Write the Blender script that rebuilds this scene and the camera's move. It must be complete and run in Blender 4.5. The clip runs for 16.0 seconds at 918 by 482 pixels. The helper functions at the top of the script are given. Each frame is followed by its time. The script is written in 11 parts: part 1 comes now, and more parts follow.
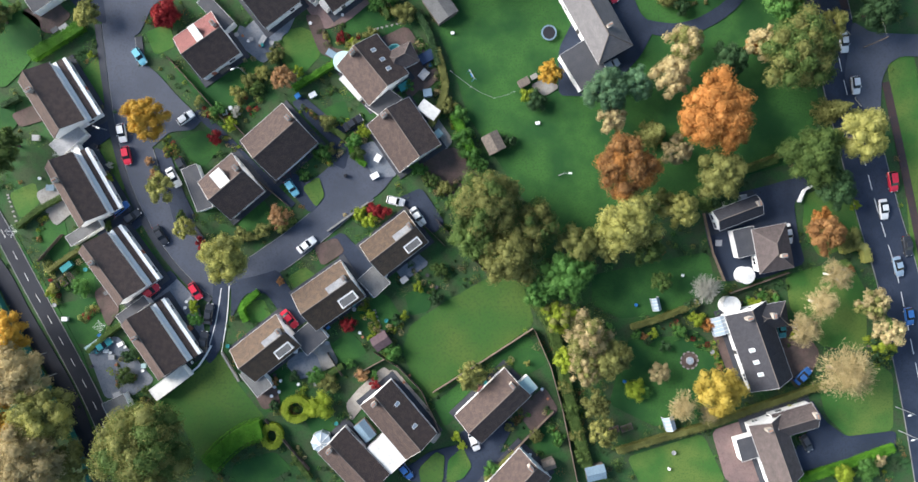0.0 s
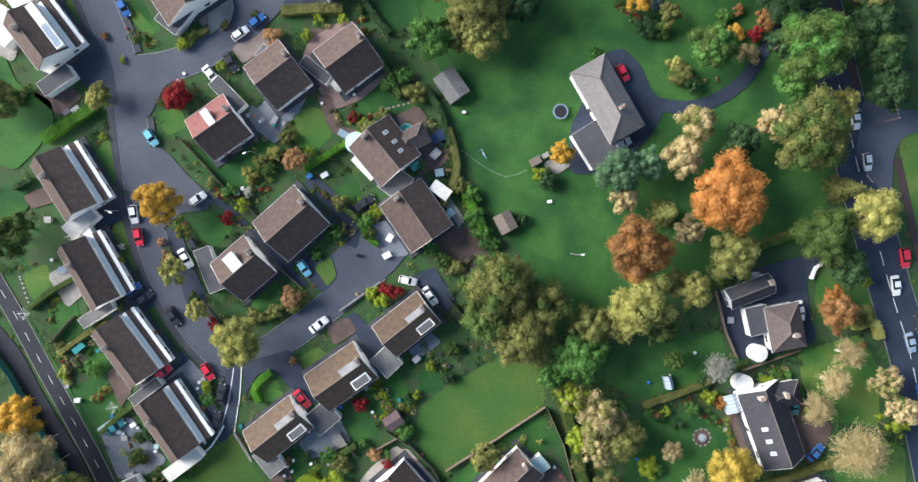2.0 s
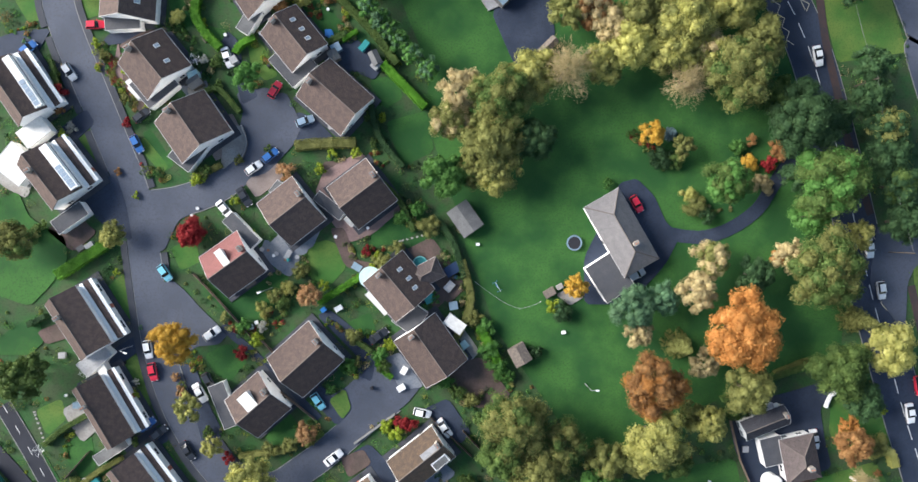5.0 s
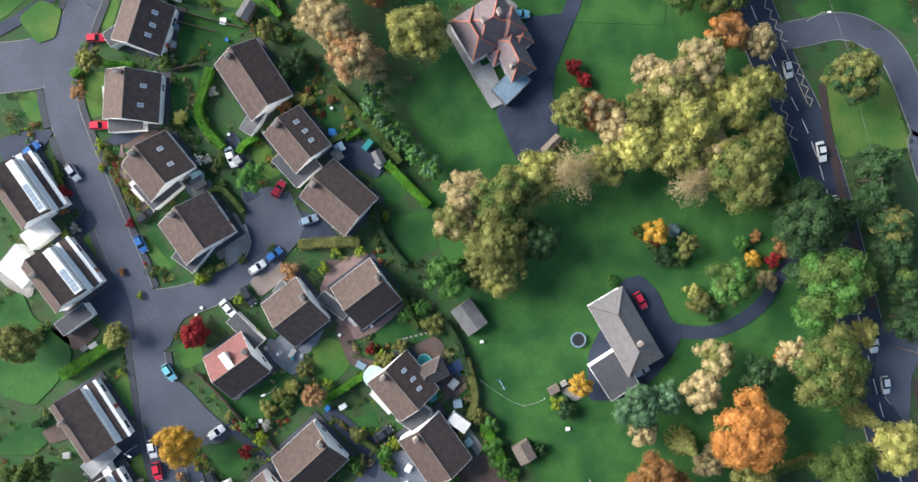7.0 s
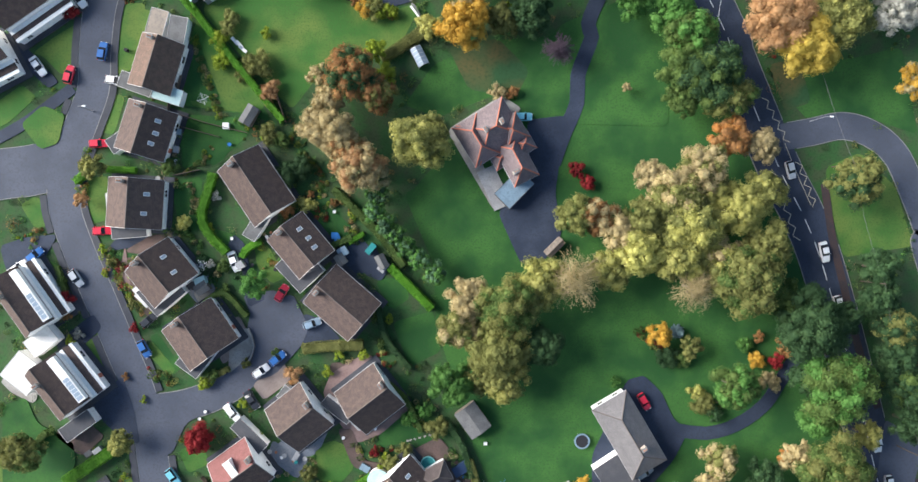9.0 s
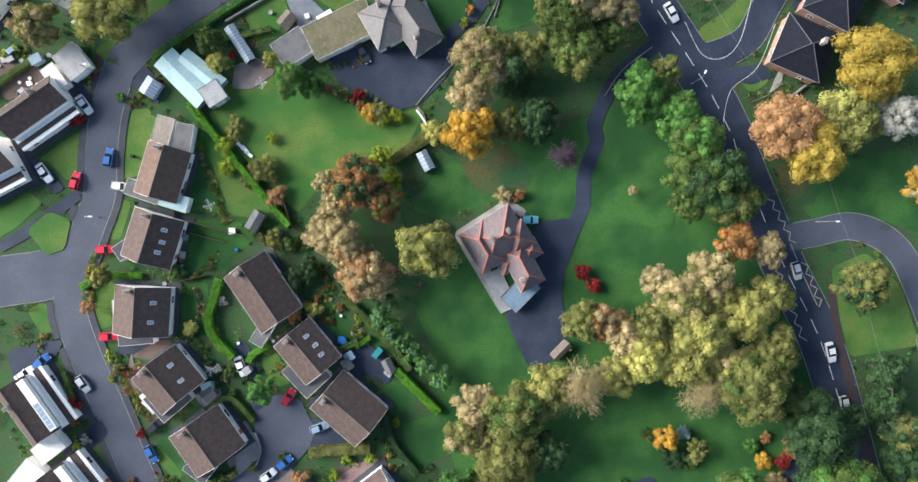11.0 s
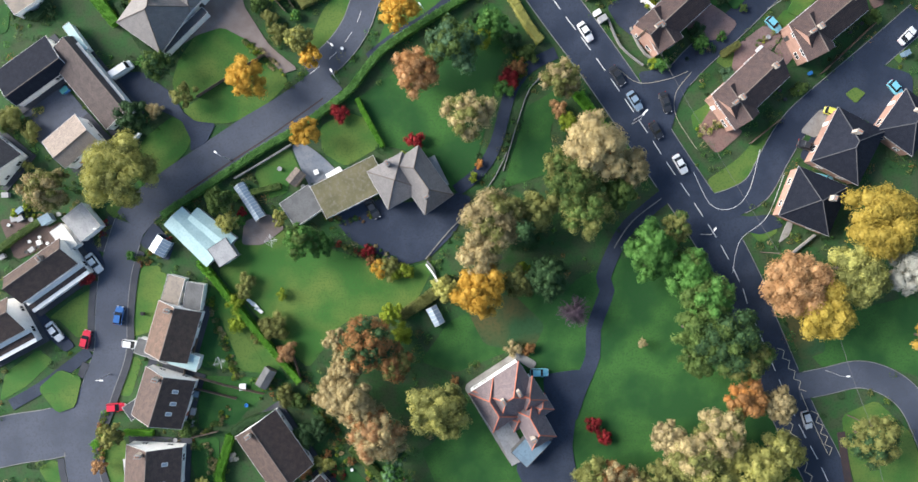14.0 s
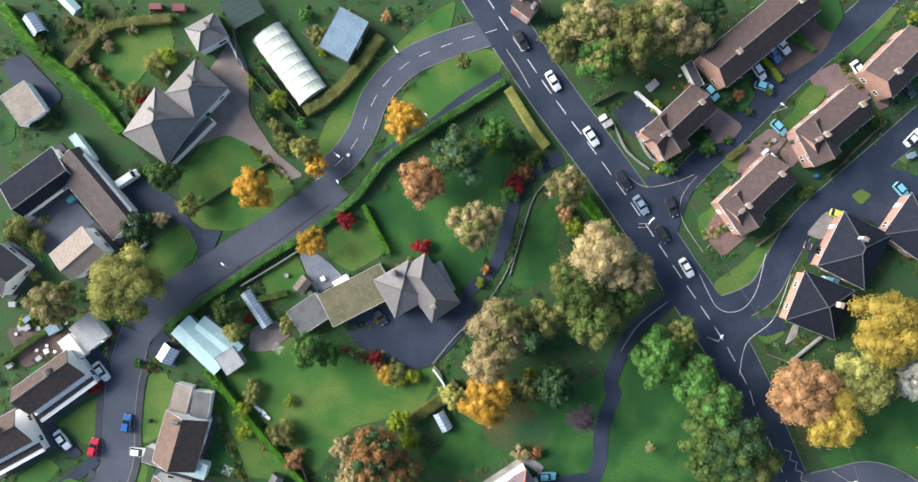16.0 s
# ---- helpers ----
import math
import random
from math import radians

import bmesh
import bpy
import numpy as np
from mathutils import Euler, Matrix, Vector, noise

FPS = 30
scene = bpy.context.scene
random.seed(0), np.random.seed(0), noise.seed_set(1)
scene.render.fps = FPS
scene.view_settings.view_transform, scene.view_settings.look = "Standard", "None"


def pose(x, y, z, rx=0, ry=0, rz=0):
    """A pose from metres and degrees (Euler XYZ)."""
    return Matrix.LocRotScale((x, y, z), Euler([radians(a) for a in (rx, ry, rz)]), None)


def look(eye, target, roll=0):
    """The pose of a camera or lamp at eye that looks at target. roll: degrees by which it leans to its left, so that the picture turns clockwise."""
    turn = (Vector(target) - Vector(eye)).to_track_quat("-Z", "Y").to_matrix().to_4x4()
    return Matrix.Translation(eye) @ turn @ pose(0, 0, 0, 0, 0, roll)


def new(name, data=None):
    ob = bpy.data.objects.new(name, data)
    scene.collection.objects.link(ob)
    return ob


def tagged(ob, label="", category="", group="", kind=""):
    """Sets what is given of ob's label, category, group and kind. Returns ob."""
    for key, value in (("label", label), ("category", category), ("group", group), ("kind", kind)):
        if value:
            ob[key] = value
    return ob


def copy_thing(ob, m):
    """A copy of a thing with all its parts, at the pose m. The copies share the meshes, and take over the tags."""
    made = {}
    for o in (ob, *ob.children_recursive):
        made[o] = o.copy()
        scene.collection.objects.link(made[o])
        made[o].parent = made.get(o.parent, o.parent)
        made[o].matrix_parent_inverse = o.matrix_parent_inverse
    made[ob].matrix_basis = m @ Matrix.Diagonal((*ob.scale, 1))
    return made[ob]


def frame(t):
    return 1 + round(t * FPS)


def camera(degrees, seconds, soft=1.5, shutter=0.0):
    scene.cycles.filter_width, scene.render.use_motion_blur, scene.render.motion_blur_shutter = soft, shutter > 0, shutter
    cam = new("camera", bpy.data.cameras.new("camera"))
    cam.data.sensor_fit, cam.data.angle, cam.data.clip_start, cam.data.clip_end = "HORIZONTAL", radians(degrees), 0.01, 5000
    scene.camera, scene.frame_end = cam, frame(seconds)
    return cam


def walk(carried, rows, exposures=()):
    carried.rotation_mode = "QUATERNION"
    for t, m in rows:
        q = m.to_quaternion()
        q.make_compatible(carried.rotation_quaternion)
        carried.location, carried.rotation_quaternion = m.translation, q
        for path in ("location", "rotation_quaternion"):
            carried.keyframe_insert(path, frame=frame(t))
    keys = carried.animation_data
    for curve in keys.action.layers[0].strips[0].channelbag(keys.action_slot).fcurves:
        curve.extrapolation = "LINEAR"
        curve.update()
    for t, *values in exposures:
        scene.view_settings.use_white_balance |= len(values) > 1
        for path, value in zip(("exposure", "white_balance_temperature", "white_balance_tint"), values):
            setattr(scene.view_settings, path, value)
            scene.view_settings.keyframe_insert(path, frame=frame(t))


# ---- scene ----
cam = camera(70.0, 16.0)
# seconds, x, y, height, turn
ROWS = [
    (0, 0.00, 0.00, 142.97, 0.719),
    (0.5, -0.75, 4.39, 142.87, 0.668),
    (1, -1.46, 8.53, 142.77, 0.619),
    (1.5, -2.16, 12.95, 142.66, 0.572),
    (2, -2.80, 17.12, 142.56, 0.526),
    (2.5, -3.48, 21.48, 142.46, 0.481),
    (3, -4.11, 25.63, 142.36, 0.437),
    (5.5, -6.31, 50.83, 141.86, 0.223),
    (6, -6.54, 55.91, 141.77, 0.179),
    (6.5, -6.74, 61.46, 141.67, 0.136),
    (7, -6.90, 66.74, 141.57, 0.091),
    (7.5, -7.06, 72.47, 141.48, 0.046),
    (8, -7.22, 77.82, 141.39, 0.000),
    (8.5, -7.39, 83.56, 141.29, -0.047),
    (9, -7.59, 88.80, 141.20, -0.095),
    (11.5, -9.22, 116.31, 140.75, -0.357),
    (12, -9.57, 121.59, 140.66, -0.414),
    (12.5, -9.88, 127.32, 140.58, -0.473),
    (13, -10.14, 132.69, 140.49, -0.533),
    (13.5, -10.43, 138.44, 140.40, -0.595),
    (14, -10.69, 143.79, 140.32, -0.659),
    (14.5, -11.02, 149.54, 140.24, -0.724),
    (15, -11.36, 154.93, 140.15, -0.791),
    (15.5, -11.61, 160.75, 140.07, -0.860),
    (16, -11.78, 166.24, 139.99, -0.930),
]
LEVEL = pose(0, 0, 0, -0.973) @ pose(0, 0, 0, 0, -1.393)
walk(cam, [(t, pose(x, y, z, 0, 0, turn) @ LEVEL) for t, x, y, z, turn in ROWS], exposures=[(0.0, 1.36), (16.0, 1.36)])

# ---------------------------------------------------------------- world, sun
world = bpy.data.worlds.new("sky")
scene.world = world
world.use_nodes = True
sky = world.node_tree.nodes.new("ShaderNodeTexSky")
sky.sky_type, sky.sun_disc = "NISHITA", False
sky.sun_elevation, sky.sun_rotation = radians(23), radians(287)
world.node_tree.links.new(sky.outputs[0], world.node_tree.nodes["Background"].inputs[0])
world.node_tree.nodes["Background"].inputs[1].default_value = 0.098
sun = new("sun", bpy.data.lights.new("sun", "SUN"))
sun.data.energy, sun.data.angle, sun.data.color = 4.9, radians(40), (0.95, 0.92, 0.895)
sun.matrix_world = look((-96, 30, 43), (0, 0, 0))


# ---------------------------------------------------------------- materials
def material(name, base, second=None, scale=1.0, rough=0.85, bump=0.2, third=None, fine=8.0, metal=0.0, per_object=0.0, coords="Object"):
    m = bpy.data.materials.new(name)
    m.use_nodes = True
    nt = m.node_tree
    p = nt.nodes["Principled BSDF"]
    p.inputs["Roughness"].default_value, p.inputs["Metallic"].default_value = rough, metal
    p.inputs["Specular IOR Level"].default_value = 0.3
    tc = nt.nodes.new("ShaderNodeTexCoord")
    big, small = nt.nodes.new("ShaderNodeTexNoise"), nt.nodes.new("ShaderNodeTexNoise")
    for n, s in ((big, scale), (small, scale * fine)):
        n.inputs["Scale"].default_value, n.inputs["Detail"].default_value = s, 5.0
        nt.links.new(tc.outputs[coords], n.inputs["Vector"])
    ramp = nt.nodes.new("ShaderNodeValToRGB")
    e = ramp.color_ramp.elements
    e[0].position, e[1].position = 0.40, 0.61
    e[0].color, e[1].color = (*base, 1), (*(second or tuple(c * 0.75 for c in base)), 1)
    nt.links.new(big.outputs["Fac"], ramp.inputs["Fac"])
    mix = nt.nodes.new("ShaderNodeMix")
    mix.data_type, mix.blend_type = "RGBA", "MIX"
    k = third or tuple(c * 0.6 for c in base)
    mix.inputs[7].default_value = (*k, 1)
    edge = nt.nodes.new("ShaderNodeMapRange")
    edge.inputs[1].default_value, edge.inputs[2].default_value, edge.inputs[4].default_value = 0.48, 0.72, 0.75
    nt.links.new(small.outputs["Fac"], edge.inputs[0])
    nt.links.new(edge.outputs[0], mix.inputs[0])
    nt.links.new(ramp.outputs["Color"], mix.inputs[6])
    out = mix.outputs[2]
    if per_object:
        info, hsv = nt.nodes.new("ShaderNodeObjectInfo"), nt.nodes.new("ShaderNodeHueSaturation")
        r = nt.nodes.new("ShaderNodeMapRange")
        r.inputs[3].default_value, r.inputs[4].default_value = 1 - per_object, 1 + per_object
        nt.links.new(info.outputs["Random"], r.inputs[0])
        nt.links.new(r.outputs[0], hsv.inputs["Value"])
        nt.links.new(out, hsv.inputs["Color"])
        out = hsv.outputs[0]
    nt.links.new(out, p.inputs["Base Color"])
    if bump:
        b = nt.nodes.new("ShaderNodeBump")
        b.inputs["Strength"].default_value, b.inputs["Distance"].default_value = bump, 0.05
        nt.links.new(small.outputs["Fac"], b.inputs["Height"])
        nt.links.new(b.outputs[0], p.inputs["Normal"])
    return m


def tile_material(name, base, second, moss, gloss=0.14, rough=0.8):
    """Concrete roof tiles: courses down the slope, mottled and mossy."""
    m = material(name, base, second, 0.9, rough, 0.0, moss, 5.0, per_object=0.14)
    nt = m.node_tree
    p = nt.nodes["Principled BSDF"]
    p.inputs["Specular IOR Level"].default_value = gloss
    tc, mp, br = nt.nodes.new("ShaderNodeTexCoord"), nt.nodes.new("ShaderNodeMapping"), nt.nodes.new("ShaderNodeTexBrick")
    mp.inputs["Scale"].default_value = (1, 1.15, 0)
    br.inputs["Scale"].default_value, br.inputs["Brick Width"].default_value, br.inputs["Row Height"].default_value = 1.0, 0.33, 0.34
    br.inputs["Mortar Size"].default_value = 0.03
    br.inputs["Color1"].default_value, br.inputs["Color2"].default_value, br.inputs["Mortar"].default_value = (1, 1, 1, 1), (0.82, 0.82, 0.82, 1), (0.45, 0.45, 0.45, 1)
    nt.links.new(tc.outputs["Object"], mp.inputs[0])
    nt.links.new(mp.outputs[0], br.inputs["Vector"])
    mul = nt.nodes.new("ShaderNodeMix")
    mul.data_type, mul.blend_type = "RGBA", "MULTIPLY"
    mul.inputs[0].default_value = 0.8
    src = p.inputs["Base Color"].links[0].from_socket
    nt.links.new(src, mul.inputs[6])
    nt.links.new(br.outputs["Color"], mul.inputs[7])
    nt.links.new(mul.outputs[2], p.inputs["Base Color"])
    b = nt.nodes.new("ShaderNodeBump")
    b.inputs["Strength"].default_value, b.inputs["Distance"].default_value = 0.5, 0.04
    nt.links.new(br.outputs["Fac"], b.inputs["Height"])
    b.invert = True
    nt.links.new(b.outputs[0], p.inputs["Normal"])
    return m


def leaf_material(name, base, second, dark=0.7):
    m = bpy.data.materials.new(name)
    m.use_nodes = True
    nt = m.node_tree
    p = nt.nodes["Principled BSDF"]
    p.inputs["Roughness"].default_value, p.inputs["Specular IOR Level"].default_value = 0.7, 0.2
    geo, info, tc = nt.nodes.new("ShaderNodeNewGeometry"), nt.nodes.new("ShaderNodeObjectInfo"), nt.nodes.new("ShaderNodeTexCoord")
    n = nt.nodes.new("ShaderNodeTexNoise")
    n.inputs["Scale"].default_value, n.inputs["Detail"].default_value = 0.45, 3.0
    nt.links.new(tc.outputs["Object"], n.inputs["Vector"])
    add = nt.nodes.new("ShaderNodeMath")
    add.operation = "MULTIPLY_ADD"
    add.inputs[1].default_value = 0.24
    sub = nt.nodes.new("ShaderNodeMapRange")
    sub.inputs[1].default_value, sub.inputs[2].default_value, sub.inputs[3].default_value, sub.inputs[4].default_value = 0.3, 0.7, -0.05, 0.7
    nt.links.new(n.outputs["Fac"], sub.inputs[0])
    nt.links.new(geo.outputs["Random Per Island"], add.inputs[0])
    nt.links.new(sub.outputs[0], add.inputs[2])
    ramp = nt.nodes.new("ShaderNodeValToRGB")
    e = ramp.color_ramp.elements
    e[0].color, e[1].color = (*(c * dark for c in base), 1), (*second, 1)
    mid = e.new(0.45)
    mid.color = (*base, 1)
    nt.links.new(add.outputs[0], ramp.inputs["Fac"])
    hsv, r = nt.nodes.new("ShaderNodeHueSaturation"), nt.nodes.new("ShaderNodeMapRange")
    r.inputs[3].default_value, r.inputs[4].default_value = 0.82, 1.18
    nt.links.new(info.outputs["Random"], r.inputs[0])
    nt.links.new(r.outputs[0], hsv.inputs["Value"])
    nt.links.new(ramp.outputs["Color"], hsv.inputs["Color"])
    nt.links.new(hsv.outputs[0], p.inputs["Base Color"])
    tr, mixs = nt.nodes.new("ShaderNodeBsdfTranslucent"), nt.nodes.new("ShaderNodeMixShader")
    nt.links.new(hsv.outputs[0], tr.inputs["Color"])
    mixs.inputs[0].default_value = 0.35
    nt.links.new(p.outputs[0], mixs.inputs[1])
    nt.links.new(tr.outputs[0], mixs.inputs[2])
    nt.links.new(mixs.outputs[0], nt.nodes["Material Output"].inputs["Surface"])
    return m


def plain(name, base, rough=0.5, metal=0.0, coat=0.0):
    m = material(name, base, tuple(c * 0.9 for c in base), 2.0, rough, 0.05, tuple(c * 0.85 for c in base), 6.0, metal)
    m.node_tree.nodes["Principled BSDF"].inputs["Coat Weight"].default_value = coat
    return m


M = {
    "ground": material("garden_soil_and_grass", (0.026, 0.082, 0.022), (0.042, 0.066, 0.028), 0.33, 0.95, 0.8, (0.018, 0.038, 0.015), 7.0),
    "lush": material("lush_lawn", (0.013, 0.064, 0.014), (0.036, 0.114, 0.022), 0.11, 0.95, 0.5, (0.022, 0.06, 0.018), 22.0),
    "mown": material("mown_lawn", (0.035, 0.115, 0.020), (0.092, 0.148, 0.030), 0.12, 0.95, 0.5, (0.04, 0.088, 0.02), 22.0),
    "rough": material("rough_grass", (0.036, 0.100, 0.018), (0.066, 0.115, 0.022), 0.08, 0.95, 0.5, (0.03, 0.07, 0.02), 22.0),
    "leafy": material("leaf_strewn_grass", (0.024, 0.072, 0.026), (0.075, 0.07, 0.025), 0.10, 0.95, 0.5, (0.02, 0.052, 0.018), 14.0),
    "asphalt": material("dark_asphalt", (0.019, 0.028, 0.049), (0.032, 0.043, 0.068), 0.15, 0.8, 0.25, (0.019, 0.024, 0.036), 20.0),
    # asphalt for the west lane and path, their shade mixed into the colour
    "asphalt_shaded": material("shade_toned_asphalt", (0.010, 0.012, 0.020), (0.016, 0.019, 0.028), 0.2, 0.75, 0.25, (0.012, 0.013, 0.018), 20.0),
    "asphalt_worn": material("worn_asphalt", (0.052, 0.061, 0.083), (0.070, 0.080, 0.106), 0.12, 0.8, 0.25, (0.051, 0.055, 0.066), 20.0),
    "pavement": material("pavement_asphalt", (0.04, 0.044, 0.055), (0.055, 0.058, 0.067), 0.3, 0.85, 0.25, (0.032, 0.035, 0.043), 20.0),
    "kerb": material("concrete_kerb", (0.22, 0.22, 0.21), (0.16, 0.16, 0.155), 0.5, 0.9, 0.2),
    "gravel": material("brown_gravel", (0.17, 0.135, 0.12), (0.21, 0.175, 0.16), 0.3, 0.95, 0.5, (0.12, 0.095, 0.085), 25.0),
    "litter": material("leaf_litter_path", (0.052, 0.036, 0.036), (0.036, 0.032, 0.036), 0.4, 0.95, 0.5, (0.085, 0.045, 0.03), 12.0),
    "concrete": material("stained_concrete", (0.36, 0.33, 0.28), (0.26, 0.23, 0.20), 0.3, 0.9, 0.2, (0.20, 0.17, 0.14), 10.0),
    "slate_paving": material("slate_paving", (0.13, 0.15, 0.18), (0.17, 0.18, 0.20), 0.4, 0.8, 0.2),
    "pale_paving": material("pale_paving", (0.28, 0.27, 0.25), (0.22, 0.20, 0.18), 0.4, 0.85, 0.2),
    "pink_paving": material("pinkish_paving", (0.21, 0.14, 0.13), (0.17, 0.12, 0.11), 0.4, 0.85, 0.2),
    "brick_paving": material("brick_paving", (0.20, 0.12, 0.10), (0.16, 0.11, 0.09), 0.4, 0.85, 0.2),
    "brown_paving": material("brown_gravel_bed", (0.11, 0.075, 0.065), (0.08, 0.06, 0.05), 0.4, 0.9, 0.4),
    "tile": tile_material("brown_roof_tiles", (0.112, 0.080, 0.068), (0.086, 0.063, 0.057), (0.060, 0.050, 0.048)),
    "tan": tile_material("tan_roof_tiles", (0.188, 0.122, 0.094), (0.138, 0.098, 0.077), (0.100, 0.077, 0.065)),
    "mossy": tile_material("mossy_brown_tiles", (0.131, 0.088, 0.062), (0.095, 0.068, 0.053), (0.083, 0.073, 0.048)),
    "slate": tile_material("grey_slates", (0.058, 0.058, 0.066), (0.048, 0.048, 0.055), (0.038, 0.037, 0.043)),
    "greytile": tile_material("grey_brown_tiles", (0.126, 0.100, 0.094), (0.101, 0.082, 0.078), (0.082, 0.070, 0.066)),
    "beigetile": tile_material("beige_tiles", (0.37, 0.30, 0.25), (0.31, 0.255, 0.215), (0.22, 0.185, 0.155)),
    "darktile": tile_material("dark_roof_tiles", (0.024, 0.027, 0.038), (0.019, 0.022, 0.032), (0.014, 0.016, 0.023), 0.04),
    "terrace_tile": tile_material("terrace_roof_tiles", (0.096, 0.067, 0.062), (0.074, 0.055, 0.054), (0.058, 0.044, 0.044)),
    "paleslate": tile_material("pale_grey_slates", (0.176, 0.163, 0.160), (0.146, 0.136, 0.135), (0.110, 0.104, 0.104), 0.5, 0.5),
    "villaslate": tile_material("pinkish_grey_slates", (0.222, 0.174, 0.174), (0.180, 0.144, 0.150), (0.144, 0.120, 0.126)),
    "redtile": tile_material("red_roof_tiles", (0.237, 0.100, 0.094), (0.200, 0.088, 0.081), (0.150, 0.075, 0.069)),
    "ridge_red": plain("red_ridge_clay", (0.42, 0.14, 0.09), 0.8),
    "ridge": plain("ridge_concrete", (0.12, 0.10, 0.09), 0.85),
    "render": material("white_render", (0.82, 0.81, 0.79), (0.76, 0.75, 0.72), 0.6, 0.9, 0.1, (0.58, 0.56, 0.53), 6.0),
    "brick": material("red_brick_wall", (0.36, 0.22, 0.17), (0.30, 0.18, 0.14), 0.8, 0.9, 0.2, (0.24, 0.15, 0.12), 8.0),
    "chimney": material("weathered_chimney_render", (0.40, 0.35, 0.30), (0.30, 0.26, 0.22), 1.5, 0.9, 0.2),
    "white": plain("white_paint", (0.78, 0.78, 0.76), 0.5),
    "trim": plain("weathered_white_boards", (0.55, 0.54, 0.52), 0.6),
    "gutter": plain("grey_white_plastic", (0.42, 0.42, 0.42), 0.5),
    "glass": plain("window_glass", (0.03, 0.035, 0.04), 0.08),
    "skyglass": plain("rooflight_glass", (0.30, 0.36, 0.42), 0.12),
    "frame_dark": plain("dark_frame", (0.05, 0.05, 0.05), 0.5),
    "felt_dark": material("dark_roof_felt", (0.06, 0.062, 0.07), (0.075, 0.075, 0.08), 0.5, 0.85, 0.15, (0.045, 0.046, 0.05), 8.0),
    "felt_grey": material("grey_roof_felt", (0.13, 0.13, 0.13), (0.10, 0.10, 0.10), 0.5, 0.85, 0.15, (0.08, 0.08, 0.075), 8.0),
    "felt_pale": material("pale_roof_felt", (0.33, 0.33, 0.33), (0.26, 0.26, 0.265), 0.5, 0.8, 0.15, (0.2, 0.2, 0.2), 6.0),
    "felt_white": material("white_roof_sheet", (0.66, 0.65, 0.61), (0.56, 0.55, 0.52), 0.4, 0.7, 0.1, (0.48, 0.46, 0.42), 5.0),
    "felt_blue": material("blue_grey_roof", (0.17, 0.25, 0.31), (0.14, 0.2, 0.25), 0.4, 0.6, 0.1, (0.11, 0.16, 0.2), 6.0),
    "felt_paleblue": material("pale_blue_roof", (0.36, 0.5, 0.5), (0.3, 0.43, 0.43), 0.4, 0.6, 0.1, (0.25, 0.36, 0.36), 6.0),
    "felt_moss": material("mossy_flat_roof", (0.14, 0.125, 0.07), (0.10, 0.095, 0.05), 0.25, 0.95, 0.3, (0.17, 0.15, 0.12), 6.0),
    "felt_beige": material("beige_flat_roof", (0.3, 0.25, 0.2), (0.22, 0.19, 0.16), 0.3, 0.9, 0.2, (0.17, 0.15, 0.13), 6.0),
    "shed_wood": material("weathered_timber", (0.17, 0.14, 0.115), (0.12, 0.10, 0.085), 1.5, 0.9, 0.2),
    "shed_purple": material("plum_stained_timber", (0.12, 0.08, 0.085), (0.09, 0.06, 0.065), 1.5, 0.9, 0.2),
    "bark": material("bark", (0.10, 0.08, 0.06), (0.07, 0.055, 0.045), 3.0, 0.95, 0.5),
    "barkpale": material("pale_bark", (0.36, 0.29, 0.20), (0.27, 0.21, 0.15), 3.0, 0.95, 0.5),
    "barkwhite": material("white_birch_bark", (0.6, 0.57, 0.5), (0.45, 0.42, 0.36), 3.0, 0.9, 0.3),
    "fence": material("fence_boards", (0.15, 0.11, 0.085), (0.11, 0.085, 0.07), 1.2, 0.9, 0.3),
    "fence_teal": plain("teal_mesh_fence", (0.02, 0.14, 0.12), 0.6),
    "stone_wall": material("garden_wall_stone", (0.27, 0.25, 0.225), (0.2, 0.185, 0.17), 0.8, 0.9, 0.3, (0.15, 0.14, 0.125), 6.0),
    "marking": material("white_road_paint", (0.7, 0.7, 0.68), (0.55, 0.55, 0.53), 1.5, 0.7, 0.05),
    "marking_cream": material("cream_road_paint", (0.5, 0.44, 0.32), (0.4, 0.36, 0.27), 1.5, 0.7, 0.05),
    "steel": plain("galvanised_steel", (0.45, 0.46, 0.47), 0.45, 0.6),
    "tyre": plain("tyre_rubber", (0.02, 0.02, 0.02), 0.9),
    "rim": plain("alloy_rim", (0.45, 0.45, 0.46), 0.35, 0.8),
    "car_glass": plain("tinted_car_glass", (0.018, 0.02, 0.024), 0.06),
    "lamp_red": plain("red_lamp", (0.4, 0.01, 0.01), 0.25),
    "lamp_clear": plain("clear_lamp", (0.6, 0.6, 0.6), 0.15),
    "blue_plastic": plain("blue_plastic", (0.03, 0.16, 0.42), 0.4),
    "teal_plastic": plain("teal_plastic", (0.03, 0.22, 0.22), 0.4),
    "navy_sheet": plain("navy_tarpaulin", (0.02, 0.04, 0.09), 0.5),
    "pool_rim": plain("pale_teal_vinyl", (0.16, 0.42, 0.42), 0.4),
    "black_mat": plain("black_mat", (0.02, 0.02, 0.025), 0.8),
    "net": plain("dark_green_net", (0.03, 0.05, 0.045), 0.8),
    "tarp": material("tunnel_sheet", (0.6, 0.62, 0.52), (0.5, 0.52, 0.42), 0.5, 0.5, 0.1),
    "terracotta": plain("terracotta", (0.36, 0.15, 0.08), 0.8),
    "solar": plain("solar_cells", (0.03, 0.04, 0.07), 0.15),
}
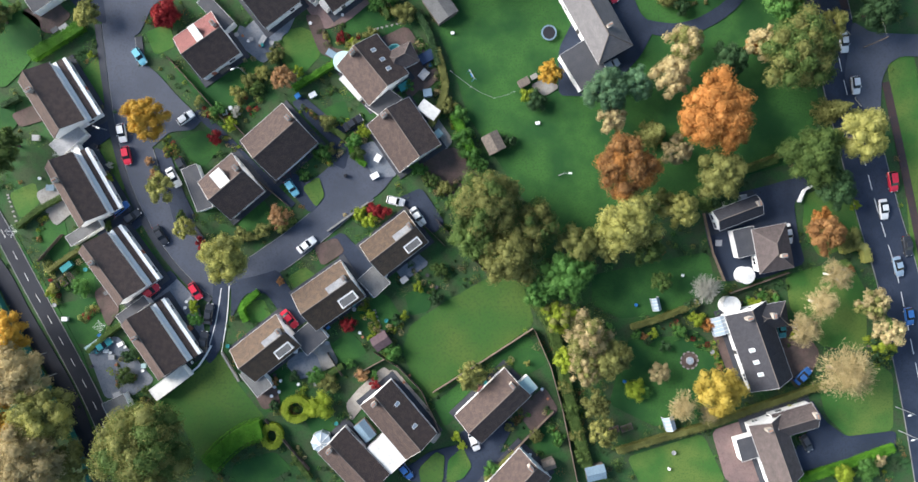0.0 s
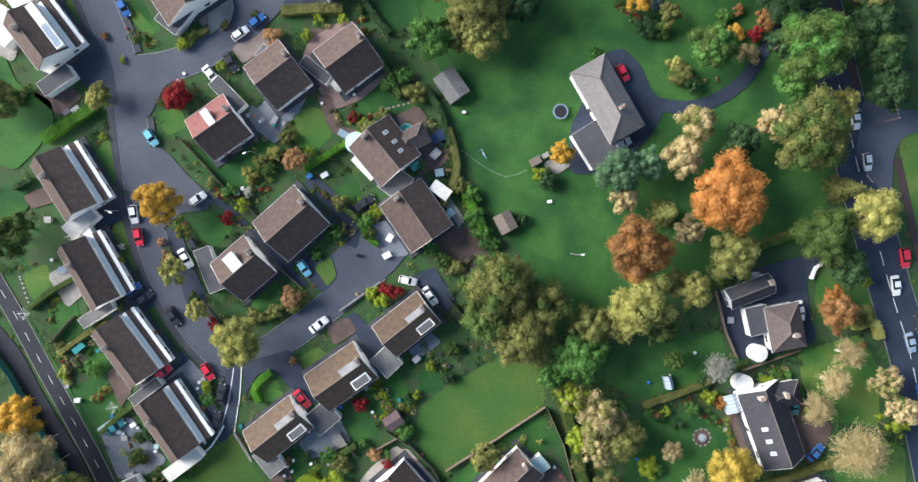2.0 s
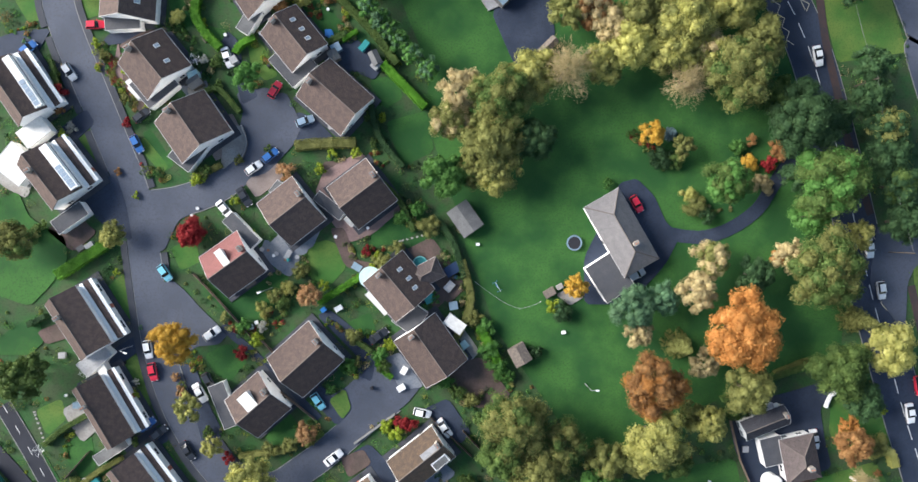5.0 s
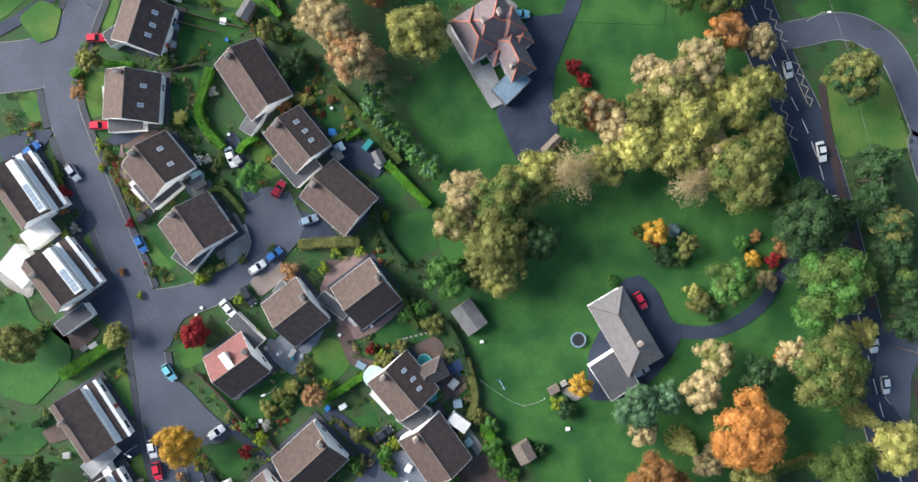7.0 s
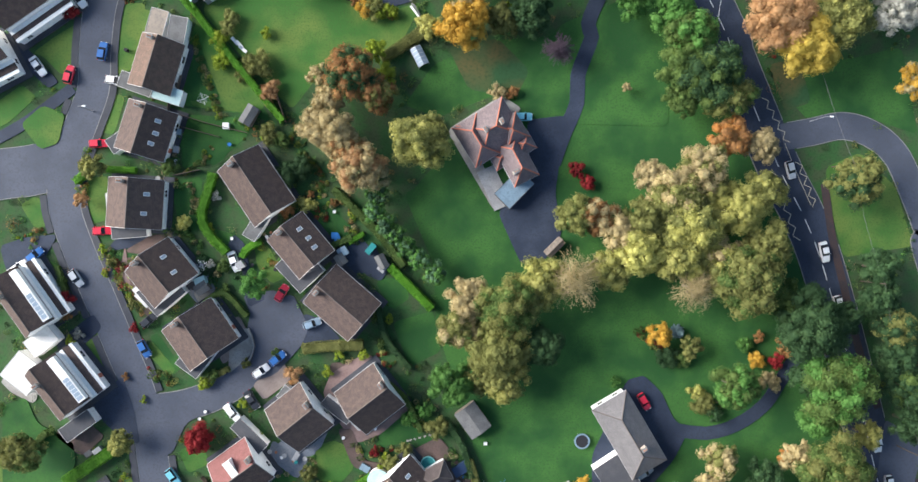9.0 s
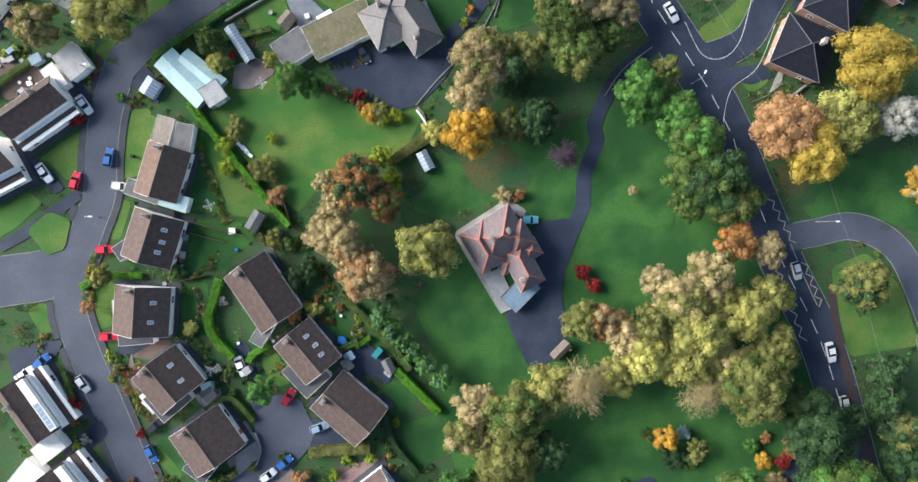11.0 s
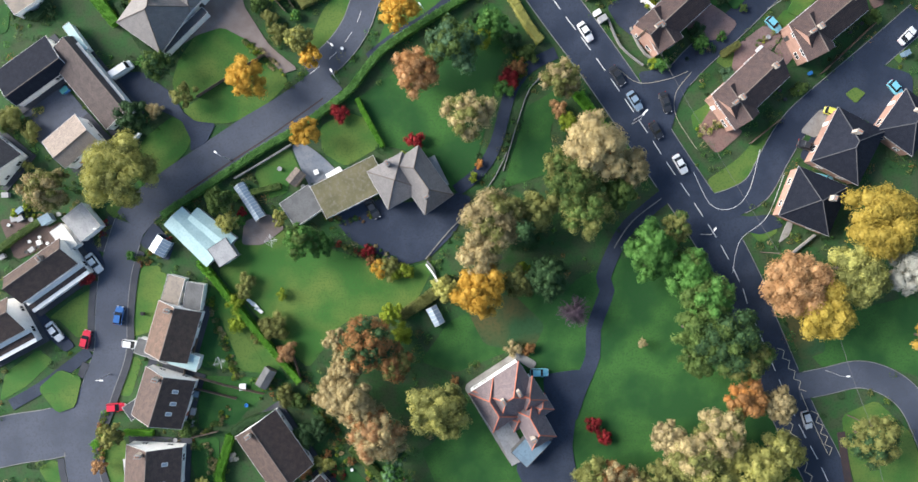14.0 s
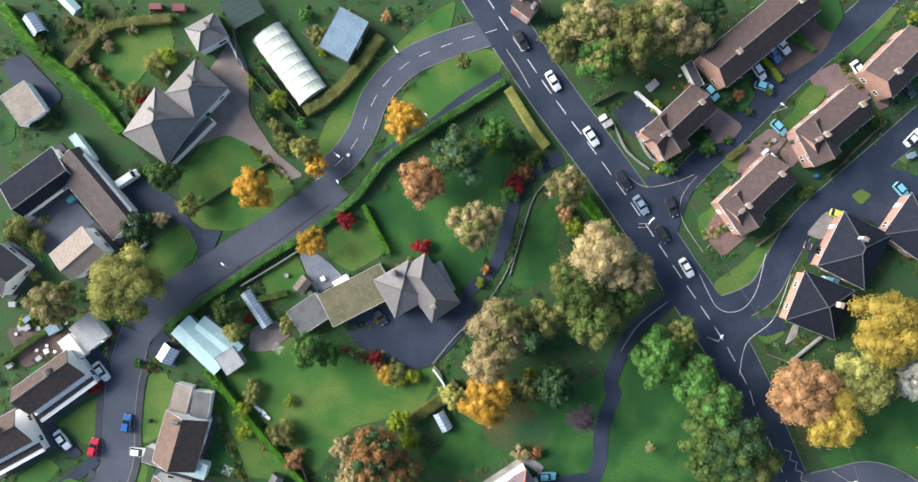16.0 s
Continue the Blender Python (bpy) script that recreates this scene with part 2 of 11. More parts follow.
LEAF = {
    "green": leaf_material("green_leaves", (0.085, 0.14, 0.036), (0.16, 0.22, 0.06)),
    "hedge": leaf_material("clipped_hedge_leaves", (0.085, 0.24, 0.02), (0.16, 0.36, 0.035)),
    "bright": leaf_material("bright_green_leaves", (0.085, 0.205, 0.045), (0.16, 0.32, 0.085)),
    "lime": leaf_material("lime_leaves", (0.24, 0.31, 0.03), (0.38, 0.42, 0.06)),
    "dark": leaf_material("dark_green_leaves", (0.040, 0.088, 0.034), (0.075, 0.135, 0.05)),
    "blue": leaf_material("blue_green_needles", (0.095, 0.185, 0.095), (0.165, 0.27, 0.145)),
    "bluegrey": leaf_material("silver_blue_needles", (0.16, 0.24, 0.25), (0.26, 0.34, 0.34)),
    "olive": leaf_material("olive_autumn_leaves", (0.185, 0.195, 0.06), (0.30, 0.30, 0.10)),
    "yellow": leaf_material("yellow_green_autumn_leaves", (0.35, 0.345, 0.10), (0.5, 0.47, 0.17)),
    "gold": leaf_material("golden_autumn_leaves", (0.54, 0.33, 0.05), (0.68, 0.46, 0.10)),
    "amber": leaf_material("amber_autumn_leaves", (0.42, 0.32, 0.06), (0.56, 0.44, 0.11)),
    "orange": leaf_material("orange_autumn_leaves", (0.44, 0.20, 0.055), (0.56, 0.30, 0.10)),
    "rust": leaf_material("rusty_autumn_leaves", (0.3, 0.155, 0.06), (0.42, 0.25, 0.1)),
    "red": leaf_material("red_autumn_leaves", (0.25, 0.022, 0.026), (0.37, 0.055, 0.045)),
    "tan": leaf_material("tan_autumn_leaves", (0.40, 0.325, 0.165), (0.54, 0.455, 0.25)),
    "pink": leaf_material("pinkish_autumn_leaves", (0.40, 0.235, 0.11), (0.5, 0.335, 0.18)),
    "purple": leaf_material("purple_leaves", (0.11, 0.08, 0.105), (0.19, 0.14, 0.18)),
    "white": leaf_material("silvery_leaves", (0.38, 0.38, 0.33), (0.55, 0.54, 0.47)),
}


# ---------------------------------------------------------------- builders
def thing(name, x, y, rot, label, category, group="", z=0.0):
    ob = new(name)
    ob.empty_display_size = 0.3
    ob.matrix_basis = pose(x, y, z, 0, 0, rot)
    return tagged(ob, label, category, group)


def mesh_of(name, bm, mat):
    me = bpy.data.meshes.new(name)
    bmesh.ops.recalc_face_normals(bm, faces=bm.faces)
    bm.to_mesh(me)
    bm.free()
    me.materials.append(mat)
    return me


def part(name, bm, mat, parent=None, label=""):
    ob = new(name, mesh_of(name, bm, mat) if isinstance(bm, bmesh.types.BMesh) else bm)
    ob.parent = parent
    return tagged(ob, label)


def box(x0, x1, y0, y1, z0, z1, bevel=0.0):
    bm = bmesh.new()
    bmesh.ops.create_cube(bm, size=1.0)
    bmesh.ops.transform(bm, verts=bm.verts, matrix=Matrix.Translation(((x0 + x1) / 2, (y0 + y1) / 2, (z0 + z1) / 2)) @ Matrix.Diagonal((x1 - x0, y1 - y0, z1 - z0, 1)))
    if bevel:
        bmesh.ops.bevel(bm, geom=bm.edges[:], offset=bevel, segments=1, affect="EDGES")
    return bm


def slab(points, down, bm=None):
    """A flat piece from its upper corners (3D) pushed down by a vector."""
    bm = bm or bmesh.new()
    top = [bm.verts.new(p) for p in points]
    low = [bm.verts.new(Vector(p) + Vector(down)) for p in points]
    bm.faces.new(top)
    bm.faces.new(low[::-1])
    n = len(points)
    for i in range(n):
        bm.faces.new((top[i], low[i], low[(i + 1) % n], top[(i + 1) % n]))
    return bm


def rod(a, b, r, r2=None, sides=8, bm=None):
    bm = bm or bmesh.new()
    a, b = Vector(a), Vector(b)
    q = (b - a).to_track_quat("Z", "Y").to_matrix()
    rings = []
    for c, rr in ((a, r), (b, r if r2 is None else r2)):
        rings.append([bm.verts.new(c + q @ Vector((rr * math.cos(6.28319 * k / sides), rr * math.sin(6.28319 * k / sides), 0))) for k in range(sides)])
    for k in range(sides):
        bm.faces.new((rings[0][k], rings[0][(k + 1) % sides], rings[1][(k + 1) % sides], rings[1][k]))
    bm.faces.new(rings[0][::-1])
    bm.faces.new(rings[1])
    return bm


def spline(points, step=2.0, closed=False):
    """Points along a smooth line through the given ones."""
    p = [np.array(q, float) for q in points]
    n, out = len(p), []
    for i in range(n if closed else n - 1):
        if closed:
            a, b, c, d = p[i - 1], p[i], p[(i + 1) % n], p[(i + 2) % n]
        else:
            a, b, c, d = p[max(i - 1, 0)], p[i], p[i + 1], p[min(i + 2, n - 1)]
        k = max(2, int(np.linalg.norm(c - b) / step))
        for t in np.arange(k) / k:
            out.append(0.5 * (2 * b + (c - a) * t + (2 * a - 5 * b + 4 * c - d) * t * t + (3 * b - a - 3 * c + d) * t ** 3))
    if not closed:
        out.append(p[-1])
    return out


LAYER = {"z": 0}
PAVED, KERBS = [], []  # paved outlines, and the kerbs to lay round them
AREAS = []  # outlines of lawns, roads, courts and buildings, kept free of wild planting


def level(base):
    LAYER["z"] += 1
    return base + 0.0007 * LAYER["z"]


def sheet(name, label, category, points, mat, base, closed_smooth=True, thick=0.4):
    """A piece of ground with an edge, lying a little above the soil."""
    pts = [np.array(q, float) for q in points]
    for cut in (0.12, 0.1) if closed_smooth else ():
        pts = [a + (b - a) * f for a, b in zip(pts, pts[1:] + pts[:1]) for f in (min(cut, 0.9 / max(float(np.linalg.norm(b - a)), 0.1)), 1 - min(cut, 0.9 / max(float(np.linalg.norm(b - a)), 0.1)))]
    z = level(base)
    bm = slab([(q[0], q[1], z) for q in pts], (0, 0, -thick))
    bm.normal_update()
    bmesh.ops.triangulate(bm, faces=[f for f in bm.faces if len(f.verts) > 4])
    AREAS.append(np.array([q[:2] for q in pts]))
    ob = tagged(part(name, bm, mat), label, category, kind="structure")
    if base > 0.04:
        PAVED.append((ob, AREAS[-1]))
    return ob


PATCH = {
    # a deeper, darker green than the mown kind
    "lush": ('lawn', 'deep green lawn, darker than the mown lawns', 'lawn', 'lush', 0.015),
    "mown": ('lawn', 'fresh green mown lawn', 'lawn', 'mown', 0.015),
    "leafy": ('lawn', 'grass strewn with brown fallen leaves', 'lawn', 'leafy', 0.015),
    "rough": ('lawn', 'rough olive-green meadow grass', 'lawn', 'rough', 0.015),
    "forecourt": ('forecourt', 'worn grey asphalt widening of the road', 'forecourt', 'asphalt_worn', 0.05),
    "drive": ('driveway', 'dark asphalt forecourt beside the houses', 'driveway', 'asphalt', 0.05),
    "slate": ('patio', 'blue-grey slab paving beside the house', 'patio', 'slate_paving', 0.05),
    "gravel": ('driveway', 'brown gravel drive with wheel tracks', 'driveway', 'gravel', 0.05),
    "pale": ('patio', 'pale weathered slab patio in a garden', 'patio', 'pale_paving', 0.05),
    "brick": ('patio', 'reddish brick paved yard', 'patio', 'brick_paving', 0.05),
    "pink": ('driveway', 'pinkish paved parking space before the terraces', 'driveway', 'pink_paving', 0.05),
    "bed": ('gravel_bed', 'brown gravel bed round the house', 'gravel bed', 'brown_paving', 0.05),
    "concrete": ('patio', 'stained pale concrete yard round the bungalow', 'patio', 'concrete', 0.05),
}


def patch(kind, points, base=None):
    """A lawn, yard or drive of a usual kind."""
    name, label, category, mat, height = PATCH[kind]
    return sheet(name, label, category, points, M[mat], base or height)


def strip(points, width, z, thick, offset=0.0, step=2.0, bm=None):
    pts = spline(points, step)
    bm = bm or bmesh.new()
    rows = []
    for i, q in enumerate(pts):
        d = pts[min(i + 1, len(pts) - 1)] - pts[max(i - 1, 0)]
        n = np.array((-d[1], d[0])) / np.linalg.norm(d)
        l, r = q + n * (offset + width / 2), q + n * (offset - width / 2)
        rows.append([bm.verts.new((*v, zz)) for v, zz in ((l, z), (r, z), (r, z - thick), (l, z - thick))])
    for a, b in zip(rows, rows[1:]):
        for k in range(4):
            bm.faces.new((a[k], a[(k + 1) % 4], b[(k + 1) % 4], b[k]))
    bm.faces.new(rows[0])
    bm.faces.new(rows[-1][::-1])
    return bm


def road(name, label, width, points, mat="asphalt", kerb=True, pavement=0.0):
    z = level(0.06)
    line = spline(points, 2.0)
    side = [np.array((-(b - a)[1], (b - a)[0])) / np.linalg.norm(b - a) * (width / 2 + 0.3 + pavement) for a, b in zip(line, line[1:])]
    for a, b, n in zip(line, line[1:], side):
        AREAS.append(np.array([a + n, b + n, b - n, a - n]))
    ob = tagged(part(name, strip(points, width, z, 0.2), M[mat]), label, "road", kind="structure")
    for a, b in zip(line, line[1:]):
        n = np.array((-(b - a)[1], (b - a)[0])) / np.linalg.norm(b - a) * width / 2
        PAVED.append((ob, np.array([a + n, b + n, b - n, a - n])))
    if kerb:
        KERBS.append((ob, points, width, pavement, LAYER["z"]))
    return ob


def within(q, poly):
    odd = False
    for (ax, ay), (bx, by) in zip(poly, np.roll(poly, -1, 0)):
        if (ay > q[1]) != (by > q[1]) and q[0] < (bx - ax) * (q[1] - ay) / (by - ay) + ax:
            odd = not odd
    return odd


def kerbs():
    """Kerbs and pavements along the roads, broken where drives and other roads join."""
    for ob, points, width, pavement, k in KERBS:
        line = spline(points, 1.0)
        for side in (1, -1):
            def lay(name, wd, z, off, mat):
                bm, run = bmesh.new(), []
                for i, q in enumerate(line):
                    d = line[min(i + 1, len(line) - 1)] - line[max(i - 1, 0)]
                    e = q + np.array((-d[1], d[0])) / np.linalg.norm(d) * off
                    free = not any(o is not ob and (p.min(0) < e).all() and (p.max(0) > e).all() and within(e, p) for o, p in PAVED)
                    if free:
                        run.append(e)
                    if (not free or i == len(line) - 1) and len(run) > 2:
                        strip([tuple(r) for r in run[::2] + ([run[-1]] if len(run) % 2 == 0 else [])], wd, z, 0.25, bm=bm)
                    if not free:
                        run = []
                if bm.verts:
                    part(name, bm, mat, ob)
            if pavement:
                lay("pavement", pavement, 0.14 + 0.0007 * (k + side), side * (width / 2 + 0.15 + pavement / 2), M["pavement"])
            lay("kerb", 0.16, 0.075 + 0.0007 * (k + side), side * (width / 2 + 0.06), M["kerb"])
# ---------------------------------------------------------------- buildings
def footprint(x, y, rot, L, W):
    m = pose(x, y, 0, 0, 0, rot)
    AREAS.append(np.array([(m @ Vector((sx * L / 2, sy * W / 2, 0)))[:2] for sx, sy in ((1, 1), (-1, 1), (-1, -1), (1, -1))]))


def window(parent, m, w, h, name="window"):
    """A framed window set on a wall; m puts its centre and outward direction (+Y)."""
    fr = bmesh.new()
    for x0, x1, z0, z1 in ((-w / 2, w / 2, -h / 2, -h / 2 + 0.08), (-w / 2, w / 2, h / 2 - 0.08, h / 2), (-w / 2, -w / 2 + 0.08, -h / 2, h / 2), (w / 2 - 0.08, w / 2, -h / 2, h / 2), (-0.04, 0.04, -h / 2, h / 2)):
        slab([(x0, 0.06, z0), (x1, 0.06, z0), (x1, 0.06, z1), (x0, 0.06, z1)], (0, -0.1, 0), fr)
    f = part(name, fr, M["white"], parent)
    f.matrix_basis = m
    part("pane", box(-w / 2 + 0.05, w / 2 - 0.05, -0.03, 0.02, -h / 2 + 0.05, h / 2 - 0.05), M["glass"], f)
    return f


def skylight(parent, m, w=0.8, h=1.2, pane="skyglass"):
    fr = bmesh.new()
    for x0, x1, y0, y1 in ((-w / 2, w / 2, -h / 2, -h / 2 + 0.09), (-w / 2, w / 2, h / 2 - 0.09, h / 2), (-w / 2, -w / 2 + 0.09, -h / 2, h / 2), (w / 2 - 0.09, w / 2, -h / 2, h / 2)):
        slab([(x0, y0, 0.1), (x1, y0, 0.1), (x1, y1, 0.1), (x0, y1, 0.1)], (0, 0, -0.12), fr)
    f = part("skylight", fr, M["white"], parent, "pale framed rooflight")
    f.matrix_basis = m
    part("pane", box(-w / 2 + 0.05, w / 2 - 0.05, -h / 2 + 0.05, h / 2 - 0.05, 0.0, 0.07), M[pane], f)
    return f


def chimney(parent, x, y, z0, z1, mat="chimney", pots=2):
    bm = box(x - 0.35, x + 0.35, y - 0.55, y + 0.55, z0, z1)
    c = part("chimney", bm, M[mat], parent, "rendered chimney stack")
    part("cap", box(x - 0.43, x + 0.43, y - 0.63, y + 0.63, z1, z1 + 0.1), M["kerb"], c)
    for k in range(pots):
        part("pot", rod((x, y + (k - (pots - 1) / 2) * 0.5, z1 + 0.1), (x, y + (k - (pots - 1) / 2) * 0.5, z1 + 0.5), 0.13, 0.1), M["terracotta"], c)
    return c


def roof_piece(name, parent, corners, mat, label="", thick=0.14):
    """One roof plane. Its own axes lie in the plane: x along the eave, y up the slope."""
    c = [Vector(p) for p in corners]
    ex = (c[1] - c[0]).normalized()
    n = ex.cross(c[2] - c[1]).normalized()
    if n.z < 0:
        n = -n
    ey = n.cross(ex)
    rot = Matrix((ex, ey, n)).transposed().to_4x4()
    rot.translation = c[0]
    inv = rot.inverted()
    ob = part(name, slab([inv @ p for p in c], (0, 0, -thick)), mat, parent, label)
    ob.matrix_basis = rot
    return ob


def walls_prism(L, W, eave, ridge, hip=False):
    bm = bmesh.new()
    sec = [(-W / 2, -0.3), (W / 2, -0.3), (W / 2, eave), (0, ridge), (-W / 2, eave)] if not hip else [(-W / 2, -0.3), (W / 2, -0.3), (W / 2, eave), (-W / 2, eave)]
    slab([(L / 2, y, z) for y, z in sec], (-L, 0, 0), bm)
    return bm


def openings(ob, L, W, eave, storeys=1, seed=0):
    rnd = random.Random(seed)
    for side in (1, -1):
        turn = pose(0, 0, 0, 0, 0, 0 if side > 0 else 180)
        k = max(2, int(L / 4.4))
        for i in range(k):
            x = (i + 0.5) / k * L - L / 2
            for s in range(storeys):
                if s == 0 and i == k // 2:
                    d = part("door", box(-0.48, 0.48, -0.03, 0.06, -0.05, 2.0), M[rnd.choice(["white", "frame_dark", "ridge_red"])], ob)
                    d.matrix_basis = turn @ pose(x, W / 2, 0)
                    part("handle", box(0.34, 0.4, 0.06, 0.12, 0.95, 1.1), M["steel"], d)
                else:
                    window(ob, turn @ pose(x, W / 2, 1.45 + 2.5 * s), rnd.choice([1.2, 1.6, 1.9]), 1.15)
    for side in (1, -1):
        turn = pose(0, 0, 0, 0, 0, -90 if side > 0 else 90)
        for x in (-W * 0.24, W * 0.24):
            window(ob, turn @ pose(x, L / 2, 1.45), 1.3, 1.15)


def gable_house(x, y, rot, L, W, eave, ridge, roof="tile", label="", wall="render", over=0.3, chimneys=(), skylights=(), lean=0.0, dormer=0.0, white_edge=True, storeys=1, front=None, name="house", dormer_felt="felt_white", terrace=False, ridge_at=0.5):
    """A gabled house with its ridge along local x. lean: width of a low lean-to roof on the +y side."""
    footprint(x, y, rot, L, W)
    ob = thing(name, x, y, rot, label, "house", "houses of the estate")
    if wall == "render":
        part("path", box(-L / 2 - 1.1, L / 2 + 1.1, -W / 2 - 1.1, W / 2 + 1.1, -0.1, level(0.085)), M["pavement"], ob, "dark path round the house")
    y1 = W / 2 - lean
    yc = (-W / 2 + y1) / 2
    Wm = W - lean
    yr = -W / 2 + Wm * (0.38 if lean else ridge_at)  # the chalets' ridges lie towards the back
    part("wall", slab([(L / 2, yy, zz) for yy, zz in ((-W / 2, -0.3), (y1, -0.3), (y1, eave), (yr, ridge), (-W / 2, eave))], (-L, 0, 0)), M[wall], ob)
    rise = (ridge - eave) / (Wm / 2)
    X, z0 = L / 2 + 0.15, 0.13
    for side in (1, -1):
        ov = 0.08 if lean and side > 0 else over
        edge = y1 if side > 0 else -W / 2
        ye = edge + side * ov
        ze = eave - ov * (ridge - eave) / abs(edge - yr) + z0
        c = [(-X, ye, ze), (X, ye, ze), (X, yr, ridge + z0), (-X, yr, ridge + z0)]
        roof_piece("roof", ob, c, M[front if (front and side > 0) else roof])
        part("gutter", rod((-X, ye + side * 0.06, ze - 0.1), (X, ye + side * 0.06, ze - 0.1), 0.055, sides=6), M["gutter"], ob)
        if white_edge:
            for s in (1, -1):
                part("bargeboard", slab([(s * X, ye, ze + 0.05), (s * (X + 0.06), ye, ze + 0.05), (s * (X + 0.06), yr, ridge + z0 + 0.05), (s * X, yr, ridge + z0 + 0.05)], (0, 0, -0.3)), M["trim"], ob)
    part("ridge_tiles", rod((-X, yr, ridge + z0 + 0.02), (X, yr, ridge + z0 + 0.02), 0.13, sides=6), M["ridge"], ob)
    for u, v in chimneys:
        cy = yr + v * Wm
        chimney(ob, u * L, cy, eave, ridge + 1.0 - abs(v) * 0.8)
    pitch = math.degrees(math.atan(rise))
    for side, u, v in skylights:
        cy = yc + side * v * Wm / 2
        m = pose(u * L, cy, ridge + z0 - v * (ridge - eave), -side * pitch)
        skylight(ob, m)
    if lean:
        h1, h0 = eave - 1.4, 2.5
        bm = bmesh.new()
        slab([(L / 2, yy, zz) for yy, zz in ((y1, -0.3), (W / 2, -0.3), (W / 2, h0), (y1, h1))], (-L, 0, 0), bm)
        part("porch_wall", bm, M[wall], ob)
        c = [(-X, W / 2 - 0.5, h0 + 0.28), (X, W / 2 - 0.5, h0 + 0.28), (X, y1 + 0.85, h1 - 0.05), (-X, y1 + 0.85, h1 - 0.05)]
        roof_piece("lean_to_roof", ob, c, M[roof])
        part("fascia", box(-X, X, W / 2 - 0.49, W / 2 + 0.3, h0 - 0.2, h0 + 0.2), M["white"], ob, "broad white eaves board")
        part("parapet", box(-X, X, y1 + 0.1, y1 + 0.84, h1 - 0.4, h1 + 0.12), M["white"], ob, "white flat band above the lean-to")
    if terrace:
        ya, yb = yc + Wm * 0.27, yc + Wm * 0.5
        zt = ridge - (ridge - eave) * 0.5 + 0.1
        d = part("roof_terrace", box(-L * 0.46, L * 0.47, ya, yb, eave - 0.2, zt), M["render"], ob, "long white flat-roofed dormer strip")
        for i in range(6):
            x0 = -L * 0.02 + i * L * 0.078
            part("pane", box(x0, x0 + L * 0.07, ya + 0.2, yb - 0.25, zt, zt + 0.06), M["skyglass"], d)
    if dormer:
        d0, d1 = (-dormer / 2, dormer / 2) if dormer < 3 else (L * 0.08, L * 0.44)
        depth = 0.36 if dormer < 3 else 0.16
        d = part("dormer", box(d0, d1, yc + 0.2, yc + Wm * depth, eave - 0.2, ridge - 0.1), M["render"], ob, "white flat-roofed dormer")
        part("dormer_roof", box(d0 - 0.15, d1 + 0.15, yc + 0.1, yc + Wm * depth + 0.2, ridge - 0.1, ridge + 0.06), M[dormer_felt], d)
        if dormer >= 3:
            low = part("rear_dormer", box(L * 0.1, L * 0.42, yc - Wm * 0.46, yc - Wm * 0.22, eave - 0.2, eave + (ridge - eave) * 0.62), M["render"], ob, "white rear dormer with a pale roof")
            part("pane", box(L * 0.12, L * 0.4, yc - Wm * 0.44, yc - Wm * 0.26, eave + (ridge - eave) * 0.62, eave + (ridge - eave) * 0.62 + 0.05), M["felt_grey"], low)
    if lean:
        openings(ob, L, W, 2.4, 1, int(abs(x * 7 + y * 3)))
    else:
        openings(ob, L, W, eave, storeys, int(abs(x * 7 + y * 3)))
    return ob


def hip_house(x, y, rot, L, W, eave, ridge, roof="greytile", label="", wall="render", over=0.4, chimneys=(), skylights=(), caps="ridge", storeys=1, name="house", inset=None):
    footprint(x, y, rot, L, W)
    ob = thing(name, x, y, rot, label, "house", "detached hipped houses")
    part("wall", walls_prism(L, W, eave, ridge, True), M[wall], ob)
    a, b = L / 2 + over, W / 2 + over
    r = max(0.05, a - (b if inset is None else inset))
    z = eave + 0.1
    E = {"pp": (a, b, z), "pm": (a, -b, z), "mp": (-a, b, z), "mm": (-a, -b, z)}
    R1, R2 = (r, 0, ridge), (-r, 0, ridge)
    roof_piece("roof", ob, [E["mm"], E["pm"], R1, R2], M[roof])
    roof_piece("roof", ob, [E["pp"], E["mp"], R2, R1], M[roof])
    roof_piece("roof", ob, [E["pm"], E["pp"], R1], M[roof])
    roof_piece("roof", ob, [E["mp"], E["mm"], R2], M[roof])
    for p, q in ((E["pp"], R1), (E["pm"], R1), (E["mp"], R2), (E["mm"], R2), (R1, R2)):
        part("ridge_tiles", rod(Vector(p) + Vector((0, 0, 0.03)), Vector(q) + Vector((0, 0, 0.03)), 0.15 if caps != "ridge" else 0.11, sides=6), M["felt_dark" if roof == "darktile" else caps], ob)
    for p, q in ((E["pp"], E["pm"]), (E["pm"], E["mm"]), (E["mm"], E["mp"]), (E["mp"], E["pp"])):
        part("gutter", rod(Vector(p) - Vector((0, 0, 0.12)), Vector(q) - Vector((0, 0, 0.12)), 0.055, sides=6), M["gutter"], ob)
    for u, v in chimneys:
        chimney(ob, u * L, v * W, eave, ridge + 0.9)
    for side, u, v in skylights:
        skylight(ob, pose(u * L, side * v * b, ridge + 0.02 - v * (ridge - z), -side * math.degrees(math.atan((ridge - z) / b))))
    openings(ob, L, W, eave, storeys, int(abs(x * 7 + y * 3)))
    return ob


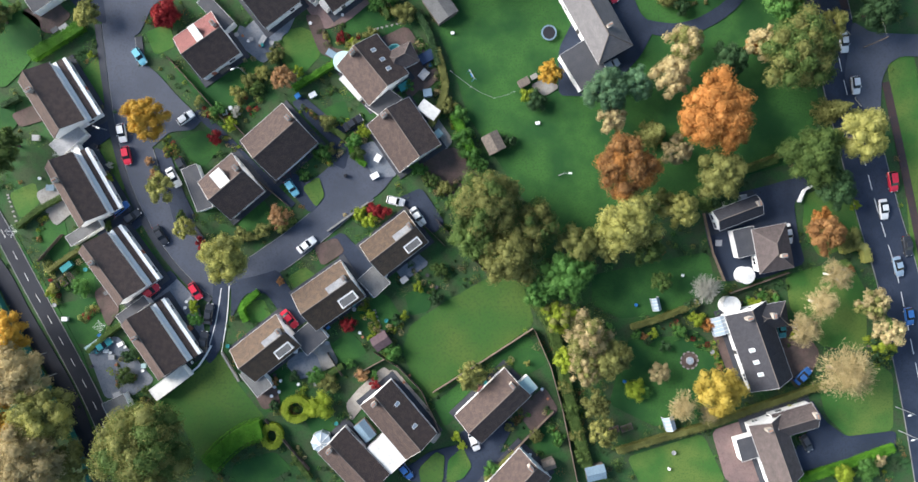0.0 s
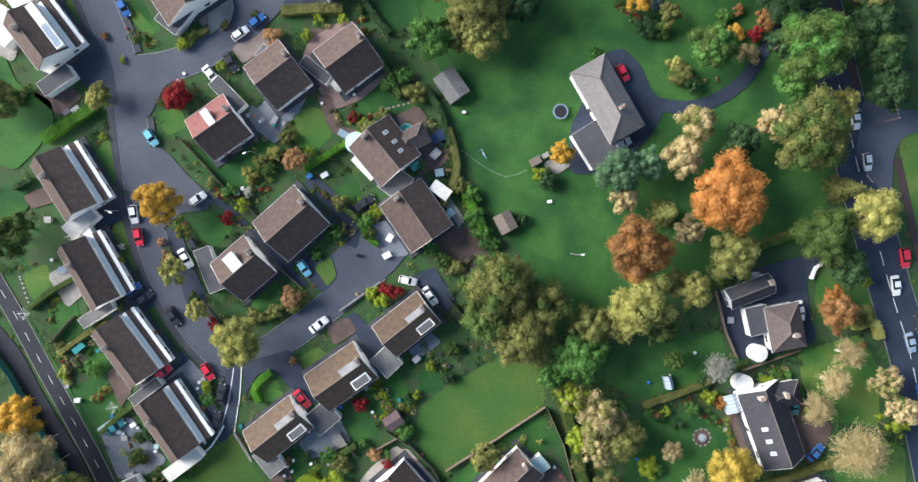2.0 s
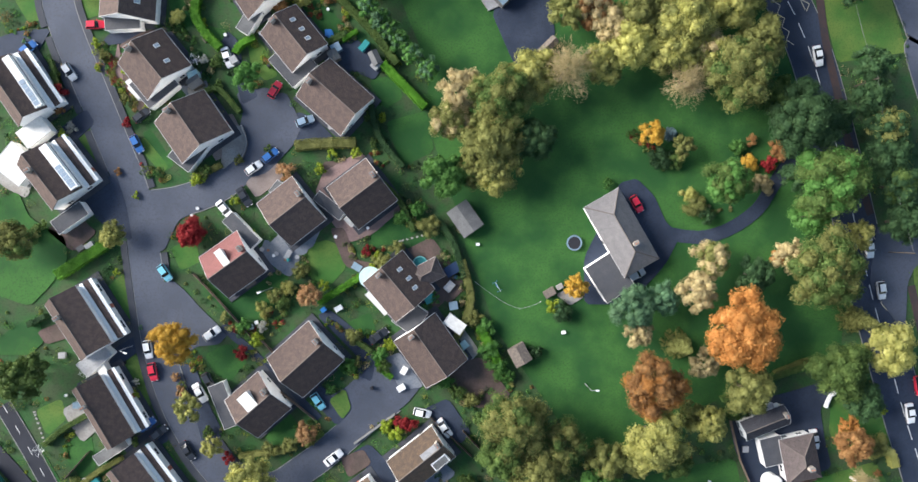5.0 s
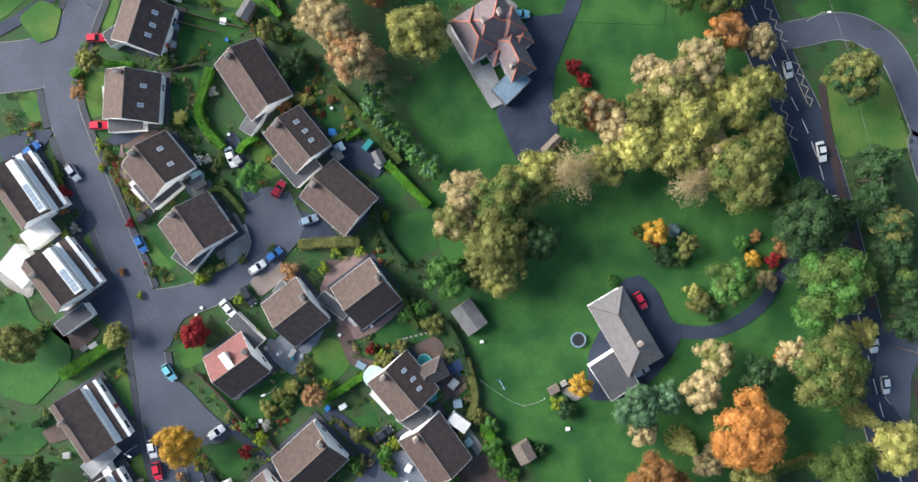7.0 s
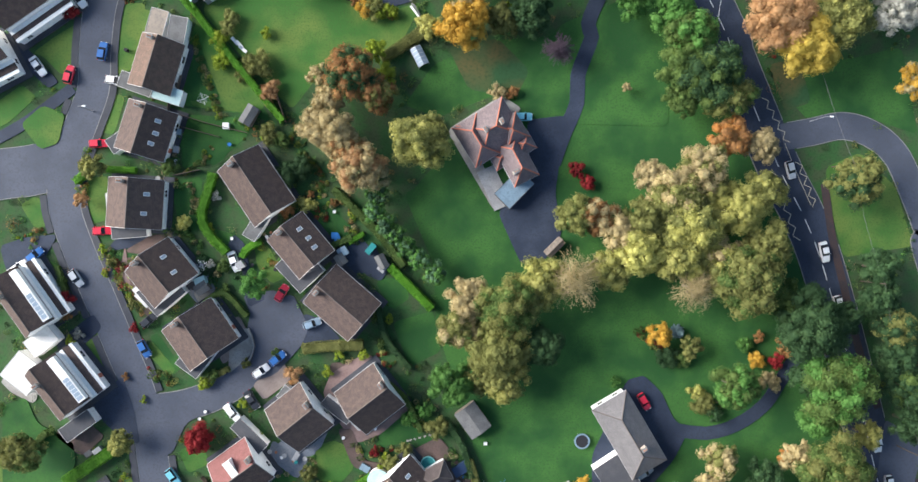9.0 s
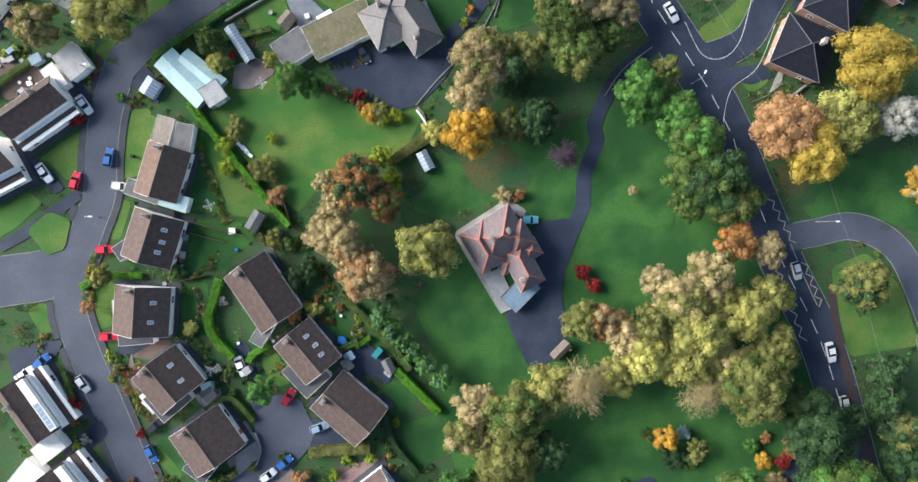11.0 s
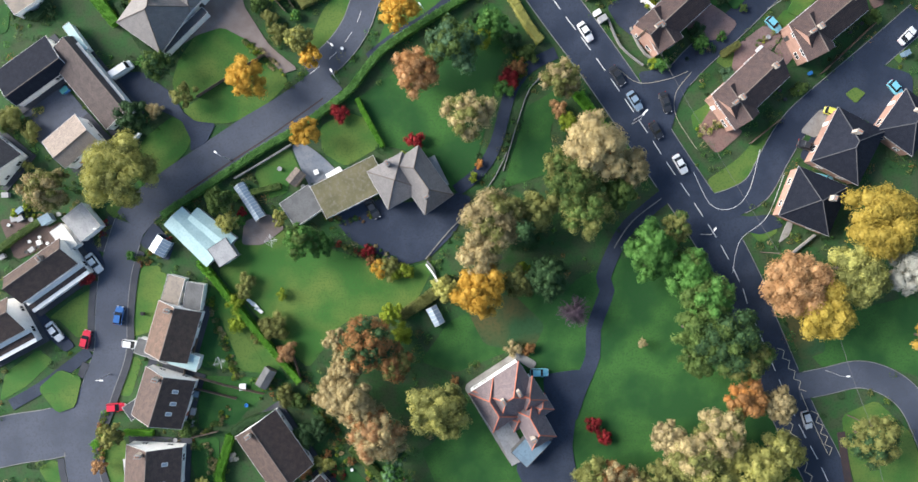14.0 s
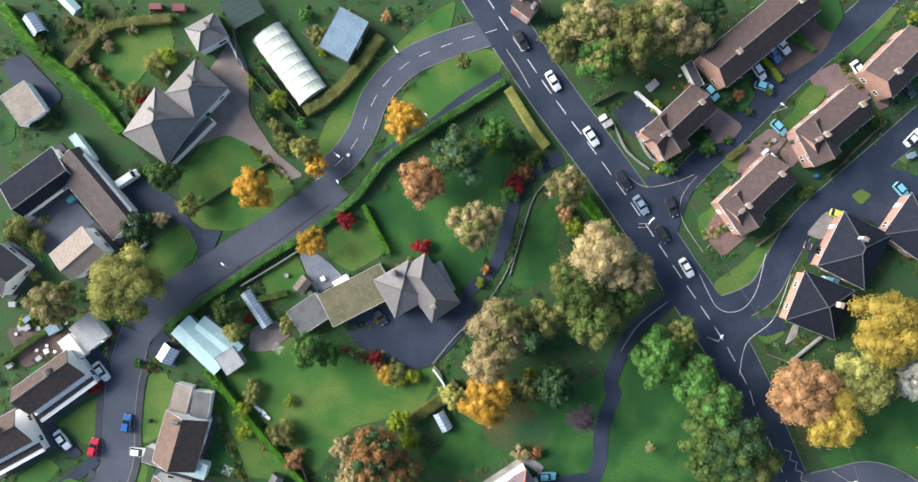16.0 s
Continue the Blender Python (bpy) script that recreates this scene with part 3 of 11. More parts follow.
def flat_block(x, y, rot, L, W, h, felt="felt_grey", label="", wall="render", name="garage"):
    footprint(x, y, rot, L, W)
    label = label or f"flat-roofed garage with {felt[5:].replace('paleblue', 'pale blue')} covering beside a house"
    ob = thing(name, x, y, rot, label, "garage" if name == "garage" else "extension")
    part("wall", box(-L / 2, L / 2, -W / 2, W / 2, -0.2, h - 0.1), M[wall], ob)
    part("roof", box(-L / 2 - 0.05, L / 2 + 0.05, -W / 2 - 0.05, W / 2 + 0.05, h - 0.1, h), M[felt], ob)
    for x0, x1, y0, y1 in () if h < 1 else ((-L / 2 - 0.12, L / 2 + 0.12, W / 2 + 0.052, W / 2 + 0.12), (-L / 2 - 0.12, L / 2 + 0.12, -W / 2 - 0.12, -W / 2 - 0.052), (L / 2 + 0.052, L / 2 + 0.12, -W / 2 - 0.05, W / 2 + 0.05), (-L / 2 - 0.12, -L / 2 - 0.052, -W / 2 - 0.05, W / 2 + 0.05)):
        part("fascia", box(x0, x1, y0, y1, h - 0.2, h + 0.05), M["trim" if wall == "render" else "felt_grey"], ob)
    if h > 2 and min(L, W) > 1.6:
        part("door", box(L / 2 + 0.01, L / 2 + 0.06, -min(1.1, W * 0.4), min(1.1, W * 0.4), -0.05, 2.0), M["white"], ob)
    return ob


def shed(x, y, rot, L, W, roof="felt_grey", label="", wall="shed_wood", h=2.0, rise=0.5, name="shed"):
    footprint(x, y, rot, L, W)
    ob = thing(name, x, y, rot, label, "shed")
    part("wall", walls_prism(L, W, h, h + rise), M[wall], ob)
    for side in (1, -1):
        roof_piece("roof", ob, [(-L / 2 - 0.15, side * (W / 2 + 0.12), h - 0.02), (L / 2 + 0.15, side * (W / 2 + 0.12), h - 0.02), (L / 2 + 0.15, 0, h + rise + 0.06), (-L / 2 - 0.15, 0, h + rise + 0.06)], M[roof], thick=0.05)
    part("door", box(L / 2, L / 2 + 0.04, -0.4, 0.4, 0.0, 1.85), M[wall], ob)
    return ob


def greenhouse(x, y, rot, L, W):
    ob = thing("greenhouse", x, y, rot, "aluminium-framed garden greenhouse with glass panes", "greenhouse")
    h, r = 1.5, 2.3
    n = max(3, int(L / 0.7))
    for i in range(n + 1):
        u = -L / 2 + L * i / n
        bm = rod((u, -W / 2, 0), (u, -W / 2, h), 0.03, sides=4)
        for p, q in (((u, -W / 2, h), (u, 0, r)), ((u, 0, r), (u, W / 2, h)), ((u, W / 2, h), (u, W / 2, 0))):
            rod(p, q, 0.03, sides=4, bm=bm)
        part("rib", bm, M["white"], ob)
    for i in range(n):
        u0, u1 = -L / 2 + L * i / n + 0.03, -L / 2 + L * (i + 1) / n - 0.03
        for side in (1, -1):
            roof_piece("pane", ob, [(u0, side * W / 2, h), (u1, side * W / 2, h), (u1, 0, r), (u0, 0, r)], M["skyglass"], thick=0.02)
            part("side_pane", box(u0, u1, side * W / 2 - 0.01, side * W / 2 + 0.01, 0.1, h), M["skyglass"], ob)
    return ob


# ---------------------------------------------------------------- plants
def cards(centres, normals, length, width, rng, jitter=0.36):
    """Leaf clumps as small pointed blades lying round their normals."""
    n = len(centres)
    nr = normals + rng.normal(0, jitter, (n, 3))
    nr /= np.linalg.norm(nr, axis=1)[:, None] + 1e-9
    a = np.cross(nr, rng.normal(0, 1, (n, 3)))
    a /= np.linalg.norm(a, axis=1)[:, None] + 1e-9
    b = np.cross(nr, a)
    s = rng.uniform(0.65, 1.35, (n, 1))
    l, w = a * length * s / 2, b * width * s / 2
    fold = nr * (width * 0.18 * s)
    v = np.stack([centres - l - fold, centres + w + fold * rng.uniform(-0.6, 1, (n, 1)), centres + l - fold, centres - w + fold], 1).reshape(-1, 3)
    return v


def blades(centres, ways, length, width, rng, jitter=0.25):
    """Twigs and hanging leaves as thin blades that point the given ways."""
    n = len(centres)
    a = ways / (np.linalg.norm(ways, axis=1)[:, None] + 1e-9) + rng.normal(0, jitter, (n, 3))
    a /= np.linalg.norm(a, axis=1)[:, None] + 1e-9
    b = np.cross(a, rng.normal(0, 1, (n, 3)))
    b /= np.linalg.norm(b, axis=1)[:, None] + 1e-9
    s = rng.uniform(0.55, 1.4, (n, 1))
    l, w = a * length * s / 2, b * width * s / 2
    return np.stack([centres - l, centres + w, centres + l, centres - w], 1).reshape(-1, 3)


def leaf_mesh(name, v, mat):
    n = len(v) // 4
    me = bpy.data.meshes.new(name)
    me.vertices.add(4 * n)
    me.vertices.foreach_set("co", v.astype(np.float32).ravel())
    me.loops.add(4 * n)
    me.loops.foreach_set("vertex_index", np.arange(4 * n, dtype=np.int32))
    me.polygons.add(n)
    me.polygons.foreach_set("loop_start", np.arange(0, 4 * n, 4, dtype=np.int32))
    me.update(calc_edges=True)
    me.materials.append(mat)
    return me


def lobes(rng, R, H, k, low=0.25, size=(0.27, 0.42)):
    """Centres and radii of the clumps that make up a crown of radius R between low*H and H."""
    out, ph = [], rng.uniform(0, 6.28)
    for i in range(k):
        a = 2.39996 * i + rng.uniform(-0.5, 0.5)
        f = math.sqrt((i + 0.5) / k) * 0.91
        top = max(0.05, 1 - f * f) ** 0.5
        out_f = f * (1 + 0.10 * math.sin(3 * a + ph) + 0.08 * math.sin(5 * a + 2 * ph))
        z = H * (low + (1 - low) * (0.16 + 0.64 * top) * rng.uniform(0.74, 1.08))
        out.append((R * out_f * math.cos(a), R * out_f * math.sin(a) * rng.uniform(0.88, 1.08), z, R * rng.uniform(*size)))
    return np.array(out)


def crown_points(rng, lob, density, squash=0.85):
    cs, ns = [], []
    for x, y, z, r in lob:
        n = int(density * 4 * math.pi * r * r)
        d = rng.normal(0, 1, (n, 3))
        d /= np.linalg.norm(d, axis=1)[:, None]
        d = d[d[:, 2] > -0.45]
        bump = 1 + 0.12 * np.sin(d[:, :1] * 7 + x) * np.cos(d[:, 1:2] * 6 + y)
        c = np.array((x, y, z)) + d * r * bump * rng.uniform(0.74, 1.2, (len(d), 1)) * np.array((1, 1, squash))
        cs.append(c)
        ns.append(d)
    c, n = np.concatenate(cs), np.concatenate(ns)
    keep = np.ones(len(c), bool)
    for x, y, z, r in lob:
        q = (c - (x, y, z)) / (1, 1, squash)
        keep &= (q ** 2).sum(1) > (r * 0.7) ** 2
    return c[keep], n[keep]


BALL = bmesh.new()
bmesh.ops.create_icosphere(BALL, subdivisions=1, radius=1.0)
BALL_V = np.array([v.co[:] for v in BALL.verts])
BALL_F = np.array([[v.index for v in f.verts] for f in BALL.faces], np.int32)
BALL.free()


def crown_mesh(name, v, lob, rng, mats, second_leaf=None, second_core=None, squash=0.85, core=0.78):
    """Leaf clumps over uneven inner masses, in one mesh."""
    n, m = len(v) // 4, len(lob)
    cores = []
    for x, y, z, r in lob:
        bump = 1 + 0.13 * np.sin(BALL_V[:, :1] * 5 + x) * np.cos(BALL_V[:, 1:2] * 6 + y + z) + rng.normal(0, 0.05, (len(BALL_V), 1))
        cores.append(np.array((x, y, z)) + BALL_V * r * core * bump * (1, 1, squash))
    allv = np.concatenate([v] + cores)
    tri = np.concatenate([BALL_F + 4 * n + i * len(BALL_V) for i in range(m)])
    me = bpy.data.meshes.new(name)
    me.vertices.add(len(allv))
    me.vertices.foreach_set("co", allv.astype(np.float32).ravel())
    me.loops.add(4 * n + tri.size)
    me.loops.foreach_set("vertex_index", np.concatenate([np.arange(4 * n, dtype=np.int32), tri.ravel()]).astype(np.int32))
    me.polygons.add(n + len(tri))
    me.polygons.foreach_set("loop_start", np.concatenate([np.arange(0, 4 * n, 4), 4 * n + np.arange(0, tri.size, 3)]).astype(np.int32))
    for mat in mats:
        me.materials.append(mat)
    if second_leaf is not None:
        me.polygons.foreach_set("material_index", np.concatenate([second_leaf, np.repeat(second_core, len(BALL_F))]).astype(np.int32))
    me.polygons.foreach_set("use_smooth", np.concatenate([np.zeros(n, bool), np.ones(len(tri), bool)]))
    me.update(calc_edges=True)
    return me


TREE = {"n": 0}


def tree(x, y, R, H, leaf="green", label="", kind="broad", k=None, size=0.40, density=10.8, bark="bark", second=""):
    TREE["n"] += 1
    rng = np.random.default_rng(TREE["n"])
    ob = thing("tree", x, y, 0, label, "tree")
    if kind == "conifer":
        part("trunk", rod((0, 0, -0.2), (0, 0, H * 0.9), 0.05 * R + 0.1, 0.03), M[bark], ob)
        tiers, cs, ns = int(9 + R), [], []
        for i in range(tiers):
            f = i / (tiers - 1)
            rr, zz = R * (1 - f) ** 0.85 + 0.15, H * (0.12 + 0.86 * f)
            arms = int(9 + 4 * (1 - f))
            for j in range(arms):
                a = 6.28319 * (j + rng.uniform(-0.3, 0.3)) / arms + i
                m = int(density * 1.5 * rr * 1.2) + 3
                u = rng.uniform(0.05, 1.0, m) * rng.uniform(0.8, 1.1)
                w = rng.normal(0, 0.10 * rr + 0.05, m) * (1.1 - u * 0.6)
                c = np.stack([math.cos(a) * rr * u - math.sin(a) * w, math.sin(a) * rr * u + math.cos(a) * w, zz - 0.35 * rr * u + rng.normal(0, 0.08, m)], 1)
                cs.append(c)
                ns.append(np.tile((math.cos(a) * 0.5, math.sin(a) * 0.5, 0.8), (m, 1)))
        v = cards(np.concatenate(cs), np.concatenate(ns), size, size * 0.45, rng, 0.5)
        part("crown", leaf_mesh("crown", v, LEAF[leaf]), None, ob)
        return ob
    trunk_h = H * (0.45 if kind not in ("bare", "wispy") else 0.35)
    part("trunk", rod((0, 0, -0.2), (0, 0, trunk_h), 0.07 * R + 0.06, 0.045 * R + 0.04, 9), M[bark], ob)
    k = k or int(min(64, 14 + R * 6.5))
    lob = lobes(rng, R, H, k, 0.25, (0.17, 0.31))
    tips = lob[rng.permutation(k)[: min(k, (2 if R > 3 else 1) if kind not in ("bare", "wispy") else 9)]]
    for lx, ly, lz, lr in tips:
        bm = rod((0, 0, trunk_h * 0.8), (lx * 0.5, ly * 0.5, trunk_h + (lz - trunk_h) * 0.55), 0.035 * R + 0.02, 0.02 * R + 0.015, 6)
        rod((lx * 0.5, ly * 0.5, trunk_h + (lz - trunk_h) * 0.55), (lx, ly, lz), 0.02 * R + 0.015, 0.015, 5, bm)
        if kind == "bare":
            for _ in range(14):
                a, b = rng.uniform(0.35, 0.95), rng.normal(0, 0.1 * R, 3)
                s = Vector((lx * a, ly * a, trunk_h + (lz - trunk_h) * a))
                rod(s, s + Vector((lx * 0.2 + b[0], ly * 0.2 + b[1], abs(b[2]) + 0.3)), 0.04, 0.015, 4, bm)
        part("limb", bm, M[bark], ob)
    dens = density * (0.25 if kind in ("bare", "wispy") else 1.0)
    c, n = crown_points(rng, lob, dens)
    v = cards(c, n, size, size * 0.62, rng)
    if kind in ("bare", "wispy"):
        thick = 4200 if kind == "bare" else 7600
        pick = rng.integers(0, len(c), int(thick * (R / 4) ** 1.6))
        c = c[pick] * (1, 1, 0) * rng.uniform(0.3, 1.05, (len(pick), 1)) + c[pick] * (0, 0, 1) * rng.uniform(0.8, 1.04, (len(pick), 1))
        ways = c - np.array((0, 0, 0.3 * H))
        me = leaf_mesh("crown", np.concatenate([blades(c, ways, 0.03 * R + 0.45, 0.05 if kind == "bare" else 0.08, rng, 0.5), cards(c[::2], ways[::2], 0.24, 0.15, rng, 0.9)]), LEAF[leaf])
    elif second:
        pick = rng.random(k) < 0.4
        near = ((c[:, None, :] - lob[None, :, :3]) ** 2).sum(2).argmin(1)
        me = crown_mesh("crown", v, lob, rng, (LEAF[leaf], LEAF[second]), pick[near] ^ (rng.random(len(c)) < 0.1), pick)
    else:
        me = crown_mesh("crown", v, lob, rng, (LEAF[leaf],))
    part("crown", me, None, ob)
    return ob


def shrub(x, y, R, H, leaf="green", label="", size=0.28, name="shrub", density=18.0):
    TREE["n"] += 1
    rng = np.random.default_rng(TREE["n"])
    k = int(4 + R * 4)
    lob = lobes(rng, R, H, k, 0.05)
    lob[:, 3] *= 1.15
    c, n = crown_points(rng, lob, density, min(1.0, H / (1.6 * R) + 0.2))
    c[:, 2] = np.maximum(c[:, 2], 0.03)
    words = {"lime": "lime-yellow", "red": "red-leaved", "green": "green-leaved", "yellow": "yellow-green", "olive": "olive-green", "gold": "golden", "rust": "rusty", "pink": "pinkish", "white": "pale", "blue": "blue-green", "bright": "bright green", "dark": "dark green"}
    ob = thing(name, x, y, 0, label or f"rounded {words.get(leaf, leaf)} garden shrub in a bed", "shrub")
    if R > 1.25:
        bm = bmesh.new()
        for lx, ly, lz, lr in lob[:5]:
            rod((lx * 0.2, ly * 0.2, -0.1), (lx, ly, lz), 0.05, 0.02, 5, bm)
        part("stems", bm, M["bark"], ob)
    part("foliage", crown_mesh("foliage", cards(c, n, size, size * 0.65, rng), lob, rng, (LEAF[leaf],), squash=min(1.0, H / (1.6 * R) + 0.2)), None, ob)
    return ob


def hedge(points, width, height, leaf="bright", label="", size=0.26, density=26.0):
    TREE["n"] += 1
    rng = np.random.default_rng(TREE["n"])
    pts = spline(points, 0.8)
    ob = thing("hedge", float(pts[0][0]), float(pts[0][1]), 0, label or "clipped bright-green hedge along a plot", "hedge")
    o = pts[0]
    loc = [p - o for p in pts]
    part("core", strip([tuple(p) for p in loc], width * 0.8, height * 0.88, height * 0.9), LEAF[leaf], ob)
    cs, ns = [], []
    for a, b in zip(loc, loc[1:]):
        d = b - a
        L = np.linalg.norm(d)
        t, nn = d / L, np.array((-d[1], d[0])) / L
        m = int(L * width * density) + 1
        u, w = rng.uniform(0, L, m), rng.uniform(-0.5, 0.5, m) * width
        wob = 0.12 * np.sin((u + a[0] + a[1]) * 1.7)
        cs.append(np.stack([a[0] + t[0] * u + nn[0] * w, a[1] + t[1] * u + nn[1] * w, height * (1 + wob * 0.5) + rng.normal(0, 0.08, m)], 1))
        ns.append(np.tile((0, 0, 1.0), (m, 1)))
        for s in (1, -1):
            m = int(L * height * density * 0.7) + 1
            u, h = rng.uniform(0, L, m), rng.uniform(0, 1, m) * height
            w = s * width * (0.5 + 0.04 * np.sin(u * 2.1)) + rng.normal(0, 0.05, m)
            cs.append(np.stack([a[0] + t[0] * u + nn[0] * w, a[1] + t[1] * u + nn[1] * w, h], 1))
            ns.append(np.tile((nn[0] * s, nn[1] * s, 0.2), (m, 1)))
    v = cards(np.concatenate(cs), np.concatenate(ns), size, size * 0.65, rng, 0.6)
    part("foliage", leaf_mesh("foliage", v, LEAF[leaf]), None, ob)
    return ob


def planting(x0, x1, y0, y1, count, leaf, size, label, seed, height=0.5):
    """Low wild growth in beds and along boundaries, wherever nothing is laid or built."""
    rng = np.random.default_rng(seed)
    c = np.stack([rng.uniform(x0, x1, count), rng.uniform(y0, y1, count)], 1)
    inside = np.zeros(count, bool)
    for poly in AREAS:
        lo, hi = poly.min(0), poly.max(0)
        near = np.where((c > lo).all(1) & (c < hi).all(1) & ~inside)[0]
        if not len(near):
            continue
        q, odd = c[near], np.zeros(len(near), bool)
        for (ax, ay), (bx, by) in zip(poly, np.roll(poly, -1, 0)):
            hit = (ay > q[:, 1]) != (by > q[:, 1])
            odd ^= hit & (q[:, 0] < (bx - ax) * (q[:, 1] - ay) / ((by - ay) + 1e-12) + ax)
        inside[near] |= odd
    drift = np.array([noise.noise((x * 0.11, y * 0.11, 3.0)) + 0.5 * noise.noise((x * 0.31, y * 0.31, seed)) for x, y in c])
    c = c[~inside & (drift > -0.02)]
    clump = rng.uniform(0.4, 1.25, len(c)) ** 1.3
    n = 40
    d = rng.normal(0, 1, (len(c) * n, 3))
    d /= np.linalg.norm(d, axis=1)[:, None]
    d[:, 2] = np.abs(d[:, 2])
    base = np.column_stack([np.repeat(c, n, 0), np.zeros(len(c) * n)]) + d * np.repeat(clump, n)[:, None] * rng.uniform(0.8, 1.1, (len(d), 1)) * (1, 1, height)
    v = cards(base, d, size, size * 0.6, rng, 0.45)
    ob = part("bedding_plants", leaf_mesh("bedding_plants", v, LEAF[leaf]), None)
    return tagged(ob, label, "plants", kind="stuff")


def border(points, width, leaves, label="mixed bed of low green, yellow and russet plants", height=0.7, density=1.5):
    """A mixed bed: many small plants of several kinds along a line."""
    TREE["n"] += 1
    rng = np.random.default_rng(TREE["n"])
    pts = spline(points, 0.5)
    names, cs, ns, mi = list(dict.fromkeys(leaves)), [], [], []
    for a, b in zip(pts, pts[1:]):
        d = b - a
        L = np.linalg.norm(d)
        nn = np.array((-d[1], d[0])) / L
        for _ in range(rng.poisson(L * width * density)):
            c = a + d * rng.uniform() + nn * rng.uniform(-0.5, 0.5) * width
            r = rng.uniform(0.25, 0.75)
            m = int(30 + 60 * r)
            u = rng.normal(0, 1, (m, 3))
            u /= np.linalg.norm(u, axis=1)[:, None]
            u[:, 2] = np.abs(u[:, 2])
            cs.append(np.array((c[0], c[1], 0.02)) + u * r * rng.uniform(0.8, 1.1, (m, 1)) * (1, 1, rng.uniform(0.6, 1.3) * height / 0.6))
            ns.append(u)
            mi.append(np.full(m, names.index(leaves[rng.integers(len(leaves))])))
    me = leaf_mesh("plants", cards(np.concatenate(cs), np.concatenate(ns), 0.24, 0.15, rng, 0.45), LEAF[names[0]])
    for q in names[1:]:
        me.materials.append(LEAF[q])
    me.polygons.foreach_set("material_index", np.concatenate(mi).astype(np.int32))
    return tagged(part("flower_bed", me, None), label, "plants", kind="stuff")


def paddling_pool(x, y, r):
    ob = thing("paddling_pool", x, y, 0, "round garden pool with a teal rim on a dark patio", "pool")
    ring = [(r * math.cos(6.28319 * k / 20), r * math.sin(6.28319 * k / 20)) for k in range(20)]
    rim = bmesh.new()
    for a, b in zip(ring, ring[1:] + ring[:1]):
        rod((*a, 0.55), (*b, 0.55), 0.14, sides=6, bm=rim)
    part("rim", rim, M["pool_rim"], ob, "pale teal inflated rim")
    part("basin", slab([(a[0], a[1], 0.48) for a in ring], (0, 0, -0.5)), M["teal_plastic"], ob)
    return ob


def rope_fence(points):
    o = points[0]
    ob = thing("rope_fence", o[0], o[1], 0, "thin pale rope strung on low posts across the lawn", "fence")
    loc = spline([(p[0] - o[0], p[1] - o[1]) for p in points], 2.2)
    for p in loc[::2]:
        part("post", rod((p[0], p[1], -0.1), (p[0], p[1], 0.9), 0.05, sides=6), M["white"], ob)
    for a, b in zip(loc, loc[1:]):
        part("rope", rod((a[0], a[1], 0.85), (b[0], b[1], 0.85), 0.035, sides=4), M["felt_pale"], ob)
    return ob


def round_bay(x, y, r, h, rot, label, sides=18, share=1.0, mat="render", roof="felt_white", glazed=False):
    """A round or half-round white bay with a low roof."""
    ob = thing("bay", x, y, rot, label, "bay window")
    n = max(3, int(sides * share))
    ring = [(r * math.cos(6.28319 * share * i / n), r * math.sin(6.28319 * share * i / n)) for i in range(n + (share < 1))]
    part("wall", slab([(px, py, h) for px, py in ring], (0, 0, -h - 0.1)), M["skyglass" if glazed else mat], ob)
    top = bmesh.new()
    tip = top.verts.new((0, 0, h + (1.2 if glazed else 0.25)))
    base = [top.verts.new((px * 1.06, py * 1.06, h + 0.02)) for px, py in ring]
    for a, b in zip(base, base[1:] + base[:1]):
        top.faces.new((a, b, tip))
    top.faces.new(base[::-1])
    part("roof", top, M["skyglass" if glazed else roof], ob)
    if glazed:
        for px, py in ring:
            part("glazing_bar", rod((px, py, 0), (px * 1.06, py * 1.06, h + 0.05), 0.05, sides=5), M["white"], ob)
            part("glazing_bar", rod((px * 1.06, py * 1.06, h + 0.06), (0, 0, h + 1.25), 0.06, sides=5), M["white"], ob)
    return ob


def clothes_dryer(x, y, rot):
    ob = thing("clothes_dryer", x, y, rot, "open rotary clothes dryer on a lawn", "clothes dryer")
    part("pole", rod((0, 0, -0.1), (0, 0, 1.9), 0.035, sides=8), M["steel"], ob)
    for k in range(4):
        a = 1.5708 * k
        part("arm", rod((0, 0, 1.3), (1.35 * math.cos(a), 1.35 * math.sin(a), 1.85), 0.035, sides=6), M["white"], ob)
    for f in (0.5, 0.75, 1.0):
        bm = bmesh.new()
        for k in range(4):
            a, b = 1.5708 * k, 1.5708 * (k + 1)
            h = 1.3 + 0.55 * f
            rod((1.35 * f * math.cos(a), 1.35 * f * math.sin(a), h), (1.35 * f * math.cos(b), 1.35 * f * math.sin(b), h), 0.012, sides=4, bm=bm)
        part("line", bm, M["white"], ob)
    return ob


def stepping_stones(points):
    ob = thing("stepping_stones", points[0][0], points[0][1], 0, "row of pale stepping stones across a lawn", "stepping stones")
    pts = spline(points, 0.9)
    for i, p in enumerate(pts):
        s = part("stone", box(-0.28, 0.28, -0.2, 0.2, -0.05, 0.1, 0.03), M["pale_paving"], ob)
        s.matrix_basis = pose(p[0] - points[0][0], p[1] - points[0][1], 0, 0, 0, 35 * math.sin(i * 2.1))
    return ob


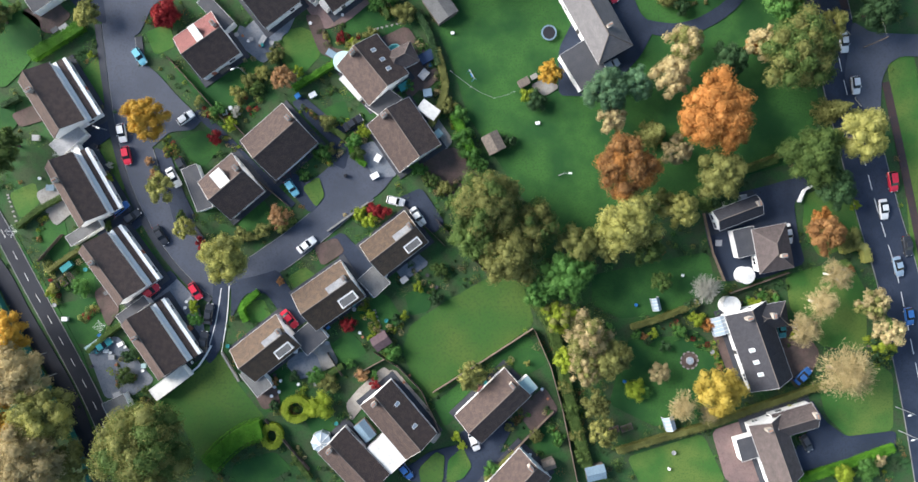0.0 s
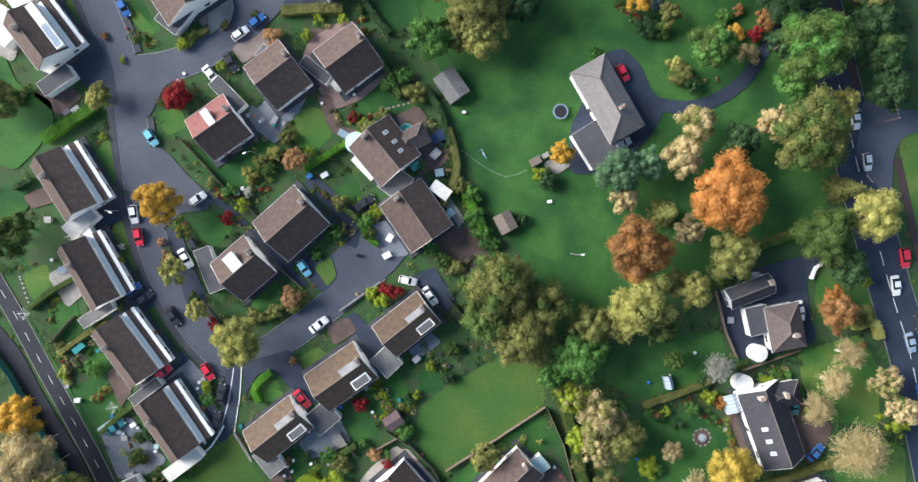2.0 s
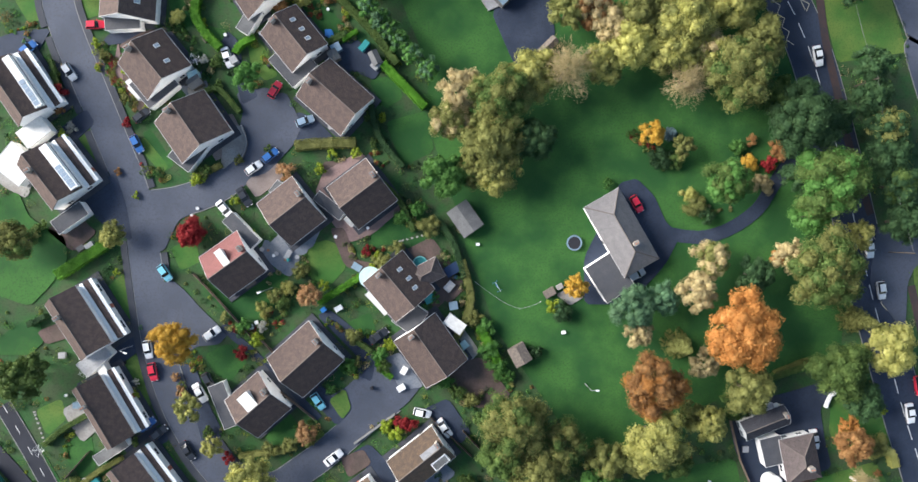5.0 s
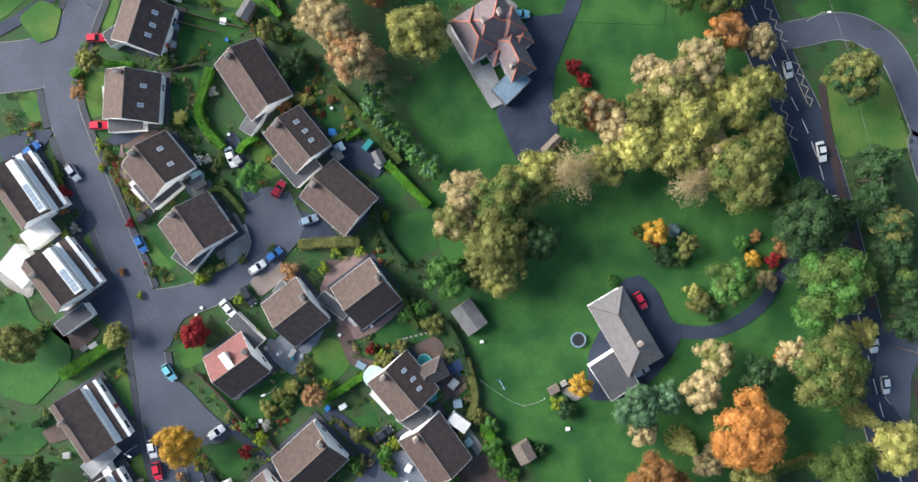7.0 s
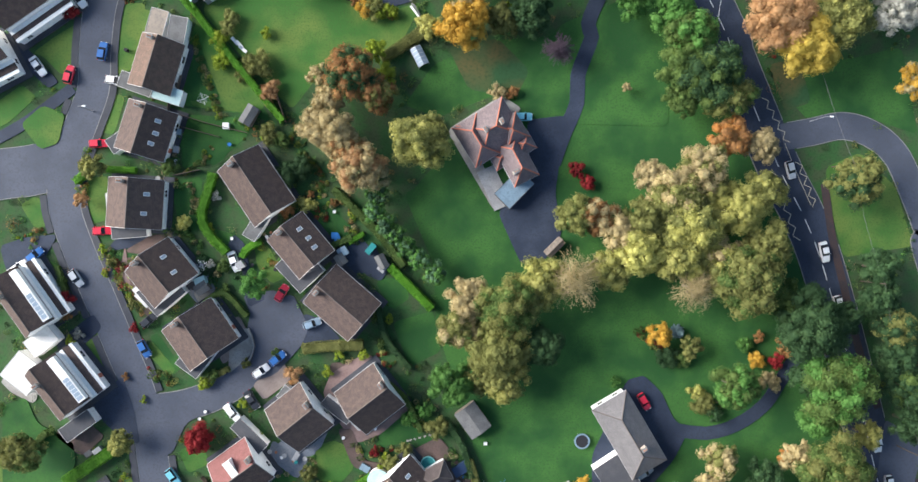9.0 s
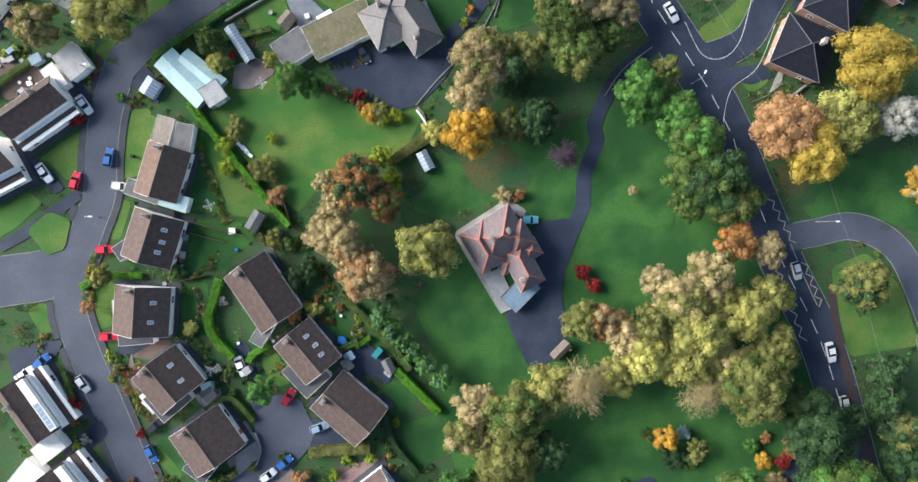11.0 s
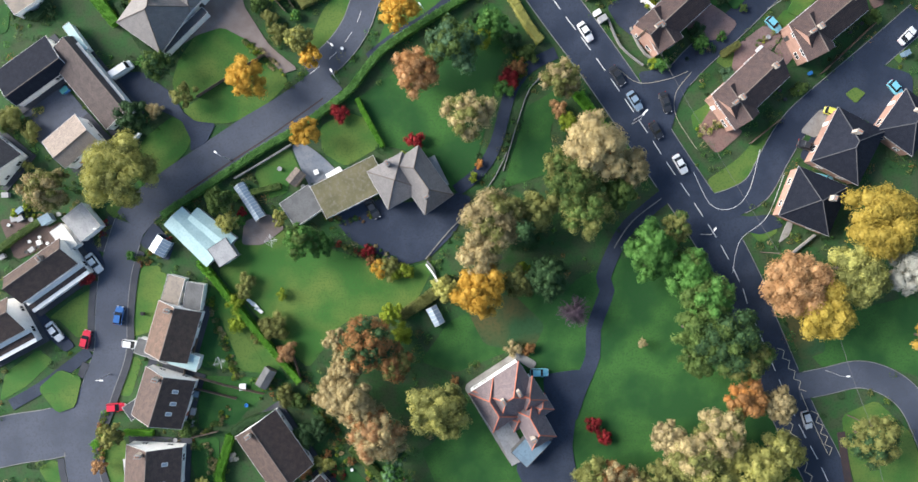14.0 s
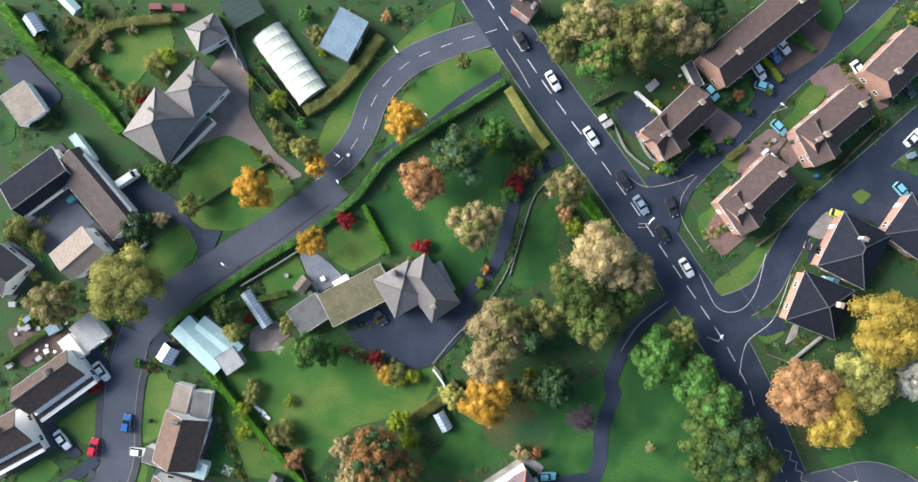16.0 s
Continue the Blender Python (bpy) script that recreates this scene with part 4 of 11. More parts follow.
def wheelie_bin(x, y, rot, mat):
    ob = thing("wheelie_bin", x, y, rot, "plastic wheelie bin beside a house wall", "bin", "wheelie bins")
    bm = bmesh.new()
    slab([(-0.3, -0.3, 1.0), (0.3, -0.3, 1.0), (0.3, 0.3, 1.0), (-0.3, 0.3, 1.0)], (0, 0, -0.95), bm)
    part("body", bm, M[mat], ob)
    part("lid", box(-0.33, 0.36, -0.32, 0.32, 1.0, 1.08, 0.02), M[mat], ob)
    for sy in (-0.27, 0.27):
        part("wheel", rod((-0.28, sy - 0.03, 0.1), (-0.28, sy + 0.03, 0.1), 0.1, sides=10), M["tyre"], ob)
    return ob


def swing(x, y, rot):
    ob = thing("swing_frame", x, y, rot, "small blue and white garden swing frame", "swing")
    for s in (-1, 1):
        for t in (-1, 1):
            part("leg", rod((s * 1.1, t * 0.6, 0), (s * 1.0, 0, 1.9), 0.035, sides=6), M["blue_plastic"], ob)
    part("beam", rod((-1.1, 0, 1.9), (1.1, 0, 1.9), 0.04, sides=6), M["white"], ob)
    for u in (-0.5, 0.4):
        part("rope", rod((u, 0, 0.5), (u, 0, 1.88), 0.015, sides=4), M["white"], ob)
    part("seat", box(-0.52, 0.42, -0.12, 0.12, 0.46, 0.5), M["blue_plastic"], ob)
    return ob


# ---------------------------------------------------------------- vehicles, fences, street furniture
PAINT = {}
CARS = {}


def paint(colour):
    if colour not in PAINT:
        c = {"white": (0.72, 0.72, 0.71), "red": (0.58, 0.02, 0.045), "blue": (0.03, 0.12, 0.34), "ltblue": (0.16, 0.45, 0.55), "dark": (0.025, 0.027, 0.032), "silver": (0.42, 0.44, 0.46),
             "yellow": (0.62, 0.62, 0.10), "teal": (0.02, 0.18, 0.2), "bluegrey": (0.22, 0.30, 0.38)}[colour]
        PAINT[colour] = plain("car_paint_" + colour, c, 0.32, 0.0, 0.8)
    return PAINT[colour]


def loft(rows):
    """A closed skin over cross-sections (lists of points of equal length)."""
    bm = bmesh.new()
    v = [[bm.verts.new(p) for p in row] for row in rows]
    n = len(rows[0])
    for a, b in zip(v, v[1:]):
        for k in range(n):
            bm.faces.new((a[k], a[(k + 1) % n], b[(k + 1) % n], b[k]))
    bm.faces.new(v[0])
    bm.faces.new(v[-1][::-1])
    return bm


def car(x, y, rot, colour, kind="hatchback"):
    key = (colour, kind)
    if key in CARS:
        return copy_thing(CARS[key], pose(x, y, 0.13, 0, 0, rot))
    L, W, H = {"hatchback": (3.95, 1.74, 1.46), "saloon": (4.5, 1.8, 1.44), "van": (5.0, 1.95, 2.0), "suv": (4.4, 1.84, 1.65)}[kind]
    words = {"ltblue": "light blue", "dark": "black", "bluegrey": "blue-grey"}.get(colour, colour)
    ob = thing("van" if kind == "van" else "car", x, y, rot, f"{words} {kind} with dark windows parked on asphalt", "van" if kind == "van" else "car", "parked cars", 0.13)
    h = L / 2
    deck = H * 0.62
    prof = [(-h, 0.80, 0.35, deck * 0.82), (-h + 0.12, 0.95, 0.25, deck * 0.97), (-h * 0.5, 1.0, 0.2, deck * 1.02), (h * 0.35, 1.0, 0.2, deck), (h * 0.72, 0.97, 0.2, deck * 0.9), (h - 0.12, 0.88, 0.25, deck * 0.74), (h, 0.7, 0.35, deck * 0.6)]
    rows = []
    for px, wf, z0, z1 in prof:
        w = W / 2 * wf
        rows.append([(px, -w * 0.94, z0), (px, w * 0.94, z0), (px, w, (z0 + z1) / 2), (px, w * 0.97, z1 - 0.1), (px, w * 0.86, z1), (px, -w * 0.86, z1), (px, -w * 0.97, z1 - 0.1), (px, -w, (z0 + z1) / 2)])
    part("body", loft(rows), paint(colour), ob)
    b0, b1, t0, t1 = {"hatchback": (-h + 0.12, h * 0.42, -h + 0.55, h * 0.06), "saloon": (-h * 0.72, h * 0.42, -h * 0.42, h * 0.1), "van": (-h + 0.05, h * 0.72, -h + 0.12, h * 0.5), "suv": (-h + 0.08, h * 0.45, -h + 0.4, h * 0.12)}[kind]
    w0, w1 = W / 2 * 0.88, W / 2 * 0.70
    cab = bmesh.new()
    low = [cab.verts.new(p) for p in ((b0, -w0, deck - 0.03), (b1, -w0 * 0.94, deck - 0.06), (b1, w0 * 0.94, deck - 0.06), (b0, w0, deck - 0.03))]
    top = [cab.verts.new(p) for p in ((t0, -w1, H - 0.05), (t1, -w1, H - 0.05), (t1, w1, H - 0.05), (t0, w1, H - 0.05))]
    cab.faces.new(low[::-1])
    cab.faces.new(top)
    for k in range(4):
        cab.faces.new((low[k], low[(k + 1) % 4], top[(k + 1) % 4], top[k]))
    part("window_band", cab, M["car_glass"] if kind != "van" else paint(colour), ob)
    roof = box(t0 - 0.04, t1 + 0.06, -w1 - 0.03, w1 + 0.03, H - 0.055, H, 0.025)
    part("roof", roof, paint(colour), ob)
    if kind == "van":
        part("windscreen", slab([(b1 + 0.02, -w0 * 0.85, deck), (b1 + 0.02, w0 * 0.85, deck), (t1 + 0.1, w1 * 0.9, H - 0.15), (t1 + 0.1, -w1 * 0.9, H - 0.15)], (0.03, 0, 0.02)), M["car_glass"], ob)
    for sx in (-0.62, 0.64):
        for sy in (-1, 1):
            tyre = part("wheel", rod((sx * h, sy * (W / 2 - 0.2), 0.31), (sx * h, sy * (W / 2 + 0.01), 0.31), 0.31, sides=12), M["tyre"], ob)
            part("rim", rod((sx * h, sy * (W / 2 + 0.01), 0.31), (sx * h, sy * (W / 2 + 0.025), 0.31), 0.2, sides=10), M["rim"], tyre)
    for sy in (-1, 1):
        part("headlight", box(h - 0.16, h + 0.005, sy * W * 0.3 - 0.16, sy * W * 0.3 + 0.16, deck * 0.56, deck * 0.72), M["lamp_clear"], ob)
        part("tail_light", box(-h - 0.01, -h + 0.1, sy * W * 0.36 - 0.1, sy * W * 0.36 + 0.1, deck * 0.6, deck * 0.85), M["lamp_red"], ob)
        part("mirror", box(b1 - 0.45, b1 - 0.3, sy * (W / 2 + 0.08) - 0.08, sy * (W / 2 + 0.08) + 0.08, deck, deck + 0.13), paint(colour), ob)
    CARS[key] = ob
    return ob


def fence(points, height=1.5, mat="fence", label="weathered brown board fence between gardens", category="fence"):
    pts = [np.array(p, float) for p in points]
    o = pts[0]
    ob = thing("fence", float(o[0]), float(o[1]), 0, label, category)
    for a, b in zip(pts, pts[1:]):
        a, b = a - o, b - o
        L = float(np.linalg.norm(b - a))
        n = max(1, round(L / 2.0))
        rot = math.degrees(math.atan2(b[1] - a[1], b[0] - a[0]))
        for i in range(n):
            p = a + (b - a) * i / n
            q = part("post", box(-0.06, 0.06, -0.06, 0.06, -0.2, height + 0.08), M[mat], ob)
            q.matrix_basis = pose(p[0], p[1], 0, 0, 0, rot)
            q = part("panel", box(0.07, L / n - 0.07, -0.03, 0.03, 0.05, height), M[mat], ob)
            q.matrix_basis = pose(p[0], p[1], 0, 0, 0, rot)
    return ob


def garden_wall(points, height=0.9, width=0.25, mat="stone_wall", label="low grey garden wall along a plot"):
    o = points[0]
    ob = thing("garden_wall", o[0], o[1], 0, label, "wall")
    loc = [(p[0] - o[0], p[1] - o[1]) for p in points]
    part("masonry", strip(loc, width, height, height + 0.2), M[mat], ob)
    part("coping", strip(loc, width + 0.08, height + 0.06, 0.055), M["kerb" if mat != "white" else "white"], ob)
    return ob


def dashes(owner, points, dash, gap, width, mat="marking", offset=0.0, z=0.165):
    """Painted dashes along a road, each a thin piece of its own."""
    pts = spline(points, 0.5)
    pos, i, on = 0.0, 0, []
    d = [0.0]
    for a, b in zip(pts, pts[1:]):
        d.append(d[-1] + float(np.linalg.norm(b - a)))
    xs, ys = [p[0] for p in pts], [p[1] for p in pts]
    while pos + dash < d[-1]:
        x0, x1 = np.interp(pos, d, xs), np.interp(pos + dash, d, xs)
        y0, y1 = np.interp(pos, d, ys), np.interp(pos + dash, d, ys)
        a = math.degrees(math.atan2(y1 - y0, x1 - x0))
        q = part("road_marking", box(-dash / 2, dash / 2, -width / 2 + offset, width / 2 + offset, -0.03, 0.004), M[mat], owner)
        q.matrix_basis = pose((x0 + x1) / 2, (y0 + y1) / 2, z, 0, 0, a)
        pos += dash + gap


def zigzag(owner, a, b, n, amp, width=0.14, z=0.168, mat="marking_cream"):
    a, b = Vector((*a, 0)), Vector((*b, 0))
    side = Vector((-(b - a).y, (b - a).x, 0)).normalized() * amp
    pts = [a + (b - a) * i / n + side * (1 if i % 2 else -1) for i in range(n + 1)]
    for p, q in zip(pts, pts[1:]):
        m = (p + q) / 2
        k = part("road_marking", box(-(q - p).length / 2, (q - p).length / 2, -width / 2, width / 2, -0.03, 0.004), M[mat], owner)
        k.matrix_basis = pose(m.x, m.y, z, 0, 0, math.degrees(math.atan2(q.y - p.y, q.x - p.x)))


def lamp_post(x, y, rot, height=6.0):
    ob = thing("street_lamp", x, y, rot, "pale steel street lamp on a verge", "street lamp", "street lamps")
    part("base", rod((0, 0, -0.1), (0, 0, 1.1), 0.11, sides=10), M["steel"], ob)
    part("pole", rod((0, 0, 1.1), (0, 0, height), 0.075, 0.05, 10), M["steel"], ob)
    part("arm", rod((0, 0, height - 0.04), (1.1, 0, height + 0.12), 0.045, sides=8), M["steel"], ob)
    part("lantern", box(0.9, 1.65, -0.16, 0.16, height + 0.05, height + 0.22, 0.04), M["white"], ob)
    return ob


def trampoline(x, y, r):
    ob = thing("trampoline", x, y, 0, "round garden trampoline with blue rim and black mat", "trampoline")
    ring = bmesh.new()
    n = 28
    for i in range(n):
        a, b = 6.28319 * i / n, 6.28319 * (i + 1) / n
        slab([(r * math.cos(a), r * math.sin(a), 0.82), (r * math.cos(b), r * math.sin(b), 0.82), ((r - 0.35) * math.cos(b), (r - 0.35) * math.sin(b), 0.82), ((r - 0.35) * math.cos(a), (r - 0.35) * math.sin(a), 0.82)], (0, 0, -0.06), ring)
    part("rim", ring, M["felt_blue"], ob)
    part("mat", rod((0, 0, 0.76), (0, 0, 0.79), r - 0.33, sides=28), M["black_mat"], ob)
    for i in range(6):
        a = 6.28319 * i / 6
        part("leg", rod((r * 0.93 * math.cos(a), r * 0.93 * math.sin(a), 0), (r * 0.93 * math.cos(a), r * 0.93 * math.sin(a), 0.76), 0.03, sides=6), M["steel"], ob)
    return ob


def lounger(x, y, rot):
    ob = thing("sun_lounger", x, y, rot, "white plastic sun lounger on the lawn", "lounger", "loungers on the lawn")
    part("seat", box(-0.3, 0.95, -0.32, 0.32, 0.28, 0.36, 0.02), M["white"], ob)
    b = part("backrest", box(-0.75, 0.0, -0.32, 0.32, 0.0, 0.07, 0.02), M["white"], ob)
    b.matrix_basis = pose(-0.28, 0, 0.33, 0, 35, 0)
    for sx in (-0.2, 0.85):
        for sy in (-0.26, 0.26):
            part("leg", box(sx - 0.04, sx + 0.04, sy - 0.04, sy + 0.04, 0, 0.28), M["white"], ob)
    return ob


def polytunnel(x, y, rot, L, W, h=2.4):
    ob = thing("polytunnel", x, y, rot, "long pale polytunnel with hooped sheeting", "polytunnel")
    n, k = 7, 10
    for i in range(n):
        u0, u1 = -L / 2 + L * i / n, -L / 2 + L * (i + 1) / n
        rows = []
        for u, s in ((u0, 1.0), ((u0 + u1) / 2, 0.97), (u1, 1.0)):
            rows.append([(u, -W / 2 * math.cos(3.14159 * j / k) * s, h * math.sin(3.14159 * j / k) ** 0.8 * s + 0.01) for j in range(k + 1)])
        part("sheet", loft(rows), M["tarp"], ob)
    for i in range(n + 1):
        u = -L / 2 + L * i / n
        bm = bmesh.new()
        p = [(u, -W / 2 * 1.01 * math.cos(3.14159 * j / k), h * 1.01 * math.sin(3.14159 * j / k) ** 0.8 + 0.02) for j in range(k + 1)]
        for a, b in zip(p, p[1:]):
            rod(a, b, 0.05, sides=5, bm=bm)
        part("hoop", bm, M["white"], ob)
    return ob


def net_cage(x, y, rot, L, W, h=2.2):
    ob = thing("fruit_cage", x, y, rot, "dark green netted fruit cage with posts", "fruit cage")
    n = 5
    for i in range(n + 1):
        u = -L / 2 + L * i / n
        bm = rod((u, -W / 2, 0), (u, -W / 2, h), 0.05, sides=6)
        rod((u, -W / 2, h), (u, W / 2, h), 0.04, sides=6, bm=bm)
        rod((u, W / 2, h), (u, W / 2, 0), 0.05, sides=6, bm=bm)
        part("hoop", bm, M["fence_teal"], ob)
    part("net", box(-L / 2, L / 2, -W / 2, W / 2, h - 0.02, h + 0.0, 0.0), M["net"], ob)
    return ob


def clutter(x, y, rot, w, d, h, mat, name, label, category):
    """A small garden thing with a body, a lid and feet."""
    ob = thing(name, x, y, rot, label, category)
    part("body", box(-w / 2, w / 2, -d / 2, d / 2, -0.02, h * 0.88, min(w, d, h) * 0.08), M[mat], ob)
    part("top", box(-w / 2 - 0.04, w / 2 + 0.04, -d / 2 - 0.04, d / 2 + 0.04, h * 0.88, h, 0.015), M[mat], ob)
    return ob


def pot(x, y, r, h, mat, label, name="plant_pot", category="plant pot", sides=12, z=0.0):
    """A turned vessel: tapered body, rolled rim and a sunken filling."""
    bm = bmesh.new()
    rings = []
    for rr, zz in ((r * 0.72, -0.02), (r * 0.9, h * 0.7), (r, h * 0.86), (r, h), (r * 0.84, h), (r * 0.8, h * 0.84)):
        rings.append([bm.verts.new((rr * math.cos(6.28319 * i / sides), rr * math.sin(6.28319 * i / sides), zz)) for i in range(sides)])
    for a, b in zip(rings, rings[1:]):
        for i in range(sides):
            bm.faces.new((a[i], a[(i + 1) % sides], b[(i + 1) % sides], b[i]))
    bm.faces.new(rings[0][::-1])
    bm.faces.new(rings[-1])
    ob = part(name, bm, M[mat])
    ob.matrix_basis = pose(x, y, z)
    return tagged(ob, label, category, "pots and planters")


def raised_bed(x, y, rot, L, W, leaf="green"):
    ob = thing("raised_bed", x, y, rot, "timber-edged raised vegetable bed in a back garden", "raised bed", "raised beds")
    for x0, x1, y0, y1 in ((-L / 2, L / 2, -W / 2, -W / 2 + 0.12), (-L / 2, L / 2, W / 2 - 0.12, W / 2), (-L / 2, -L / 2 + 0.12, -W / 2 + 0.12, W / 2 - 0.12), (L / 2 - 0.12, L / 2, -W / 2 + 0.12, W / 2 - 0.12)):
        part("board", box(x0, x1, y0, y1, -0.05, 0.34), M["shed_wood"], ob)
    part("soil", box(-L / 2 + 0.12, L / 2 - 0.12, -W / 2 + 0.12, W / 2 - 0.12, -0.05, 0.28), M["brown_paving"], ob)
    rng = np.random.default_rng(int(abs(x * 10) + abs(y * 10)))
    n = int(L * W * 26)
    c = np.stack([rng.uniform(-0.42, 0.42, n) * L, rng.uniform(-0.4, 0.4, n) * W, rng.uniform(0.3, 0.5, n)], 1)
    part("crops", leaf_mesh("crops", cards(c, np.tile((0.0, 0.0, 1.0), (n, 1)), 0.22, 0.14, rng, 0.6), LEAF[leaf]), None, ob)
    return ob


def fountain(x, y, r):
    ob = thing("fountain", x, y, 0, "round stone fountain in a brown circular bed", "fountain")
    ring = [(math.cos(6.28319 * i / 22), math.sin(6.28319 * i / 22)) for i in range(22)]
    part("bed", slab([(r * a, r * b, 0.06) for a, b in ring], (0, 0, -0.2)), M["brown_paving"], ob, "brown soil bed")
    for i, (a, b) in enumerate(ring[::2]):
        st = part("edging_stone", box(-0.3, 0.3, -0.16, 0.16, -0.05, 0.16, 0.04), M["stone_wall"], ob)
        st.matrix_basis = pose(r * a, r * b, 0, 0, 0, 90 + 360 * i / 11)
    part("basin", rod((0, 0, 0), (0, 0, 0.5), r * 0.42, r * 0.46, 18), M["felt_pale"], ob)
    part("water", rod((0, 0, 0.5), (0, 0, 0.52), r * 0.36, sides=18), M["skyglass"], ob)
    part("spout", rod((0, 0, 0.5), (0, 0, 1.1), 0.12, 0.08, 8), M["felt_pale"], ob)
    return ob


def cable(points, height):
    ob = thing("overhead_cable", points[0][0], points[0][1], 0, "thin overhead cable strung beside the main road", "cable")
    o = points[0]
    for (ax, ay), (bx, by) in zip(points, points[1:]):
        rows = []
        for i in range(17):
            t = i / 16
            px, py, pz = ax + (bx - ax) * t - o[0], ay + (by - ay) * t - o[1], height - 1.2 * 4 * t * (1 - t)
            rows.append([(px - 0.03, py, pz), (px, py, pz + 0.03), (px + 0.03, py, pz), (px, py, pz - 0.03)])
        part("wire", loft(rows), M["felt_grey"], ob)
    for (ax, ay) in points:
        part("pole", rod((ax - o[0], ay - o[1], -0.2), (ax - o[0], ay - o[1], height + 0.3), 0.13, 0.09), M["bark"], ob)
    return ob



# ---------------------------------------------------------------- ground, roads, lawns
ground = tagged(part("ground", box(-1500, 1500, -1500, 1500, -2.0, 0.0), M["ground"]), "dark garden soil and rough grass between the plots", "ground", kind="structure")
patch("lush", [(-87.6, -1.5), (-82.6, 2.4), (-80.4, -1.4), (-85.1, -7.1)])
patch("lush", [(-81.4, -7.0), (-77.6, -5.1), (-74.5, -10.7), (-78.2, -14.6)])
patch("lush", [(-83.2, -17.2), (-74.5, -15.2), (-71.4, -20.8), (-76.3, -25.9), (-78.8, -25.3)])
patch("mown", [(-93.2, 6.6), (-87.6, 9.2), (-86.4, 4.8), (-90.7, 1.0)])
patch("lush", [(-40.5, -32.0), (-33.6, -30.0), (-30.4, -34.5), (-32.2, -39.6), (-38.6, -40.3)])
patch("lush", [(-19.8, -16.5), (-12.2, -13.9), (-8.3, -19.6), (-14.6, -24.1), (-18.4, -21.6)])
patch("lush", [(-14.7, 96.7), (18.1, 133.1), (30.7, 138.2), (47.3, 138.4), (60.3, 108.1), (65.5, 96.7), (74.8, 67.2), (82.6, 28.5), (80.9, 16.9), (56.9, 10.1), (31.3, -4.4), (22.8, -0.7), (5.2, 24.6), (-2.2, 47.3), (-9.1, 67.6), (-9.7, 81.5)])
patch("lush", [(-60.5, 130.2), (-58.7, 132.0), (-43.4, 111.6), (-49.6, 113.5), (-62.9, 115.3), (-62.1, 124.0)])
patch("lush", [(-62.9, 113.4), (-52.0, 112.9), (-48.3, 111.0), (-55.8, 102.3), (-62.2, 105.1)])
patch("lush", [(-59.9, 35.8), (-51.2, 25.7), (-44.3, 27.6), (-38.6, 35.9), (-44.9, 39.6), (-46.2, 32.1), (-51.2, 31.4)])
patch("lush", [(-37.1, 93.4), (-32.7, 94.9), (-26.2, 88.5), (-30.5, 86.4)])
patch("mown", [(-48.0, 86.0), (-44.9, 85.4), (-41.4, 78.6), (-44.3, 77.3), (-47.4, 81.0)])
patch("lush", [(-11.6, 41.0), (-9.0, 42.9), (-6.5, 41.0), (-7.8, 39.1), (-10.7, 39.1)])
patch("lush", [(-22.3, 43.5), (-14.8, 49.2), (-11.0, 49.9), (-10.3, 46.1), (-14.7, 42.9), (-19.8, 42.2)])
patch("mown", [(-93.0, 81.2), (-90.3, 82.1), (-88.4, 78.8), (-89.4, 76.3), (-91.8, 77.1)])
patch("lush", [(-86.0, 62.0), (-81.1, 67.3), (-79.0, 59.6), (-80.9, 58.9), (-83.3, 58.9)])
patch("lush", [(-83.3, 57.7), (-79.4, 58.9), (-77.5, 56.5), (-80.3, 54.3)])
patch("lush", [(-70.3, 65.9), (-68.5, 66.9), (-63.5, 59.4), (-65.4, 57.8)])
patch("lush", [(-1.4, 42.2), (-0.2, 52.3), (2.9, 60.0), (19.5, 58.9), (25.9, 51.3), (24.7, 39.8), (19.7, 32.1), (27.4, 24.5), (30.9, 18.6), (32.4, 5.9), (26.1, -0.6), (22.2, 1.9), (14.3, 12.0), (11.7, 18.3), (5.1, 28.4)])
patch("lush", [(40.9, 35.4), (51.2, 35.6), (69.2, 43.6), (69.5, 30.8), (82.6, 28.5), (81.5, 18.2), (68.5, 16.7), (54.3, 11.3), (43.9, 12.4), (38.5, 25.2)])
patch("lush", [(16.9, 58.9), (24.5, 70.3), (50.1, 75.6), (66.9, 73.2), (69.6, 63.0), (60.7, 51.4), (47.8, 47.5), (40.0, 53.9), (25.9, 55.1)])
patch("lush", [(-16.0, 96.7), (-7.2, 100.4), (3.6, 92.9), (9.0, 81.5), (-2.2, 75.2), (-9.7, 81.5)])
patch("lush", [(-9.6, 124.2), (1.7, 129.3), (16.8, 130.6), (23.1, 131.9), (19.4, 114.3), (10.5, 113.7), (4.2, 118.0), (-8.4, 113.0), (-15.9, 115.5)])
patch("leafy", [(-6.5, 128.0), (4.2, 129.9), (11.1, 123.1), (8.0, 117.0), (-2.1, 119.0)])
patch("mown", [(-56.6, 141.1), (-46.6, 144.7), (-29.3, 138.1), (-19.4, 135.4), (-11.8, 137.7), (-17.0, 127.7), (-32.1, 124.3), (-39.8, 114.4), (-48.3, 123.4), (-58.5, 134.9)])
patch("rough", [(-8.5, -26.6), (-7.0, -20.9), (0.6, -15.7), (12.0, -9.1), (17.6, -11.6), (20.4, -20.2), (-2.3, -37.4), (-5.8, -33.7)])
